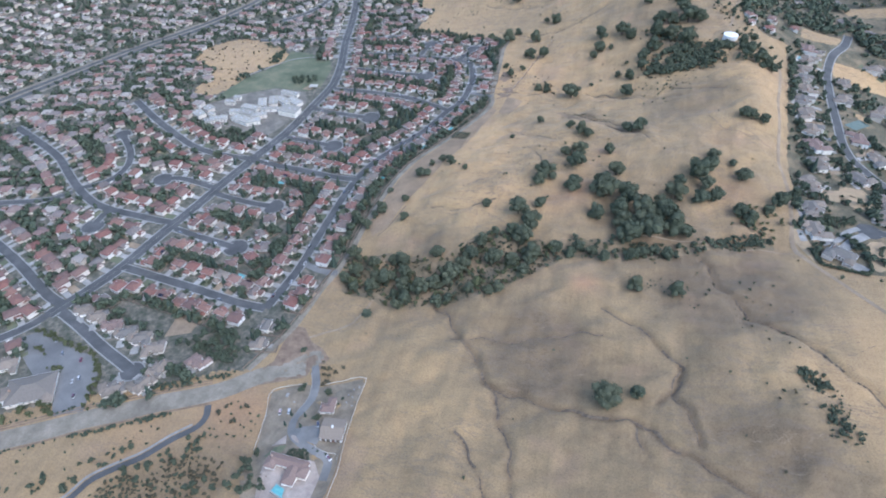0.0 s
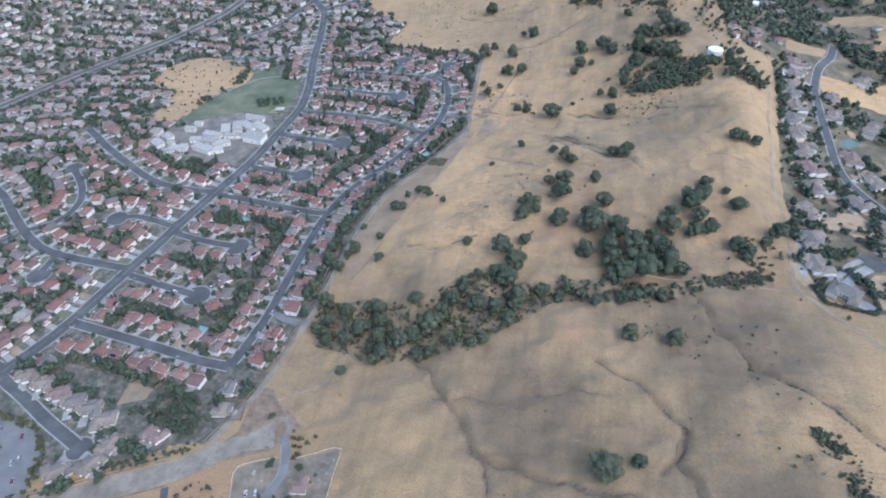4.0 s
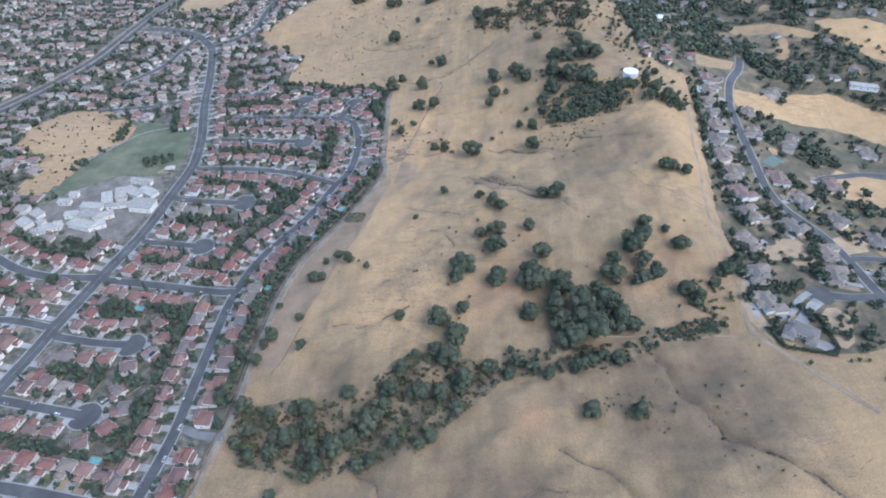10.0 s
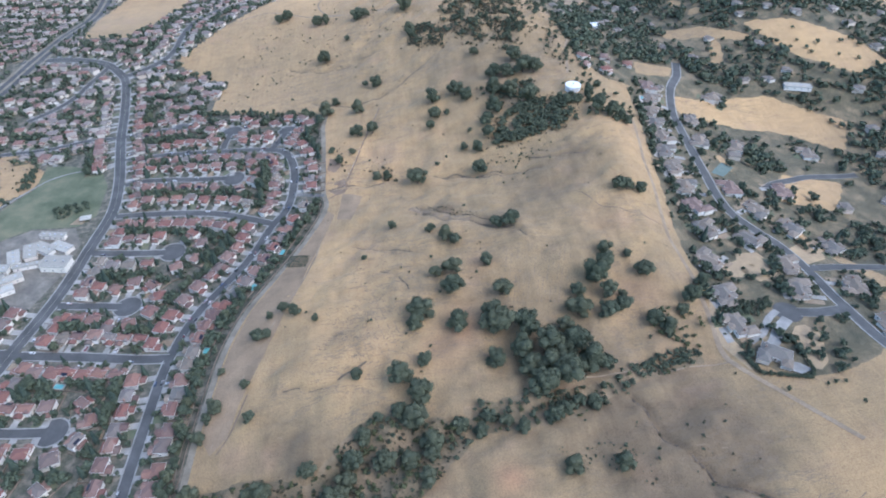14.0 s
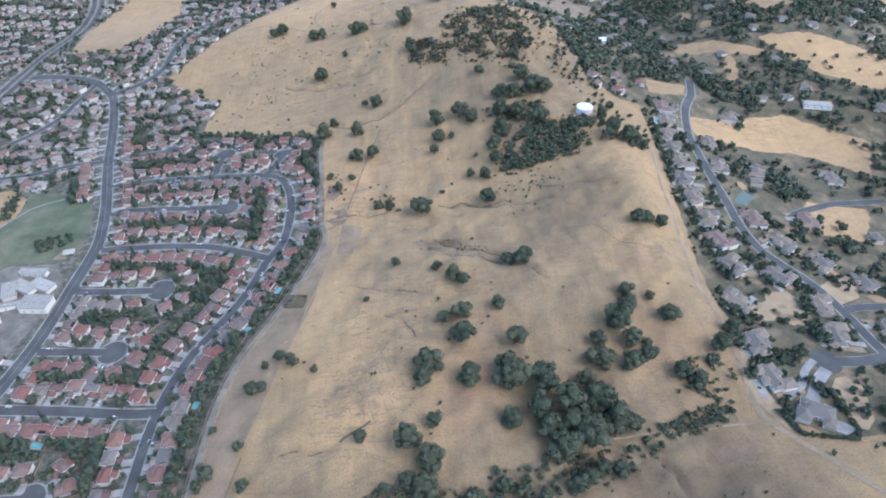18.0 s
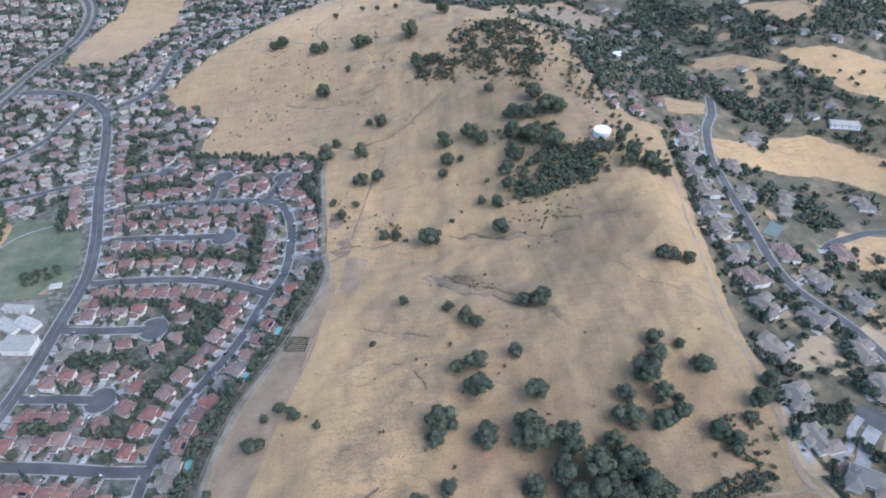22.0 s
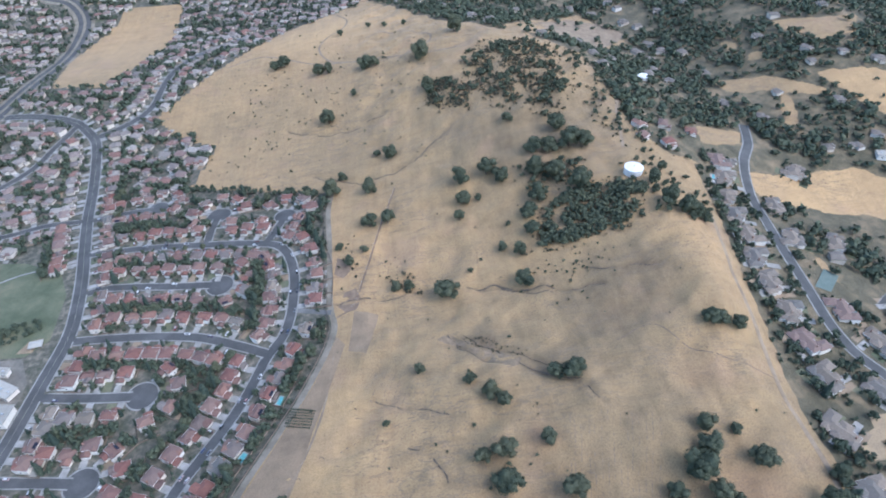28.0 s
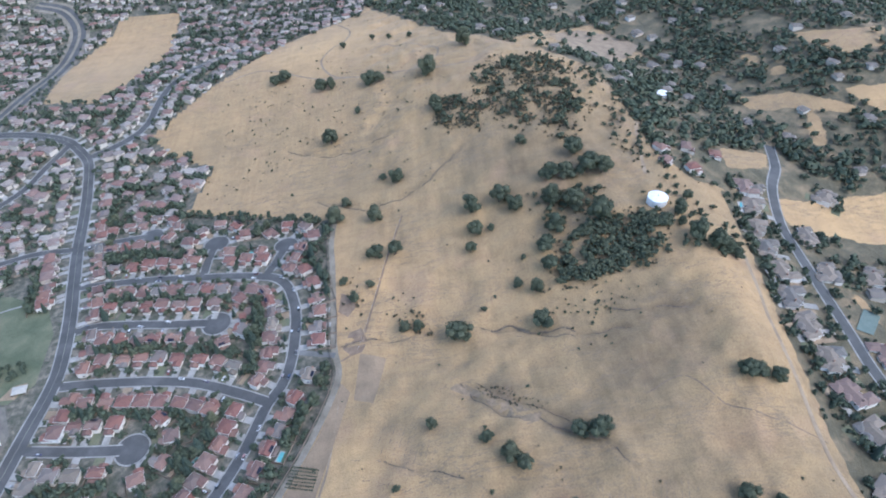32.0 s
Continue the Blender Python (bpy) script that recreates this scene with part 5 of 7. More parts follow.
def build_suburb():
    rnd = random.Random(5)
    # the odd houses round the southern cul-de-sac and in the grove
    # the two paved spurs to the lane stay clear
    for x, y in ((-224, 380), (-214, 377), (-204, 375), (-140, 736), (-130, 733)):
        TAKEN.append((x, y, 4.5))
    for x, y, turn, size, rosy in CUL_DE_SAC:
        TAKEN.append((x, y, 13 * size))
    for x, y, turn in ((-229, 298, -1.5), (-226, 279, -1.4)):
        house_on_lot(x, y, turn, True, rnd, 3.0, ROOF_GREY)
    for name, wide, pts, bulb in ROADS[:25]:
        line = smooth_line(pts, 1.0)
        ns = normals(line)
        for side in (1, -1):
            gap = 6.2 if wide < 11.0 else 8.0
            off = wide / 2 + 1.5 + gap + 7.3
            i = 11
            while i < len(line) - 6:
                x, y = line[i][0] + ns[i][0] * side * off, line[i][1] + ns[i][1] * side * off
                bad = not inside(x, y, SUBURB) or any(bool(inside(x, y, r)) for r in (KNOLL, PARK, SCHOOL, LOT, NW_FIELD)) or name == "road_21" and y < line[i][1]
                if bad or line_gap(x, y, EDGE) < 9 or near_road(x, y, name, 8.2) or line_gap(x, y, pts) < wide / 2 + 9 or not is_free(x, y, 6.5):
                    i += 1
                    continue
                turn = math.atan2(ns[i][1] * side, ns[i][0] * side) - math.pi / 2
                near = x > -400 and y < 960
                house_on_lot(x, y, turn + rnd.uniform(-0.04, 0.04), near, rnd, gap + 1.0, ROOF_GREY if name in ("road_20", "road_21", "road_22") or rnd.random() < 0.07 else ROOF)
                i += 13 if near else 15
        if bulb and name != "road_21":
            cx, cy = pts[-1]
            for k in range(9):
                a = k * math.pi / 4.5 + 0.2
                x, y = cx + (bulb + 15) * math.cos(a), cy + (bulb + 15) * math.sin(a)
                if inside(x, y, SUBURB) and not near_road(x, y, "", 9.0) and is_free(x, y, 6.6) and line_gap(x, y, EDGE) > 9 and not inside(x, y, PARK) and not inside(x, y, SCHOOL):
                    house_on_lot(x, y, a - math.pi / 2, x > -400 and y < 960, rnd, 7.0)
    # the rest of the town, in rows that bend with the land
    for i in range(-75, 4):
        for j in range(0, 62):
            x, y = i * 16.5 + 6 * math.sin(j * 0.35) - 20, 150 + j * 25 + 22 * math.sin(i * 0.16 + j * 0.05) + (4 if i % 2 else 0)
            x, y = x + rnd.uniform(-2, 2), y + rnd.uniform(-2, 2)
            if x > -440 and y < 958 or x < -1150 or not inside(x, y, SUBURB) or any(bool(inside(x, y, r)) for r in (KNOLL, PARK, SCHOOL, LOT, NW_FIELD)):
                continue
            if near_road(x, y, "", 10.5) or not is_free(x, y, 6.6) or rnd.random() < 0.20:
                continue
            house_on_lot(x, y, (0 if j % 2 else math.pi) + 0.35 * math.cos(i * 0.16), False, rnd, 5.0)


build_suburb()


def lane_fence():
    """The board fence along the dirt lane, panel by panel."""
    line = smooth_line([(x - 4.5, y) for x, y in EDGE], 7.0)
    fence = tagged(new("board_fence"), "weathered brown board fence along the dirt lane", "fence")
    for a, b in zip(line, line[1:]):
        bm = bmesh.new()
        n = math.hypot(b[0] - a[0], b[1] - a[1])
        box(bm, 0.06, -0.03, 0.0, n - 0.06, 0.03, 1.75)
        box(bm, -0.06, -0.06, -0.3, 0.06, 0.06, 1.95)
        box(bm, 0.06, -0.07, 0.4, n - 0.06, -0.03, 0.5)
        z0, z1 = float(height(*a)), float(height(*b))
        for v in bm.verts:
            v.co.z += z0 + (z1 - z0) * v.co.x / n
        bmesh.ops.transform(bm, matrix=Matrix.Translation((*a, 0)) @ Matrix.Rotation(math.atan2(b[1] - a[1], b[0] - a[0]), 4, "Z"), verts=bm.verts)
        part("fence_panel", bm, WOOD, fence)


lane_fence()


def big_house(key, wings, roof, label, group="", storeys=1):
    """A large house of several wings (x0, y0, x1, y1), each with its own hipped roof."""
    tall = 3.2 if storeys == 1 else 5.8
    house = tagged(new("villa"), label, "house", group)
    for k, wing in enumerate(wings):
        part("wall", boxed(wing[0], wing[1], -2.5, wing[2], wing[3], tall + 0.004 * k), STUCCO, house)
        run = min(wing[2] - wing[0], wing[3] - wing[1]) / 2
        piece = part("roof", hip_roof(*wing, tall + 0.02 * k, run * 0.42, 0.7), roof, house)
        first_roof = piece if k == 0 else first_roof
    part("fascia", fascia(wings[0], tall, 0.75), TRIM, house, "white eaves board")
    x0, y0, x1, y1 = wings[0]
    for k in range(4):
        mesh_part("window", WINDOW, house, pose(x0 + (x1 - x0) * (k + 0.5) / 4, y0, 0.9, 0, 0, 0))
    for k in range(3):
        mesh_part("window", WINDOW, house, pose(x0 + (x1 - x0) * (k + 0.5) / 3, y1, 0.9, 0, 0, 180))
    part("chimney", chimney(x0 + 2.5, (y0 + y1) / 2, tall + 3.2), BRICK, first_roof, "stout chimney")
    a = wings[-1]
    part("garage_door", garage_door(a[0] + 0.8, a[2] - 0.8, a[1]), GARAGE, house, "wide pale garage door")
    part("front_door", boxed((x0 + x1) / 2 - 0.6, y0 - 0.08, 0.1, (x0 + x1) / 2 + 0.6, y0 + 0.02, 2.4), DOOR, house, "dark double front door")
    return house


ESTATE_PLANS = [
    [(-11, -5, 11, 5), (4, 2, 12, 10), (-4, 2, 2, 8), (1, -8.5, 6, 0), (7, -7, 12, 1), (-12, -13, -4, -2)],
    [(-10, -5, 10, 6), (-13, -2, -6, 9), (-6, -8, -1, 0), (-2, 3, 5, 9.5), (5, 1, 12, 8), (3, -13, 11, -2)],
    [(-12, -4.5, 9, 5), (-5, -9, 3, 0), (-13, 1, -7, 9), (-3, 2, 4, 8), (6, 0, 11, 7), (5, -12, 13, 1)],
    [(-9, -6, 9, 6), (-15, -4, -8, 5), (-12, 2, -6, 10), (-1, 3, 6, 10), (-6, -9, -1, -2), (2, -13, 10, -3)],
]


def build_estate():
    rnd = random.Random(11)
    spots = [(269, 858), (267, 834), (254, 802), (250, 775), (249, 746), (242, 717), (240, 688), (242, 660), (242, 630), (241, 600), (224, 556), (217, 512), (213, 479), (294, 748), (306, 800), (339, 748), (291, 662), (351, 668), (305, 632), (331, 608), (277, 588), (294, 551), (282, 515), (356, 856), (432, 754), (335, 520), (330, 470), (360, 585)]
    for k, (x, y) in enumerate(spots):
        line = LINES["road_27"]
        j = min(range(len(line)), key=lambda i: math.hypot(x - line[i][0], y - line[i][1]))
        turn = math.atan2(y - line[j][1], x - line[j][0]) - math.pi / 2
        m = Matrix.Translation((x, y, float(height(x, y)) + 0.6)) @ Matrix.Rotation(turn + rnd.uniform(-0.2, 0.2), 4, "Z") @ Matrix.Diagonal((0.93, 0.93, 1, 1))
        kind = k % 4
        rosy = k in (0, 8, 16, 17)
        key = ("estate", kind, rosy)
        put(key, lambda: big_house(key, ESTATE_PLANS[kind], ROOF_ROSE if rosy else ROOF_GREY, "large house with rose-brown hipped tile roofs" if rosy else "large house with grey-brown hipped tile roofs", "large houses on the hillside road"), m)
        TAKEN.append((x, y, 11))
        HOUSES.append((x, y, turn, True))
        for a, b, c, d, heap, kind in ((-9, -22, -3, -9, DRIVES, 0), (-13, 9, 2, 15, DRIVES, 0), (2, -19, 12, -9, LAWNS, 0), (3, 9, 14, 18, LAWNS, rnd.randrange(2)), (-16, -18, -10, 4, LAWNS, 1)):
            if rnd.random() < 0.8:
                ring = [m @ Vector((p, q, 0)) for p, q in ((a, b), (c, b), (c, d), (a, d))]
                if not near_road(ring[0].x, ring[0].y, "", 0) and not near_road(ring[1].x, ring[1].y, "", 0):
                    ground_quad(heap, [(p.x, p.y) for p in ring], 0.3 if heap is DRIVES else 0.22, kind)


build_estate()
# small houses on the ridge north of the tank
for k, (x, y, turn) in enumerate(((197, 880, 0.4), (219, 868, 0.2), (229, 907, 1.2), (258, 904, -0.3), (199, 901, 2.0))):
    put(("mid_house", k), lambda: mid_house(k), Matrix.Translation((x, y, float(height(x, y)) + 0.4)) @ Matrix.Rotation(turn, 4, "Z"))
    TAKEN.append((x, y, 7))
for x, y, turn, size, rosy in CUL_DE_SAC:
    plan = ESTATE_PLANS[int(abs(x)) % 4]
    m = Matrix.Translation((x, y, float(height(x, y)) + 0.5)) @ Matrix.Rotation(turn, 4, "Z") @ Matrix.Diagonal((size, size, 0.95, 1))
    put(("close", int(abs(x)) % 4, rosy), lambda: big_house("close", plan, ROOF_ROSE if rosy else ROOF_GREY, "broad single-storey house with rosy tile roofs" if rosy else "broad single-storey house with grey tile roofs", "houses round the southern cul-de-sac"), m)
    HOUSES.append((x, y, turn, True))
    for a, b, c, d in ((-9, -20, 0, -8), (-8, 6, 9, 13)):
        ring = [m @ Vector((p, q, 0)) for p, q in ((a, b), (c, b), (c, d), (a, d))]
        ground_quad(DRIVES, [(p.x, p.y) for p in ring], 0.28)
DRIVES.build("driveways", [DRIVE], "pale concrete driveways in front of the houses", "driveway", flat=True)
LAWNS.build("front_lawns", [LAWN, DIRT], "green and dried-out front lawns", "lawn", flat=True)
FENCES.build("garden_fences", [WOOD], "weathered board fences between the gardens", "fence", flat=True)
FAR_HOUSES.build("distant_houses", [ROOF_FAR, STUCCO_FAR], "distant stucco houses with tile roofs", "houses", flat=True)
# the corner house with the bright concrete yard
corner = big_house("corner", [(-12, -7, 12, 7), (-14, -14, -4, -2), (5, -13, 13, -3)], ROOF_GREY, "large house with grey tile roof above pale driveways")
seat(corner, Matrix.Translation((229, 450, float(height(229, 450)) + 0.8)) @ Matrix.Rotation(radians(-32), 4, "Z") @ Matrix.Diagonal((0.85, 0.85, 1, 1)))
TAKEN.append((229, 450, 13))
patch("concrete_yard", [(232, 446), (242, 441), (248, 434), (238, 431), (230, 438)], CONCRETE, 0.5, "pale concrete yard behind the corner house", "pavement")
patch("tennis_court", [(282, 688), (294, 683), (315, 704), (304, 711)], COURT, 0.6, "faded green tennis court beside the road", "tennis court")

# ---- the hillside villa ----
MAIN_VILLA = big_house("villa", [(-16, 0, 16, 8), (-17, -4, -9, 4), (2, -13, 11, 4), (9, -5, 18, 4)], ROOF_ROSE, "sprawling villa with rose tile roofs and terraces")
seat(MAIN_VILLA, Matrix.Translation((-151, 175, float(height(-151, 175)) + 1.2)) @ Matrix.Rotation(radians(-2), 4, "Z") @ Matrix.Diagonal((0.84, 0.84, 1, 1)))
patch("villa_terrace", [(-169, 180), (-158, 185), (-136, 185), (-129, 176), (-128, 158), (-136, 146), (-162, 146), (-166, 160)], PATIO, 0.45, "pale paved terrace round the villa", "terrace")
patch("villa_forecourt", [(-160, 207), (-146, 214), (-139, 204), (-140, 197), (-149, 198), (-160, 200)], OLD_ASPHALT, 0.40, "grey forecourt beside the barn", "pavement")
patch("villa_paddock", [(-192, 235), (-170, 248), (-164, 233), (-168, 218), (-168, 207), (-166, 200), (-172, 191), (-180, 188)], PADDOCK, 0.34, "trodden brown paddock inside the white fence", "lawn")


def barn():
    b = tagged(new("barn"), "barn with grey-brown roof and white walls", "barn")
    bm = boxed(-9, -7, -2, 9, 7, 4.2)
    part("wall", bm, TRIM, b, "white barn wall")
    part("roof", hip_roof(-9, -7, 9, 7, 4.2, 2.6, 0.6, gable="ab"), ROOF_GREY, b)
    for k in range(4):
        part("garage_door", boxed(-7.5 + 4 * k, -7.1, 0.1, -4.7 + 4 * k, -6.95, 3.0), DOOR, b, "dark barn door opening")
    part("cupola", boxed(-0.8, -0.8, 6.2, 0.8, 0.8, 7.6, bevel=0.1), TRIM, b, "small white roof cupola")
    for x in (-6, -2, 2, 6):
        mesh_part("window", WINDOW, b, pose(x, 7, 1.6, 0, 0, 180))
    return b


seat(barn(), Matrix.Translation((-132.5, 210, float(height(-132.5, 210)) + 0.6)) @ Matrix.Rotation(radians(8), 4, "Z") @ Matrix.Diagonal((0.85, 1.1, 1, 1)))
guest = big_house("guest", [(-7, -4.5, 7, 4.5), (0, 2, 7.5, 12)], ROOF_ROSE, "small guest house with brown tile roof")
seat(guest, Matrix.Translation((-144, 227, float(height(-144, 227)) + 0.5)) @ Matrix.Rotation(radians(10), 4, "Z") @ Matrix.Diagonal((0.68, 0.72, 0.9, 1)))
for spot in ((-151, 175, 17), (-132, 210, 10), (-145, 228, 10)):
    TAKEN.append(spot)


def white_fence(name, line, label):
    """A ranch fence: posts with two rails, all painted white."""
    fence = tagged(new(name), label, "fence")
    pts = smooth_line(line, 5.0)
    post = bmesh.new()
    box(post, -0.12, -0.12, -0.4, 0.12, 0.12, 1.5, bevel=0.03)
    first = part("post", post, WHITE_WOOD, fence)
    for k, (a, b) in enumerate(zip(pts, pts[1:])):
        ob = first if k == 0 else mesh_part("post", first.data, fence)
        ob.location = at(*a)
        n, z0, z1 = math.hypot(b[0] - a[0], b[1] - a[1]), float(height(*a)), float(height(*b))
        for up in (0.6, 1.15):
            bm = boxed(0.1, -0.05, up - 0.13, n - 0.1, 0.05, up + 0.13)
            for v in bm.verts:
                v.co.z += z0 + (z1 - z0) * v.co.x / n
            bmesh.ops.transform(bm, matrix=Matrix.Translation((*a, 0)) @ Matrix.Rotation(math.atan2(b[1] - a[1], b[0] - a[0]), 4, "Z"), verts=bm.verts)
            part("rail", bm, WHITE_WOOD, fence)




def pale_blocks():
    """Weathered stone blocks lying about the horse yard."""
    rnd = random.Random(6)
    for k, (x, y) in enumerate(((-132, 249), (-128, 234), (-127, 245), (-133, 236), (-130, 241), (-134, 243), (-129, 252), (-179, 234), (-172, 230))):
        w = 1.6 if k == 7 else rnd.uniform(0.45, 0.8)
        stone = tagged(part("stone_block", boxed(-w, -w * 0.7, -0.3, w, w * 0.7, 0.5, bevel=0.12), CONCRETE), "pale stone block on trodden ground", "stone", "stone blocks by the villa")
        seat(stone, Matrix.Translation(at(x, y, 0.45)) @ Matrix.Rotation(rnd.uniform(0, 3), 4, "Z"))


pale_blocks()
white_fence("ranch_fence", [(-182, 186), (-187, 214), (-193, 235), (-180, 243), (-169, 248)], "white two-rail ranch fence round the paddock")
white_fence("ranch_fence", [(-158, 248), (-144, 256), (-128, 263), (-126, 250), (-125, 235), (-123, 211), (-119, 185), (-118, 160)], "white two-rail ranch fence along the villa ground")
white_fence("garden_fence", [(-141, 196), (-133, 193), (-125, 194), (-122, 190)], "short white fence beside the drive")


def wire_fence():
    """Weathered posts with two strands of wire, up the slope from the lane."""
    fence = tagged(new("wire_fence"), "old wire fence with weathered posts on dry grass", "fence")
    pts = smooth_line([(-57, 884), (-69, 848), (-80, 804), (-88, 773), (-95, 742), (-99, 731)], 6.0)
    bm = bmesh.new()
    bmesh.ops.create_cone(bm, cap_ends=True, segments=7, radius1=0.13, radius2=0.10, depth=1.9, matrix=Matrix.Translation((0, 0, 0.6)))
    first = part("post", bm, WOOD, fence)
    for k, (a, b) in enumerate(zip(pts, pts[1:])):
        ob = first if k == 0 else mesh_part("post", first.data, fence)
        ob.location = at(*a)
        n, z0, z1 = math.hypot(b[0] - a[0], b[1] - a[1]), float(height(*a)), float(height(*b))
        for up in (0.7, 1.25):
            bm = boxed(0.0, -0.015, up - 0.015, n, 0.015, up + 0.015)
            for v in bm.verts:
                v.co.z += z0 + (z1 - z0) * v.co.x / n
            bmesh.ops.transform(bm, matrix=Matrix.Translation((*a, 0)) @ Matrix.Rotation(math.atan2(b[1] - a[1], b[0] - a[0]), 4, "Z"), verts=bm.verts)
            part("wire", bm, STEEL, fence)


wire_fence()
patch("villa_lawn", [(-172, 182), (-167, 190), (-160, 193), (-161, 187), (-165, 182)], LAWN, 0.44, "small green lawn by the villa", "lawn")
patch("gravel_bed", [(-171, 191), (-164, 201), (-161, 194)], PATIO, 0.46, "pale three-cornered gravel bed", "garden bed")
patch("oval_bed", [(-160.5, 201), (-157, 201), (-153, 197.5), (-152, 195.5), (-155, 196), (-159, 198.5)], PATIO, 0.56, "pale oval bed in the drive", "garden bed")
patch("horse_yard", [(-152, 243), (-127, 258), (-124, 222), (-136, 222), (-134, 238), (-146, 240)], PADDOCK, 0.34, "trodden brown yard behind the guest house", "yard")


def swimming_pool(x, y, w, d, turn, label="turquoise swimming pool with pale stone rim"):
    pool = tagged(new("swimming_pool"), label, "pool", "garden pools")
    bm = bmesh.new()
    for a in ((-w / 2 - 0.9, -d / 2 - 0.9, w / 2 + 0.9, -d / 2), (-w / 2 - 0.9, d / 2, w / 2 + 0.9, d / 2 + 0.9), (-w / 2 - 0.9, -d / 2, -w / 2, d / 2), (w / 2, -d / 2, w / 2 + 0.9, d / 2)):
        box(bm, a[0], a[1], -1.2, a[2], a[3], 0.35)
    part("rim", bm, CONCRETE, pool)
    part("water", boxed(-w / 2, -d / 2, -1.2, w / 2, d / 2, 0.25), WATER, pool, "turquoise water")
    seat(pool, Matrix.Translation((x, y, float(height(x, y)) + 0.25)) @ Matrix.Rotation(turn, 4, "Z"))
    TAKEN.append((x, y, max(w, d) / 2))
    return pool


POOL_ONE = swimming_pool(-148, 159.5, 12.5, 5.2, radians(-17), "turquoise swimming pool on the villa terrace")
POOL_ONE.location.z += 0.5

# ---- school, tanks and larger buildings ----


def flat_building(label, category, w, d, h, roof, group=""):
    b = tagged(new("school_building" if category == "school" else "building"), label, category, group)
    part("wall", boxed(-w / 2, -d / 2, -1.5, w / 2, d / 2, h), STUCCO, b)
    bm = bmesh.new()
    box(bm, -w / 2 - 0.7, -d / 2 - 0.7, h, w / 2 + 0.7, d / 2 + 0.7, h + 0.3, bevel=0.06)
    top = part("roof", bm, roof, b)
    bm = bmesh.new()
    for a in ((-w / 2 - 0.7, -d / 2 - 0.7, w / 2 + 0.7, -d / 2 - 0.45), (-w / 2 - 0.7, d / 2 + 0.45, w / 2 + 0.7, d / 2 + 0.7), (-w / 2 - 0.7, -d / 2 - 0.45, -w / 2 - 0.45, d / 2 + 0.45), (w / 2 + 0.45, -d / 2 - 0.45, w / 2 + 0.7, d / 2 + 0.45)):
        box(bm, a[0], a[1], h + 0.3, a[2], a[3], h + 0.6)
    part("parapet", bm, roof, b, "pale roof edge")
    for k in range(max(2, int(w / 7))):
        x = -w / 2 + w * (k + 0.5) / max(2, int(w / 7))
        part("roof_vent", boxed(x - 0.8, -0.7, h + 0.3, x + 0.8, 0.7, h + 1.2, bevel=0.08), STEEL, top, "grey rooftop air unit")
        for y, turn in ((-d / 2, 0), (d / 2, 180)):
            mesh_part("window", WINDOW, b, pose(x, y, 1.0, 0, 0, turn))
    return b


def build_school():
    spots = [(-373, 658, 25, 16, 6.5, -6), (-377, 683, 22, 11, 4, -28), (-393, 682, 22, 11, 4, -28), (-405, 678, 21, 11, 4, -70), (-417, 669, 21, 10, 4, -66), (-427, 654, 23, 9, 4, -4), (-425, 640, 19, 9, 4, -4), (-408, 639, 20, 8, 4, 30), (-424, 623, 26, 11, 4.5, -14), (-408, 624, 16, 9, 4, 30), (-400, 658, 26, 5, 3.4, 14), (-442, 639, 13, 8, 3.4, 12), (-460, 660, 13, 7, 3.4, 6), (-456, 674, 9, 6, 3.2, 6), (-478, 637, 13, 10, 3.4, -30), (-483, 621, 16, 11, 3.6, -30), (-467, 624, 8, 7, 3.2, -25), (-465, 607, 7, 9, 3.2, 14), (-460, 612, 7, 9, 3.2, 14), (-454, 616, 7, 9, 3.2, 14), (-448, 620, 8, 10, 3.2, 14), (-398, 703, 13, 6, 3.2, -8), (-386, 701, 13, 6, 3.2, -8)]
    for k, (x, y, w, d, h, turn) in enumerate(spots):
        h += 0.05 * k
        b = flat_building("low school building with pale flat roof", "school", w, d, h, ROOF_WHITE, "low buildings of the school")
        seat(b, Matrix.Translation((x, y, float(height(x, y)) + 0.5)) @ Matrix.Rotation(radians(turn), 4, "Z"))
        TAKEN.append((x, y, max(w, d) / 2))
    s = tagged(new("picnic_shelter"), "small park shelter with white roof", "shelter")
    part("roof", hip_roof(-5, -3.5, 5, 3.5, 3.0, 1.2, 0.6), ROOF_WHITE, s)
    for x in (-4.5, 4.5):
        for y in (-3, 3):
            part("post", boxed(x - 0.15, y - 0.15, -0.6, x + 0.15, y + 0.15, 3.0), STEEL, s)
    seat(s, Matrix.Translation(at(-369, 729, 0.2)) @ Matrix.Rotation(0.2, 4, "Z"))
    TAKEN.append((-369, 729, 6))
    patch("play_area", [(-384, 722), (-378, 735), (-367, 738), (-371, 722)], DIRT, 0.2, "bare sandy play area in the park", "play area")
    strip("park_path", smooth_line([(-482, 745), (-455, 800), (-440, 822), (-410, 834), (-375, 832)], 3.0), (-1.2, 0, 1.2), (0.3, 0.34, 0.3), CONCRETE, "pale path along the park lawn", "path")


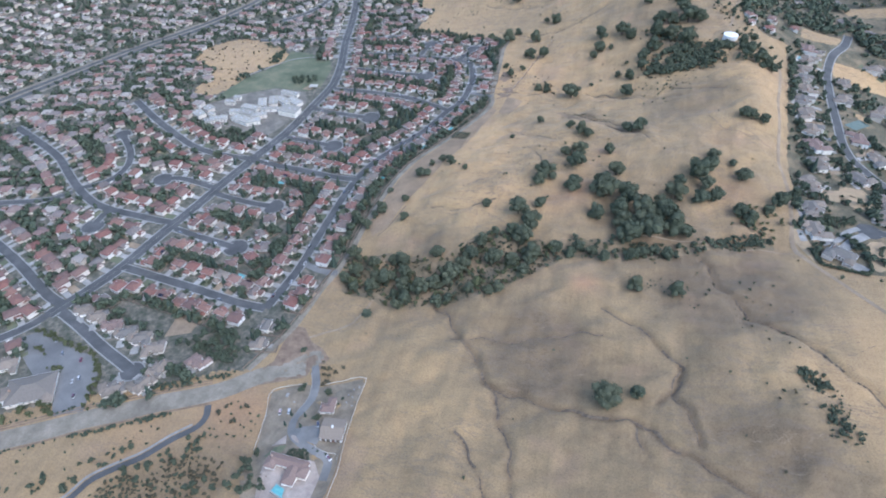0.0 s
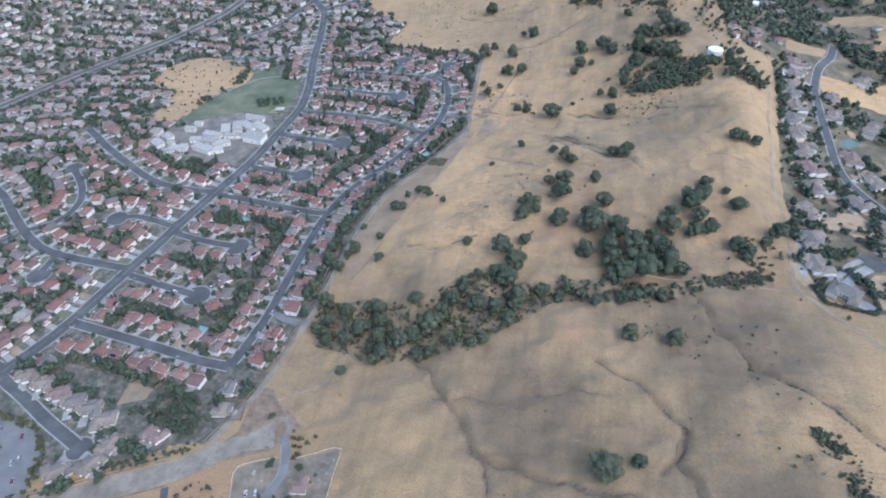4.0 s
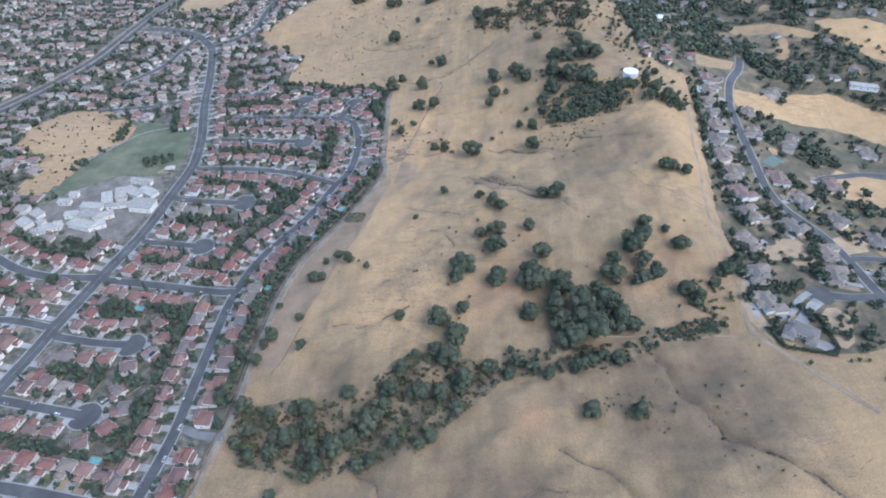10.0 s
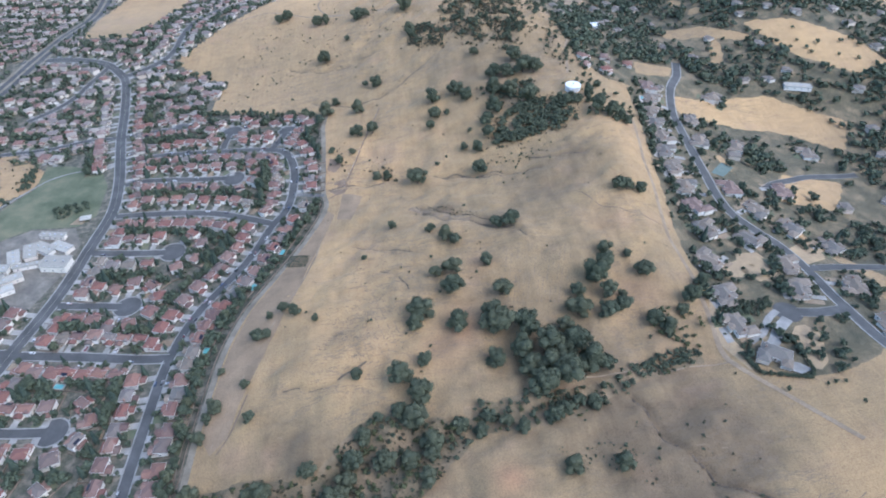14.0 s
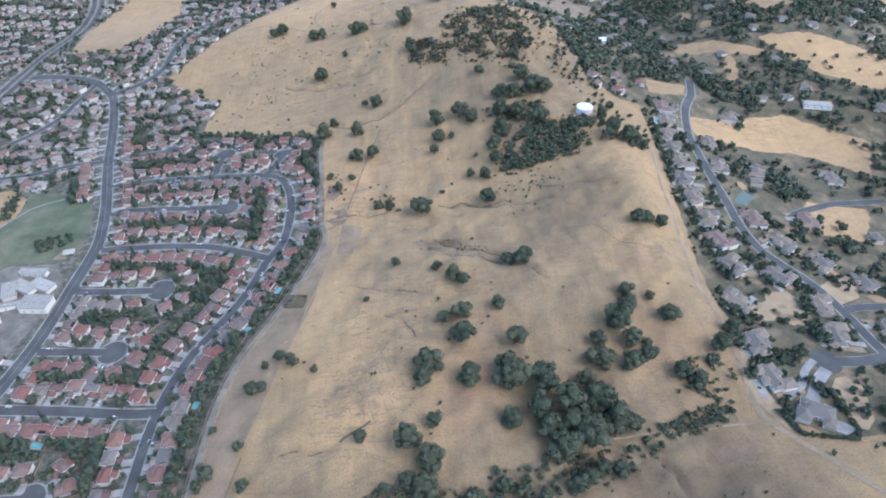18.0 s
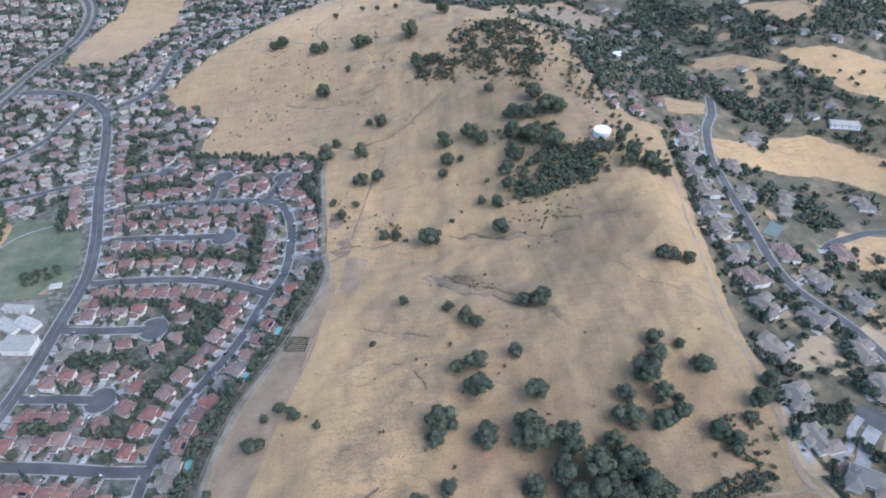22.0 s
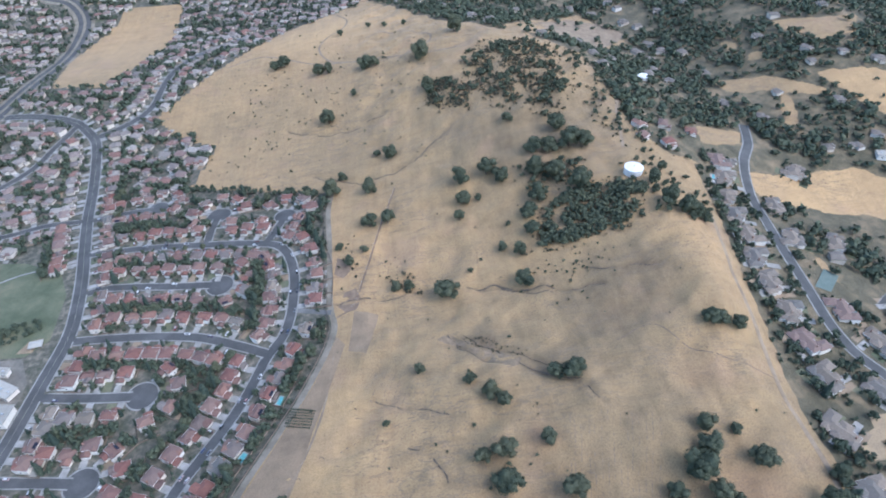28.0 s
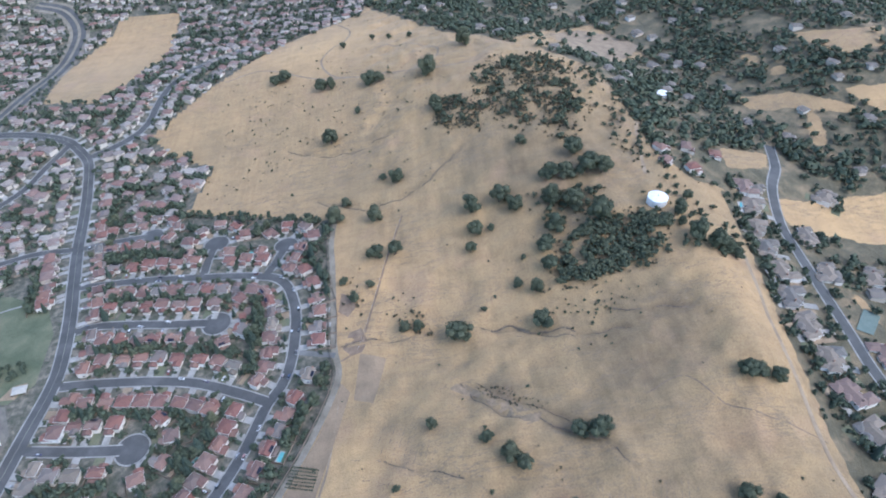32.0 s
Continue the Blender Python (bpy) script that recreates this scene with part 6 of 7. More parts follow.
build_school()
seat(flat_building("long pale low building among trees", "building", 32, 11, 4, ROOF_WHITE), Matrix.Translation((474, 873, float(height(474, 873)) + 0.4)) @ Matrix.Rotation(-0.25, 4, "Z"))
TAKEN.append((474, 873, 16))
for x, y, w, d, h, turn in ((-377, 198, 34, 24, 5, 30), (-416, 215, 16, 12, 4, 30)):
    b = big_house("office", [(-w / 2, -d / 2, w / 2, d / 2), (-w / 2 - 4, -d / 4, -w / 2 + 6, d / 4), (w / 4, -d / 2 - 5, w / 2, 0)], ROOF_GREY, "broad building with grey-brown hipped roof by the parking lot")
    seat(b, Matrix.Translation((x, y, float(height(x, y)) + 0.5)) @ Matrix.Rotation(radians(turn), 4, "Z"))
    TAKEN.append((x, y, w / 2))


def water_tank(x, y, r, h):
    tank = tagged(new("water_tank"), "round white steel water tank on the ridge", "water tank", "white water tanks")
    bm = bmesh.new()
    bmesh.ops.create_cone(bm, cap_ends=True, segments=48, radius1=r, radius2=r, depth=h + 2, matrix=Matrix.Translation((0, 0, h / 2 - 1)))
    part("shell", bm, TANK_WHITE, tank)
    bm = bmesh.new()
    bmesh.ops.create_cone(bm, cap_ends=True, segments=48, radius1=r + 0.2, radius2=r * 0.12, depth=r * 0.14, matrix=Matrix.Translation((0, 0, h + r * 0.07)))
    lid = part("roof", bm, TANK_WHITE, tank)
    bm = bmesh.new()
    bmesh.ops.create_cone(bm, cap_ends=True, segments=16, radius1=0.7, radius2=0.5, depth=0.9, matrix=Matrix.Translation((0, 0, h + r * 0.14 + 0.3)))
    part("vent", bm, STEEL, lid)
    bm = bmesh.new()
    for s in (-0.25, 0.25):
        box(bm, r + 0.2, s - 0.04, 0, r + 0.28, s + 0.04, h + 1)
    for k in range(int(h / 0.5)):
        box(bm, r + 0.21, -0.22, 0.4 + k * 0.5, r + 0.26, 0.22, 0.45 + k * 0.5)
    part("ladder", bm, STEEL, tank)
    seat(tank, Matrix.Translation(at(x, y, 0.1)) @ Matrix.Rotation(0.8, 4, "Z"))
    TAKEN.append((x, y, r + 2))


water_tank(165, 818, 8.6, 7.0)
water_tank(252, 1036, 7.0, 4.5)

# ---- vehicles ----


def car(van):
    c = tagged(new("van" if van else "car"), "tall pale van parked at the kerb" if van else "parked car with dark windows", "van" if van else "car", "parked vehicles")
    bm = bmesh.new()
    box(bm, -0.95, -2.35, 0.35, 0.95, 2.35, 0.95, bevel=0.16)
    part("body", bm, CAR_PAINT, c)
    bm = bmesh.new()
    made = box(bm, -0.82, -1.5 if not van else -2.2, 0.9, 0.82, 1.9 if not van else 1.6, 1.45 if not van else 2.1)
    for v in made["verts"]:
        if v.co.z > 1.2:
            v.co.x *= 0.82
            v.co.y = v.co.y * 0.72
    part("cabin_glass", bm, GLASS, c)
    bm = bmesh.new()
    box(bm, -0.70, -1.02 if not van else -1.6, 1.43 if not van else 2.08, 0.70, 1.32 if not van else 1.15, 1.52 if not van else 2.2, bevel=0.03)
    part("car_roof", bm, CAR_PAINT, c)
    bm = bmesh.new()
    bmesh.ops.create_cone(bm, cap_ends=True, segments=14, radius1=0.34, radius2=0.34, depth=0.24, matrix=Matrix.Rotation(math.pi / 2, 4, "Y"))
    first = part("wheel", bm, RUBBER, c)
    first.location = (-0.85, -1.45, 0.34)
    for x, y in ((0.85, -1.45), (-0.85, 1.45), (0.85, 1.45)):
        mesh_part("wheel", first.data, c, pose(x, y, 0.34))
    return c


def park_cars():
    rnd = random.Random(21)
    spots = []
    for name, wide, pts, bulb in [ROADS[1]] * 5 + ROADS[1:13]:
        line, n = LINES[name], normals(LINES[name])
        for i in range(4, len(line) - 4, 5):
            if rnd.random() < 0.30:
                side = rnd.choice((-1, 1))
                o = side * (wide / 2 - 1.2)
                x, y = line[i][0] + n[i][0] * o, line[i][1] + n[i][1] * o
                if not near_road(x, y, name, 1.5):
                    spots.append((x, y, math.atan2(n[i][1], n[i][0]), 0.30))
    for x, y, turn, near in HOUSES:
        if near and y < 900 and x < 0 and rnd.random() < 0.16:
            q = Matrix.Rotation(turn, 2) @ Vector((rnd.choice((-2.8, -2.4)), -10.5))
            spots.append((x + q.x, y + q.y, turn, 0.40))
    for x, y, t in ((-178, 219, 0.3), (-172, 221, 0.2), (-128, 190, 1.0), (-146, 214, 0.4), (-380, 235, 0.5), (-352, 212, 0.5), (-349, 216, 0.5), (-395, 246, 0.5), (-360, 232, 0.5), (-341, 200, 0.5)):
        spots.append((x, y, t, 0.5))
    for k, (x, y, turn, up) in enumerate(spots[:150]):
        van = k % 9 == 4
        put(("car", van), lambda: car(van), Matrix.Translation(at(x, y, up)) @ Matrix.Rotation(turn, 4, "Z"))


park_cars()


def garden_pools():
    rnd = random.Random(8)
    k = 0
    for x, y, turn, near in list(HOUSES):
        if near and rnd.random() < (0.055 if x < 0 else 0.18) and k < 24:
            q = Matrix.Rotation(turn, 2) @ Vector((rnd.uniform(-3, 3), 11.5))
            if not near_road(x + q.x, y + q.y, "", 4) and inside(x + q.x, y + q.y, SUBURB if x < 0 else ESTATE):
                m = Matrix.Translation(at(x + q.x, y + q.y, 0.25)) @ Matrix.Rotation(turn, 4, "Z")
                copy_thing(MASTERS["pool"], m) if "pool" in MASTERS else MASTERS.update(pool=swimming_pool(x + q.x, y + q.y, 7.5, 4, turn, "small turquoise pool in a back garden"))
                TAKEN.append((x + q.x, y + q.y, 4))
                k += 1


garden_pools()

# ---- trees ----


def lobes_of(rnd, n, flat):
    """Rounded masses of leaf that make up a crown of radius 1 about its middle."""
    out = [(Vector((0, 0, 0.1)), 0.62)]
    for k in range(n):
        a = k * 2.4 + rnd.uniform(-0.4, 0.4)
        r = rnd.uniform(0.30, 0.74) if k % 3 else rnd.uniform(0.05, 0.40)
        out.append((Vector((r * math.cos(a), r * math.sin(a), (rnd.uniform(-0.32, 0.46) if k % 3 else rnd.uniform(0.35, 0.62)) * flat)), rnd.uniform(0.22, 0.42)))
    return out


def crown_lists(seed, n=9, leaves=420, size=0.13, flat=1.0, fine=2, lift=0.95):
    """Corners and faces of a crown: dark uneven masses under a coat of leaf clumps."""
    rnd = random.Random(seed)
    lobes = lobes_of(rnd, n, flat)
    verts, faces = [], []
    for c, r in lobes:
        bm = bmesh.new()
        bmesh.ops.create_icosphere(bm, subdivisions=fine, radius=1.0)
        base = len(verts)
        for v in bm.verts:
            k = r * (0.80 + 0.32 * noise.noise(v.co * 2.1 + c * 7 + Vector((seed, 0, 0))))
            q = c + Vector((v.co.x * k, v.co.y * k, v.co.z * k * 0.85 * flat))
            verts.append((q.x, q.y, q.z + lift))
        bm.verts.index_update()
        faces += [tuple(base + v.index for v in f.verts) for f in bm.faces]
        bm.free()
    for _ in range(leaves):
        c, r = lobes[rnd.randrange(len(lobes))]
        d = Vector((rnd.gauss(0, 1), rnd.gauss(0, 1), rnd.gauss(0.25, 0.9))).normalized()
        q = c + Vector((d.x, d.y, d.z * 0.85 * flat)) * r * rnd.uniform(0.86, 1.14)
        q.z += lift
        t = (d + 0.7 * Vector((rnd.uniform(-1, 1), rnd.uniform(-1, 1), rnd.uniform(-1, 1)))).normalized()
        u = t.orthogonal().normalized()
        u = Matrix.Rotation(rnd.uniform(0, 6.28), 3, t) @ u
        w = t.cross(u)
        s = size * rnd.uniform(0.6, 1.3)
        b = len(verts)
        for a, e in ((1, 0), (0.2, 0.8), (-0.9, 0.3), (-0.3, -0.9)):
            k = q + u * a * s + w * e * s + t * rnd.uniform(-0.25, 0.25) * s
            verts.append(tuple(k))
        faces.append((b, b + 1, b + 2, b + 3))
    return verts, faces


def trunk_mesh(seed, tall=0.75, wide=0.075, limbs=4):
    """A tapered trunk that forks into limbs."""
    rnd = random.Random(seed + 50)
    bm = bmesh.new()

    def limb(a, b, r0, r1):
        d = Vector(b) - Vector(a)
        m = Matrix.Translation((Vector(a) + Vector(b)) / 2) @ d.to_track_quat("Z", "Y").to_matrix().to_4x4()
        bmesh.ops.create_cone(bm, cap_ends=True, segments=7, radius1=r0, radius2=r1, depth=d.length * 1.04, matrix=m)

    fork = Vector((rnd.uniform(-0.05, 0.05), rnd.uniform(-0.05, 0.05), tall * 0.5))
    limb((0, 0, -0.12), fork, wide * 1.25, wide * 0.8)
    for k in range(limbs):
        a = k * 6.283 / limbs + rnd.uniform(-0.4, 0.4)
        limb(fork, fork + Vector((0.34 * math.cos(a), 0.34 * math.sin(a), tall * rnd.uniform(0.5, 0.8))), wide * 0.6, wide * 0.28)
    mesh = bpy.data.meshes.new("trunk")
    bm.to_mesh(mesh)
    bm.free()
    mesh.materials.append(BARK)
    return mesh


def tree_maker(name, seed, material, label, category, group, **kw):
    def make():
        tree = tagged(new(name), label, category, group)
        verts, faces = crown_lists(seed, **kw)
        mesh_part("trunk", trunk_mesh(seed), tree)
        mesh_part("crown", from_lists("crown", verts, faces, [material]), tree)
        return tree

    return make


def conifer_lists(seed, leaves=260, fine=14):
    """A tall narrow crown of drooping sprays."""
    rnd = random.Random(seed)
    verts, faces = [], []
    rings = 9
    for k in range(rings):
        z, r = 0.25 + 2.6 * k / (rings - 1), 0.50 * (1 - k / rings) ** 0.8
        for i in range(fine):
            a = 6.283 * i / fine
            q = r * (0.75 + 0.4 * rnd.random())
            verts.append((q * math.cos(a), q * math.sin(a), z + rnd.uniform(-0.08, 0.08)))
    for k in range(rings - 1):
        for i in range(fine):
            j = (i + 1) % fine
            faces.append((k * fine + i, k * fine + j, (k + 1) * fine + j, (k + 1) * fine + i))
    for _ in range(leaves):
        k = rnd.random()
        z, r, a = 0.2 + 2.6 * k, 0.56 * (1 - k) ** 0.8 + 0.03, rnd.uniform(0, 6.283)
        c = Vector((r * math.cos(a), r * math.sin(a), z))
        out, s = Vector((math.cos(a), math.sin(a), -0.4)), rnd.uniform(0.07, 0.16)
        side = Vector((-math.sin(a), math.cos(a), rnd.uniform(-0.3, 0.3)))
        b = len(verts)
        for p in (c - out * s * 0.4, c + side * s * 0.6, c + out * s, c - side * s * 0.6):
            verts.append(tuple(p))
        faces.append((b, b + 1, b + 2, b + 3))
    return verts, faces


def conifer_maker(seed):
    def make():
        tree = tagged(new("conifer"), "tall dark green conifer in a garden", "tree", "conifers among the houses")
        verts, faces = conifer_lists(seed)
        mesh_part("trunk", trunk_mesh(seed, 0.9, 0.05, 0), tree)
        mesh_part("crown", from_lists("crown", verts, faces, [PINE_LEAF]), tree)
        return tree

    return make


def plant(key, make, x, y, r, rnd, tall=1.0, sink=0.0):
    m = Matrix.LocRotScale((x, y, float(height(x, y)) - sink), Euler((0, 0, rnd.uniform(0, 6.283))), (r, r * rnd.uniform(0.88, 1.1), r * tall))
    ob = put(key, make, m)
    return ob


def oak(k):
    return tree_maker("oak_tree", 100 + k, OAK_LEAF, "dark green spreading oak on dry grass", "tree", "oaks on the hills", n=15 + 2 * (k % 4), leaves=2100, size=0.056, flat=0.85 + 0.06 * (k % 4), lift=0.70)


def plant_oaks(spots, sink=0.0):
    rnd = random.Random(len(spots) * 7 + 1)
    for x, y, r in spots:
        k = rnd.randrange(8)
        plant(("oak", k), oak(k), x, y, r * 1.20, rnd, rnd.uniform(1.05, 1.32), 0.12 * r)


# single oaks on the western slope
plant_oaks([(-139, 553, 4.2), (-128, 543, 5.3), (-110, 531, 2.8), (-150, 547, 3.3), (-45, 643, 4.0), (-10, 625, 4.3), (2, 609, 6.3), (10, 601, 5.4), (-71, 598, 2.5), (51, 620, 6.1), (62, 617, 6.9), (33, 567, 5.2), (-10, 560, 5.9), (4, 561, 7.5), (3, 540, 8.4), (42, 532, 8.4), (-26, 515, 9.2), (-30, 505, 6.6), (2, 502, 8.0), (30, 504, 10.3), (53, 496, 7.4)])
# the eastern group
plant_oaks([(131, 561, 5.8), (150, 557, 3.8), (127, 545, 8.1), (117, 532, 8.7), (100, 522, 6.3), (97, 504, 9.2), (123, 518, 6.3), (118, 499, 7.0), (131, 504, 6.3), (135, 516, 4.0), (158, 536, 7.4), (167, 642, 6.5), (174, 639, 5.6), (186, 636, 5.2), (152, 490, 6.4), (161, 482, 6.8), (177, 497, 4.7), (203, 525, 5.9), (187, 508, 7.2)])
# the northern slope and the saddle
plant_oaks([(-83, 834, 7.6), (-65, 833, 7.5), (-83, 888, 7.5), (-113, 923, 5.2), (-124, 900, 8.9), (-17, 727, 10.1), (-60, 744, 4.7), (-49, 744, 4.7), (-102, 784, 4.4), (-112, 808, 4.0), (-88, 798, 3.9), (47, 726, 6.6), (52, 721, 4.5), (6, 749, 2.6), (9, 863, 8.9), (10, 839, 7.5), (3, 815, 5.6), (36, 867, 9.5), (48, 851, 7.0), (24, 836, 3.5), (37, 768, 4.8), (50, 757, 5.8)])
plant_oaks([(84, 877, 8.4), (98, 874, 8.4), (118, 874, 10.8), (131, 869, 8.4), (79, 846, 8.7), (96, 835, 8.6), (113, 812, 10.1), (76, 815, 9.0), (65, 798, 7.7), (64, 776, 7.5), (46, 794, 2.7), (178, 800, 5.7), (179, 766, 8.2), (192, 757, 7.6), (201, 753, 6.5), (208, 749, 4.9), (193, 821, 4.7), (175, 786, 3.9)])
plant_oaks([(-132, 1036, 9.6), (-86, 1127, 8.8), (-74, 1124, 6.4), (-59, 940, 6.6), (-74, 949, 4.0), (-15, 1104, 10.7), (-213, 1189, 6.5), (-200, 1192, 8.5), (-149, 1148, 8.0), (-136, 1146, 6.0), (33, 1156, 9.5), (-101, 1076, 4.0), (-123, 1253, 4.5), (-82, 1260, 4.0), (-59, 1253, 3.6), (-31, 1239, 3.6), (-12, 1034, 7.0), (-9, 1028, 5.7), (66, 931, 5.1), (112, 903, 8.7)])
# along the creek
plant_oaks([(-160, 477, 3.6), (-75, 466, 4.6), (-25, 470, 5.4), (-179, 460, 5.4), (-185, 454, 4.1), (-188, 438, 5.4), (-152, 446, 3.9), (-182, 496, 2.9), (-106, 398, 5.6), (-136, 390, 7.3), (-157, 525, 5.8), (-150, 526, 4.3), (-43, 456, 8.0), (-30, 441, 8.7), (-35, 425, 8.6), (-23, 406, 9.2), (-4, 417, 5.9), (-69, 417, 6.0), (-55, 397, 7.5)])
plant_oaks([(32, 495, 11.3), (53, 489, 9.4), (47, 471, 8.2), (27, 465, 7.7), (69, 470, 11.0), (86, 473, 11.1), (95, 457, 10.0), (75, 446, 11.6), (57, 440, 10.5), (106, 455, 6.4), (51, 457, 8.1), (89, 424, 5.3), (79, 427, 5.3), (68, 421, 6.0), (60, 417, 5.6), (27, 417, 5.1), (15, 422, 5.1), (9, 412, 5.1), (37, 410, 4.7), (83, 490, 7.0), (66, 455, 8.0)])
# the southern hill
ONE = random.Random(9)
plant(("oak", 3), oak(3), -150, 328, 5.6, ONE, 0.5, 0.8)
plant("round_oak", tree_maker("oak_tree", 177, OAK_LEAF, "large round dark oak alone on dry grass", "tree", "oaks on the hills", n=26, leaves=3200, size=0.05, flat=0.9, lift=0.75), 46, 264, 10.2, ONE, 1.0, 0.9)
plant_oaks([(66, 272, 4.8), (63, 378, 6.1), (94, 376, 6.2)])


def inside_spots(ring, count, gap, rnd, clear=True):
    """Random places inside an outline, at least a gap apart."""
    out, squares = [], {}
    x0, x1 = min(p[0] for p in ring), max(p[0] for p in ring)
    y0, y1 = min(p[1] for p in ring), max(p[1] for p in ring)
    for _ in range(count * 12):
        if len(out) >= count:
            break
        x, y = rnd.uniform(x0, x1), rnd.uniform(y0, y1)
        i, j = int(x // gap), int(y // gap)
        if not inside(x, y, ring) or clear and not is_free(x, y, 0):
            continue
        if any((x - a) ** 2 + (y - b) ** 2 < gap * gap for u in (-1, 0, 1) for v in (-1, 0, 1) for a, b in squares.get((i + u, j + v), ())):
            continue
        out.append((x, y))
        squares.setdefault((i, j), []).append((x, y))
    return out


def small_lists(seed, leaves, n, size, flat=0.9):
    v, f = crown_lists(seed, n=n, leaves=leaves, size=size, flat=flat, fine=1, lift=0.8)
    return np.array(v), f, [0] * len(f)


SHRUBS = [small_lists(300 + k, 46, 4, 0.26, 0.8) for k in range(5)]
CROWNS = [small_lists(320 + k, 130, 7, 0.16, 0.95) for k in range(7)]
TINY_CROWNS = [small_lists(380 + k, 9, 2, 0.42, 0.9) for k in range(6)]
PLAIN_CROWNS = [small_lists(360 + k, 60, 6, 0.21, 0.9) for k in range(6)]
SPIRES = []
for k in range(3):
    v, f = conifer_lists(340 + k, 60, 8)
    SPIRES.append((np.array(v), f, [0] * len(f)))


def scatter(heap, kinds, spots, low, high, rnd, index=0, tall=1.0):
    for x, y in spots:
        r = rnd.uniform(low, high)
        v, f, i = kinds[rnd.randrange(len(kinds))]
        m = Matrix.LocRotScale((x, y, float(height(x, y)) - 0.15 * r), Euler((0, 0, rnd.uniform(0, 6.283))), (r, r * rnd.uniform(0.8, 1.2), r * tall * rnd.uniform(0.85, 1.15)))
        heap.add(v, f, [index] * len(f), m)


CHAPARRAL = [
    [(64, 757), (101, 750), (148, 760), (166, 792), (145, 812), (114, 812), (85, 800)],
    [(43, 1066), (78, 1086), (116, 1076), (137, 1052), (130, 998), (141, 968), (111, 936), (90, 946), (60, 970), (40, 994), (38, 1027)],
    [(68, 862), (122, 850), (126, 815), (65, 827)],
    [(-15, 1035), (8, 1044), (35, 1007), (31, 975), (-9, 993)],
]


def hill_growth():
    rnd = random.Random(31)
    for x, y in inside_spots(CREEK, 24, 9.0, rnd):
        k = rnd.randrange(6)
        if rnd.random() < 0.12:
            plant(("creek_tree", k % 2), tree_maker("creekside_tree", 200 + k % 2, WILLOW_LEAF, "yellow-green leafy tree beside the dry creek", "tree", "trees along the creek", n=8, leaves=420, size=0.13), x, y, rnd.uniform(3, 5), rnd, 1.1)
        else:
            plant(("oak", k), oak(k), x, y, rnd.uniform(4.2, 9.0), rnd, rnd.uniform(0.95, 1.45), 0.8)
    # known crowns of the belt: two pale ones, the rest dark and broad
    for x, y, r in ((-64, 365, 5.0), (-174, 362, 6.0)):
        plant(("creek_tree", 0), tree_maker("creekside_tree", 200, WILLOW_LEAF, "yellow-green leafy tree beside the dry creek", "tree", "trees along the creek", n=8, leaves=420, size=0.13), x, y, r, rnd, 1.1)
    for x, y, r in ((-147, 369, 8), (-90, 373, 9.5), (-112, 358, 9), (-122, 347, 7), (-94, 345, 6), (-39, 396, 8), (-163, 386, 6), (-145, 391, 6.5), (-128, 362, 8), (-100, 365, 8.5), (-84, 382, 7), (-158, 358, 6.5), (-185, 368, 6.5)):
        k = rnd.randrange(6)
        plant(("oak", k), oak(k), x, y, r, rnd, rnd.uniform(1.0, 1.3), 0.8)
    creek, chap, dots = Heap(), Heap(), Heap()
    scatter(creek, SHRUBS, inside_spots(CREEK, 170, 3.4, rnd, False), 1.2, 3.0, rnd, 0)
    scatter(creek, SHRUBS, inside_spots(CREEK, 130, 4, rnd, False), 1.4, 3.4, rnd, 1)
    scatter(creek, PLAIN_CROWNS, inside_spots(BELT, 60, 5.0, rnd, False), 1.6, 4.0, rnd, 0)
    scatter(creek, SHRUBS, inside_spots(BELT, 40, 5, rnd, False), 1.0, 2.6, rnd, 1)
    scatter(creek, PLAIN_CROWNS, inside_spots([(153, 499), (184, 507), (192, 484), (177, 460), (149, 471)], 20, 6, rnd, False), 1.6, 3.6, rnd, 1)
    scatter(creek, PLAIN_CROWNS, inside_spots([(121, 451), (142, 458), (168, 464), (178, 460), (166, 452), (140, 450)], 46, 2.2, rnd, False), 1.6, 3.4, rnd, 0)
    scatter(creek, SHRUBS, [(222, 419), (250, 420), (256, 421), (262, 420), (264, 402), (214, 456), (113, 434), (159, 474), (163, 476), (172, 474), (168, 470)], 1.8, 3.2, rnd, 0)
    scatter(creek, SHRUBS, inside_spots([(169, 308), (186, 308), (191, 272), (199, 253), (186, 247), (175, 287)], 26, 3, rnd, False), 1.0, 2.4, rnd, 0)
    scatter(creek, SHRUBS, inside_spots(CREEK, 420, 2.6, rnd, False), 0.7, 2.0, rnd, 2)
    creek.build("creek_bushes", [OAK_LEAF, WILLOW_LEAF, SCRUB_LEAF], "dense green and yellowish bushes along the dry creek", "bushes")
    for ring, count, low, high in zip(CHAPARRAL, (250, 480, 44, 110), (2.8, 2.4, 2.4, 2.2), (5.6, 5.6, 5.4, 5.0)):
        cx, cy = sum(p[0] for p in ring) / len(ring), sum(p[1] for p in ring) / len(ring)
        wide = [(cx + (x - cx) * 1.22, cy + (y - cy) * 1.22) for x, y in ring]
        spots = [q for q in inside_spots(ring, count, 3.0, rnd, False) if noise.noise(Vector((q[0] / 16, q[1] / 16, 2))) > (-0.16 if count == 250 else -0.18)]
        spots += [q for q in inside_spots(wide, count // 2, 4.0, rnd, False) if noise.noise(Vector((q[0] / 13, q[1] / 13, 5))) > 0.05]
        if count in (480, 110):
            # thin grey-brown brush with darker heads among it
            scatter(chap, SHRUBS, spots, 1.2, 3.2, rnd, 1)
            spots = spots[::3]
        scatter(chap, PLAIN_CROWNS, spots, low * 0.8, high, rnd, 0)
        scatter(chap, SHRUBS, inside_spots(wide, count // 2, 3.0, rnd, False), 0.9, 2.0, rnd, 1)
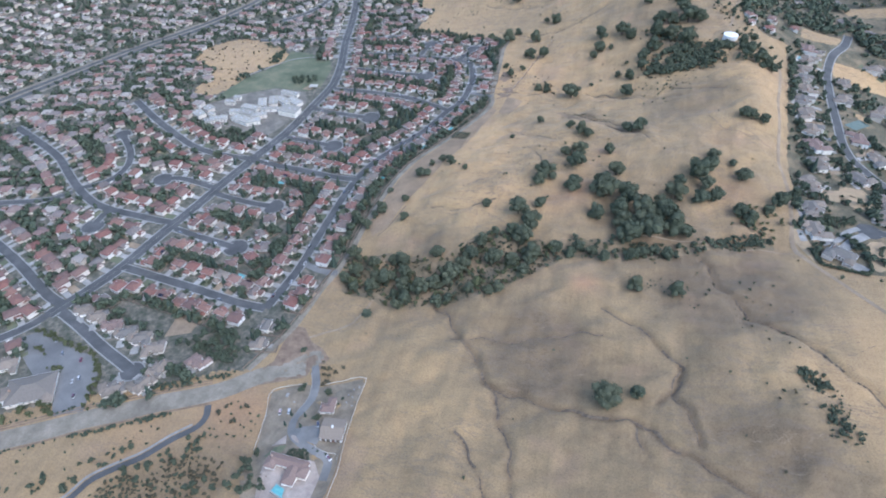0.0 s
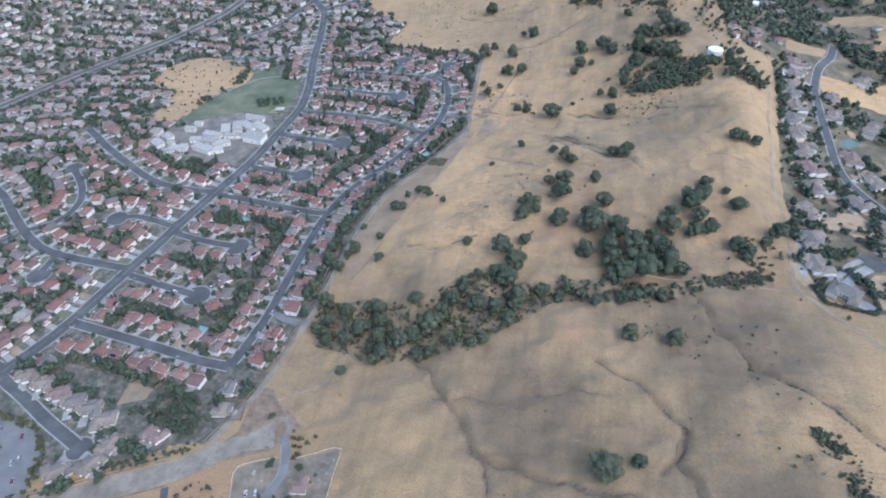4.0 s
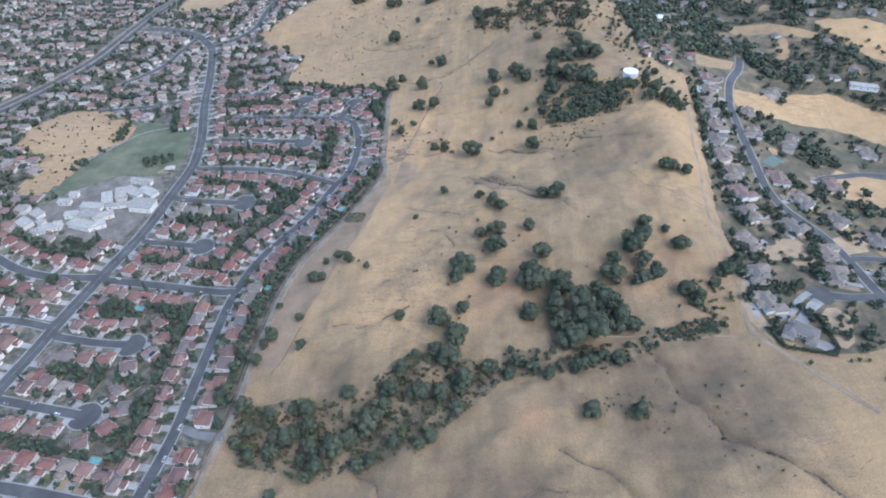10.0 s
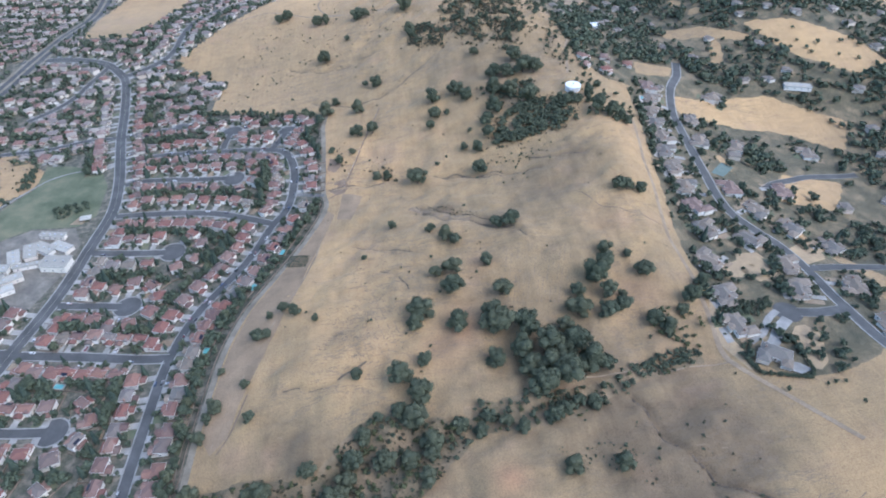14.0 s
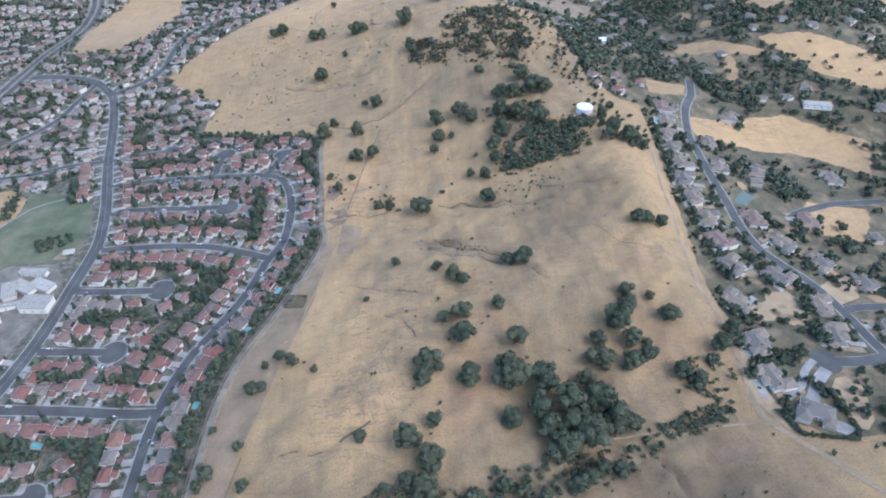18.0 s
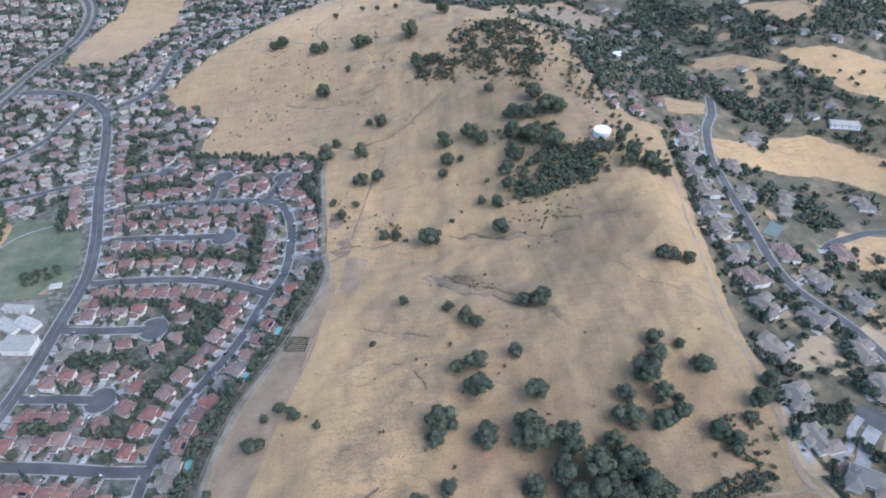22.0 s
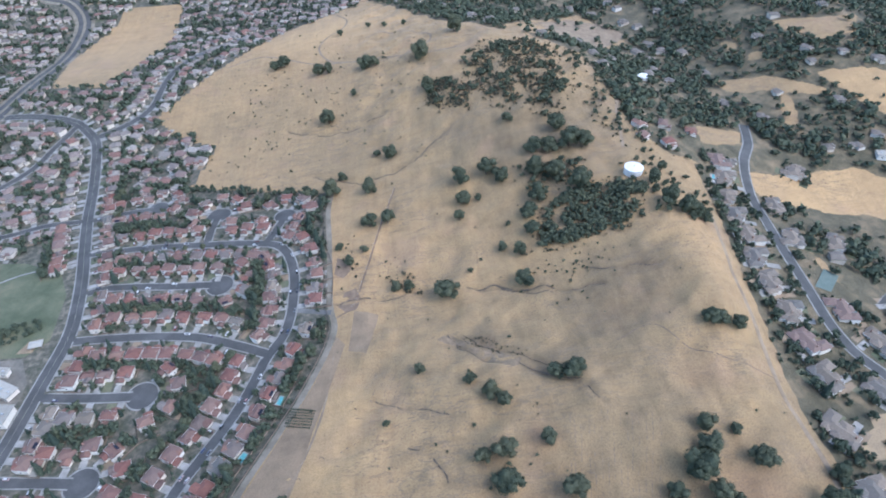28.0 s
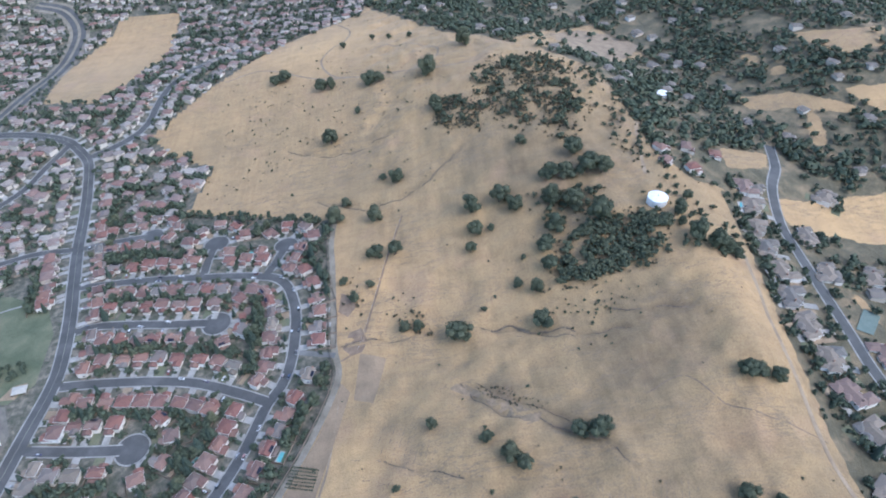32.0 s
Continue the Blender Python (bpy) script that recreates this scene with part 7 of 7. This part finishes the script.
    chap.build("hillside_chaparral", [OAK_LEAF, SCRUB_LEAF], "dense dark chaparral on the upper slopes", "bushes")
    # stray low bushes, thicker in some places than in others
    hills = [(-180, 400), (-170, 560), (-110, 690), (-110, 900), (-280, 960), (-300, 1180), (-100, 1380), (60, 1150), (150, 900), (225, 720), (200, 480), (180, 300), (250, 120), (0, 120), (-120, 270), (-180, 340)]
    thick = [(-246, 991, 14), (-200, 1015, 20), (-180, 1040, 18), (-236, 1004, 14), (-50, 1035, 18), (-38, 928, 14), (-220, 1155, 26), (-220, 1090, 60), (80, 728, 30), (124, 734, 16), (30, 665, 14), (-60, 760, 20), (190, 290, 40), (150, 400, 40), (-100, 1120, 60), (10, 560, 40)]
    spots = []
    for x, y in inside_spots(hills, 2600, 2.0, rnd, False):
        k = 0.045 + sum(0.55 * math.exp(-((x - a) ** 2 + (y - b) ** 2) / (2 * r * r)) for a, b, r in thick)
        if rnd.random() < k:
            spots.append((x, y))
    scatter(dots, SHRUBS, spots[::2], 0.6, 1.5, rnd, 0)
    scatter(dots, SHRUBS, spots[1::2], 0.7, 2.0, rnd, 1)
    for ring, n in ((KNOLL, 100), ([(-300, 110), (-260, 165), (-232, 195), (-245, 205), (-340, 155), (-420, 115), (-380, 100)], 40), ([(-250, 150), (-190, 190), (-190, 225), (-222, 225), (-222, 195)], 26), ([(-276, 135), (-261, 149), (-248, 150), (-205, 150), (-205, 120), (-264, 120)], 90)):
        scatter(dots, SHRUBS, inside_spots(ring, n, 3, rnd, False), 0.8, 2.2, rnd, rnd.randrange(2))
    # brown brush beside the wire fence and a thin row of bushes under the ridge
    scatter(dots, SHRUBS, inside_spots([(-72, 762), (-48, 762), (-36, 740), (-40, 730), (-58, 744)], 22, 2.5, rnd, False), 1.2, 2.8, rnd, 0)
    scatter(dots, SHRUBS, [(-104, 812), (-106, 806), (-100, 800), (-95, 783), (-99, 778), (-108, 790), (-112, 782), (-96, 768), (-98, 822)], 1.2, 2.4, rnd, 0)
    scatter(dots, SHRUBS, inside_spots([(52, 730), (56, 738), (112, 734), (128, 738), (126, 730), (98, 716)], 26, 3, rnd, False), 0.8, 1.8, rnd, 1)
    # brown scrub in the open slip on the middle slope
    scatter(dots, SHRUBS, inside_spots([(-12, 676), (4, 672), (22, 660), (36, 648), (30, 644), (12, 652), (-6, 664)], 44, 1.8, rnd, False), 0.6, 1.5, rnd, 0, 0.8)
    dots.build("scattered_scrub", [SCRUB_LEAF, OAK_LEAF], "small scattered bushes on dry grass", "bushes")


hill_growth()


def garden_kind(k):
    return tree_maker("garden_tree", 400 + k, GARDEN_LEAF, "rounded green tree in a house garden", "tree", "trees among the houses", n=9 + k % 3, leaves=560, size=0.10, flat=0.95 + 0.1 * (k % 3))


def town_growth():
    rnd = random.Random(77)
    heap, count, spires = Heap(), 0, 0

    def free(x, y, r):
        return is_free(x, y, r * 0.25) and not near_road(x, y, "", 1.0 + r * 0.35)

    for x, y, turn, near in HOUSES:
        rot = Matrix.Rotation(turn, 2)
        wants = [(rnd.uniform(-7.5, 7.5), rnd.uniform(9.0, 16)) for _ in range(6)] + [(rnd.choice((-7.4, 7.4)), rnd.uniform(-4, 9)), (rnd.choice((-7.6, 7.6)), rnd.uniform(-10, 8)), (rnd.uniform(-6, 6), -11.5), (7.6, rnd.uniform(-9, 0)), (-7.6, rnd.uniform(-9, 0))]
        for k, q in enumerate(wants if near else wants[1:8 if x > -700 else 5]):
            if rnd.random() > (0.90 if near else 0.72):
                continue
            p = rot @ Vector(q)
            r = rnd.uniform(2.5, 5.2) * (1.0 if k < 6 else 0.62)
            px, py = x + p.x, y + p.y
            if not free(px, py, r) or rnd.random() < 0.12 or line_gap(px, py, EDGE) < 5:
                continue
            if near and count < 300 and rnd.random() < 0.26:
                count += 1
                if rnd.random() < 0.16:
                    plant(("conifer", count % 2), conifer_maker(500 + count % 2), px, py, r * 1.3, rnd, 1.0)
                else:
                    g = rnd.randrange(6)
                    plant(("garden", g), garden_kind(g), px, py, r * 1.12, rnd, rnd.uniform(0.95, 1.35))
            elif near and rnd.random() < 0.13:
                scatter(heap, SPIRES, [(px, py)], r * 0.9, r * 1.5, rnd, 1)
            else:
                scatter(heap, PLAIN_CROWNS if near else TINY_CROWNS, [(px, py)], r, r * 1.25, rnd, 0, 1.15)
    # hedges and bushes along the lane
    for a, b in zip(EDGE[5:], EDGE[6:]):
        for _ in range(11):
            t = rnd.random()
            scatter(heap, CROWNS, [(a[0] + (b[0] - a[0]) * t - rnd.uniform(6.5, 12), a[1] + (b[1] - a[1]) * t)], 1.2, 3.0, rnd, 0, 1.1)
    # groves: by the lane's south end, round the school, along the north fence and in the park
    groves = [([(-292, 266), (-276, 288), (-246, 288), (-236, 262), (-252, 254), (-272, 262)], 46), ([(-440, 590), (-420, 604), (-385, 592), (-395, 572), (-450, 580)], 40), ([(-515, 640), (-492, 660), (-500, 610), (-520, 605)], 26),
              ([(-128, 905), (-192, 930), (-289, 960), (-292, 950), (-190, 915), (-130, 893)], 46), ([(-375, 760), (-366, 750), (-400, 730), (-410, 750)], 18), ([(-478, 735), (-455, 795), (-468, 850), (-480, 850), (-470, 795), (-490, 740)], 40),
              ([(-300, 1040), (-280, 1030), (-300, 960), (-380, 940), (-400, 1000), (-350, 1060)], 60), ([(-250, 640), (-205, 640), (-215, 700), (-262, 700)], 50), ([(-340, 470), (-250, 505), (-250, 480), (-300, 450)], 30), ([(-560, 640), (-640, 660), (-620, 740), (-540, 680)], 90)]
    for ring, n in groves:
        scatter(heap, CROWNS, [(x, y) for x, y in inside_spots(ring, n, 3.2, rnd) if not near_road(x, y, "", 2.5)], 1.8, 4.2, rnd, 0, 1.2)
    # along the highway and through the rest of the town
    scatter(heap, TINY_CROWNS, [(x, y) for x, y in inside_spots([(-1150, 150), (-440, 150), (-440, 1000), (-300, 1000), (-320, 1100), (-200, 1340), (-100, 1480), (-100, 1750), (-1150, 1750)], 8600, 3.0, rnd) if inside(x, y, SUBURB) and free(x, y, 2.5) and not any(bool(inside(x, y, g)) for g in (KNOLL, PARK, SCHOOL, NW_FIELD))], 2.6, 5.2, rnd, 0, 1.15)
    heap.build("town_trees", [GARDEN_LEAF, PINE_LEAF], "many green garden trees among the houses", "trees")
    # estate gardens and the wooded slopes behind
    est = Heap()
    scatter(est, CROWNS, [(x, y) for x, y in inside_spots(ESTATE, 640, 2.8, rnd) if free(x, y, 3.0) and noise.noise(Vector((x / 26, y / 26, 8))) > 0.02], 1.8, 4.4, rnd, 0, 1.1)
    for x, y, turn, near in HOUSES:
        if near and x > 200:
            for k in range(16):
                a, far = rnd.uniform(0, 6.283), rnd.uniform(11.5, 19)
                px, py = x + far * math.cos(a), y + far * math.sin(a)
                if not near_road(px, py, "", 2.2) and is_free(px, py, 0.5) and line_gap(px, py, FENCE_TRACK) > 5 and px > np.interp(py, FLANK_Y, FLANK_X) + 4:
                    scatter(est, SHRUBS if k % 3 else CROWNS, [(px, py)], 1.2, 2.6, rnd, k % 2, 1.1)
    hedge = [(217, 464), (208, 449), (211, 436), (231, 430), (243, 427), (248, 434), (249, 459), (243, 470)]
    for a, b in zip(hedge, hedge[1:]):
        for k in range(9):
            scatter(est, CROWNS, [(a[0] + (b[0] - a[0]) * k / 9, a[1] + (b[1] - a[1]) * k / 9)], 1.6, 2.6, rnd, 1)
    homes = Heap()
    for x, y in inside_spots(WOODS, 150, 24, rnd):
        if x < 240 and y < 980 or near_road(x, y, "", 9) or any(bool(inside(x, y, c)) for c in CLEARINGS):
            continue
        m = Matrix.LocRotScale((x, y, float(height(x, y)) + 0.5), Euler((0, 0, rnd.uniform(0, 6.28))), (1.05, 1.0, 0.9))
        homes.add(*FAR_KINDS[rnd.randrange(6)], m)
        TAKEN.append((x, y, 9))
    homes.build("woodland_houses", [ROOF_GREY, STUCCO_FAR], "grey-roofed houses half hidden among trees", "houses", flat=True)
    for x, y in inside_spots(WOODS, 8200, 4.4, rnd):
        edge = any(bool(inside(x, y, c)) for c in CLEARINGS)
        if edge and rnd.random() < 0.90 or near_road(x, y, "", 3):
            continue
        if (0.18 if y < 880 and x < 470 else 0.74) + 1.25 * noise.noise(Vector((x / 70, y / 70, 3))) < rnd.random():
            continue
        scatter(est, TINY_CROWNS if y > 720 or x > 420 else PLAIN_CROWNS, [(x, y)], 3.2, 7.6, rnd, 1 if rnd.random() < 0.55 else 0, 0.9)
    scatter(est, CROWNS, inside_spots([(150, 760), (215, 735), (226, 790), (205, 850), (180, 880), (160, 850)], 34, 5, rnd), 1.8, 4.2, rnd, 1)
    # trees on the bare ridge above the tank
    scatter(est, PLAIN_CROWNS, inside_spots([(140, 1080), (176, 1062), (196, 1000), (200, 905), (218, 856), (196, 846), (176, 880), (150, 900), (150, 960)], 60, 6.5, rnd), 2.0, 4.6, rnd, 1, 1.0)
    scatter(est, SHRUBS, inside_spots([(140, 1080), (176, 1062), (196, 1000), (200, 905), (232, 860), (196, 830), (176, 850), (150, 900)], 70, 4, rnd), 0.9, 2.2, rnd, 4)
    scatter(est, CROWNS, [(-165, 164), (-163, 160)], 2.4, 3.4, rnd, 1)
    scatter(est, SPIRES, [(-169, 219), (-158, 219), (-169, 209), (-157, 209)], 2.0, 2.4, rnd, 2)
    scatter(est, CROWNS, [(-187, 280), (-149, 219), (-150, 243), (-171, 241)], 2.8, 3.8, rnd, 1, 0.9)
    scatter(est, SHRUBS, [(-157, 249), (-160, 258), (-163, 264), (-165, 270), (-155, 252), (-156, 258), (-158, 264), (-152, 262), (-148, 268), (-204, 218), (-209, 204), (-208, 206), (-216, 202), (-219, 215), (-222, 209), (-222, 189), (-224, 186)], 1.3, 2.6, rnd, 4)
    scatter(est, CROWNS, [(-228, 180), (-221, 177), (-236, 169), (-244, 168), (-246, 157), (-260, 151), (-224, 157), (-202, 157), (-249, 149), (-269, 170), (-272, 165), (-282, 162), (-290, 155), (-313, 134), (-294, 132), (-291, 139)], 1.7, 2.9, rnd, 1, 0.9)
    scatter(est, SHRUBS, inside_spots([(-230, 182), (-205, 165), (-200, 140), (-250, 120), (-272, 138), (-245, 150)], 120, 2.0, rnd, False), 0.7, 1.9, rnd, 4, 0.8)
    scatter(est, CROWNS, inside_spots([(-318, 171), (-283, 189), (-258, 203), (-256, 200), (-283, 185), (-318, 167)], 60, 1.4, rnd, False), 1.2, 2.2, rnd, 0)
    scatter(est, SHRUBS, inside_spots([(-440, 112), (-400, 131), (-352, 154), (-318, 171), (-318, 168), (-352, 150), (-400, 127), (-440, 108)], 50, 2, rnd, False), 0.8, 1.6, rnd, 0)
    scatter(est, SHRUBS, inside_spots([(-440, 134), (-369, 169), (-318, 197), (-270, 221), (-240, 238), (-242, 241), (-270, 225), (-318, 201), (-369, 174), (-440, 138)], 80, 2, rnd, False), 0.8, 1.7, rnd, 0)
    scatter(est, CROWNS, [(-319, 130), (-315, 137), (-297, 134), (-292, 140), (-276, 161), (-273, 167), (-268, 170), (-282, 153), (-278, 154), (-262, 153), (-254, 157), (-248, 160), (-244, 168), (-240, 172), (-236, 169), (-230, 165), (-227, 176), (-219, 178), (-222, 189), (-220, 157), (-203, 158), (-203, 148), (-194, 153), (-232, 185), (-226, 170), (-224, 183), (-212, 150), (-208, 153)], 1.9, 3.4, rnd, 1)
    scatter(est, SHRUBS, inside_spots([(-276, 138), (-250, 158), (-224, 176), (-196, 172), (-190, 130), (-264, 120)], 110, 2.2, rnd, False), 0.9, 2.2, rnd, 4)
    scatter(est, CROWNS, [(-379, 170), (-363, 178), (-361, 188), (-372, 180), (-385, 166), (-392, 165)], 2.6, 4.0, rnd, 3, 1.2)
    # the villa garden
    scatter(est, SHRUBS, inside_spots([(-158, 185), (-156, 191), (-146, 192), (-139, 186), (-139, 184), (-150, 186)], 40, 1.2, rnd, False), 0.8, 1.6, rnd, 0)
    scatter(est, CROWNS, [(-178, 184), (-179, 175), (-180, 168), (-172, 165), (-181, 162), (-170, 158), (-175, 154), (-184, 156), (-176, 170), (-183, 175)], 2.8, 4.4, rnd, 1, 1.1)
    scatter(est, CROWNS, [(-150, 218), (-150, 242), (-170, 244), (-172, 240)], 1.8, 2.8, rnd, 0, 1.1)
    scatter(est, SHRUBS, [(-141, 194), (-137, 192.5), (-131, 192), (-127, 192), (-138, 233), (-137, 239)], 0.8, 1.5, rnd, 0)
    # scrub in the south-eastern hollows
    scatter(est, CROWNS, inside_spots([(166, 305), (175, 309), (182, 301), (186, 294), (177, 290), (171, 297)], 16, 3, rnd, False), 2.0, 3.4, rnd, 1, 0.8)
    scatter(est, CROWNS, inside_spots([(176, 276), (185, 275), (191, 265), (184, 255), (179, 267)], 12, 3, rnd, False), 1.6, 2.8, rnd, 1, 0.8)
    scatter(est, SHRUBS, inside_spots([(165, 308), (178, 312), (192, 290), (200, 262), (195, 250), (178, 255), (172, 285)], 36, 2.5, rnd, False), 0.7, 1.5, rnd, 1, 0.8)
    scatter(est, SHRUBS, inside_spots([(52, 392), (90, 396), (114, 380), (108, 360), (94, 366), (70, 380)], 40, 2, rnd, False), 0.5, 1.2, rnd, 1, 0.8)
    # the dark band behind the cul-de-sac, the grove by the lane and the trees round the parking lot
    scatter(est, CROWNS, inside_spots([(212, 501), (250, 506), (252, 500), (232, 488), (206, 492)], 34, 2.6, rnd, False), 2.0, 3.6, rnd, 1, 1.15)
    scatter(est, CROWNS, inside_spots([(-280, 262), (-261, 290), (-239, 268), (-236, 256), (-252, 254)], 12, 4.4, rnd), 2.4, 4.2, rnd, 1, 1.2)
    scatter(est, CROWNS, inside_spots([(-285, 222), (-240, 245), (-230, 252), (-227, 247), (-240, 238), (-284, 216)], 34, 2.2, rnd, False), 1.2, 2.4, rnd, 0, 1.2)
    for ring, n in (([(-420, 256), (-384, 248), (-350, 241), (-350, 236), (-384, 243), (-420, 251)], 26), ([(-346, 236), (-334, 224), (-322, 192), (-327, 190), (-339, 222), (-350, 233)], 22), ([(-366, 190), (-346, 178), (-343, 182), (-364, 196)], 12), ([(-380, 224), (-366, 220), (-366, 216), (-382, 219)], 7), ([(-404, 238), (-392, 232), (-394, 230), (-406, 235)], 5)):
        scatter(est, CROWNS, inside_spots(ring, n, 2.4, rnd, False), 1.5, 2.9, rnd, 3, 1.1)
    est.build("estate_trees", [GARDEN_LEAF, OAK_LEAF, PINE_LEAF, WILLOW_LEAF, SCRUB_LEAF], "dark garden and woodland trees on the eastern slopes", "trees")


town_growth()


def planted_rows():
    """Low rows of plants in the dark garden plot."""
    rnd = random.Random(3)
    rows = Heap()
    for i in range(7):
        for j in range(12):
            a, b = i / 6, j / 11
            x = -144 + (-123 + 144) * b * 0.9 + (-3 * a) + 1.2
            y = 634 - 7 * b - 15.0 * a
            scatter(rows, SHRUBS, [(x, y)], 0.75, 1.15, rnd, 0)
    rows.build("garden_rows", [GARDEN_LEAF], "rows of low green plants in dark soil", "plants")


planted_rows()
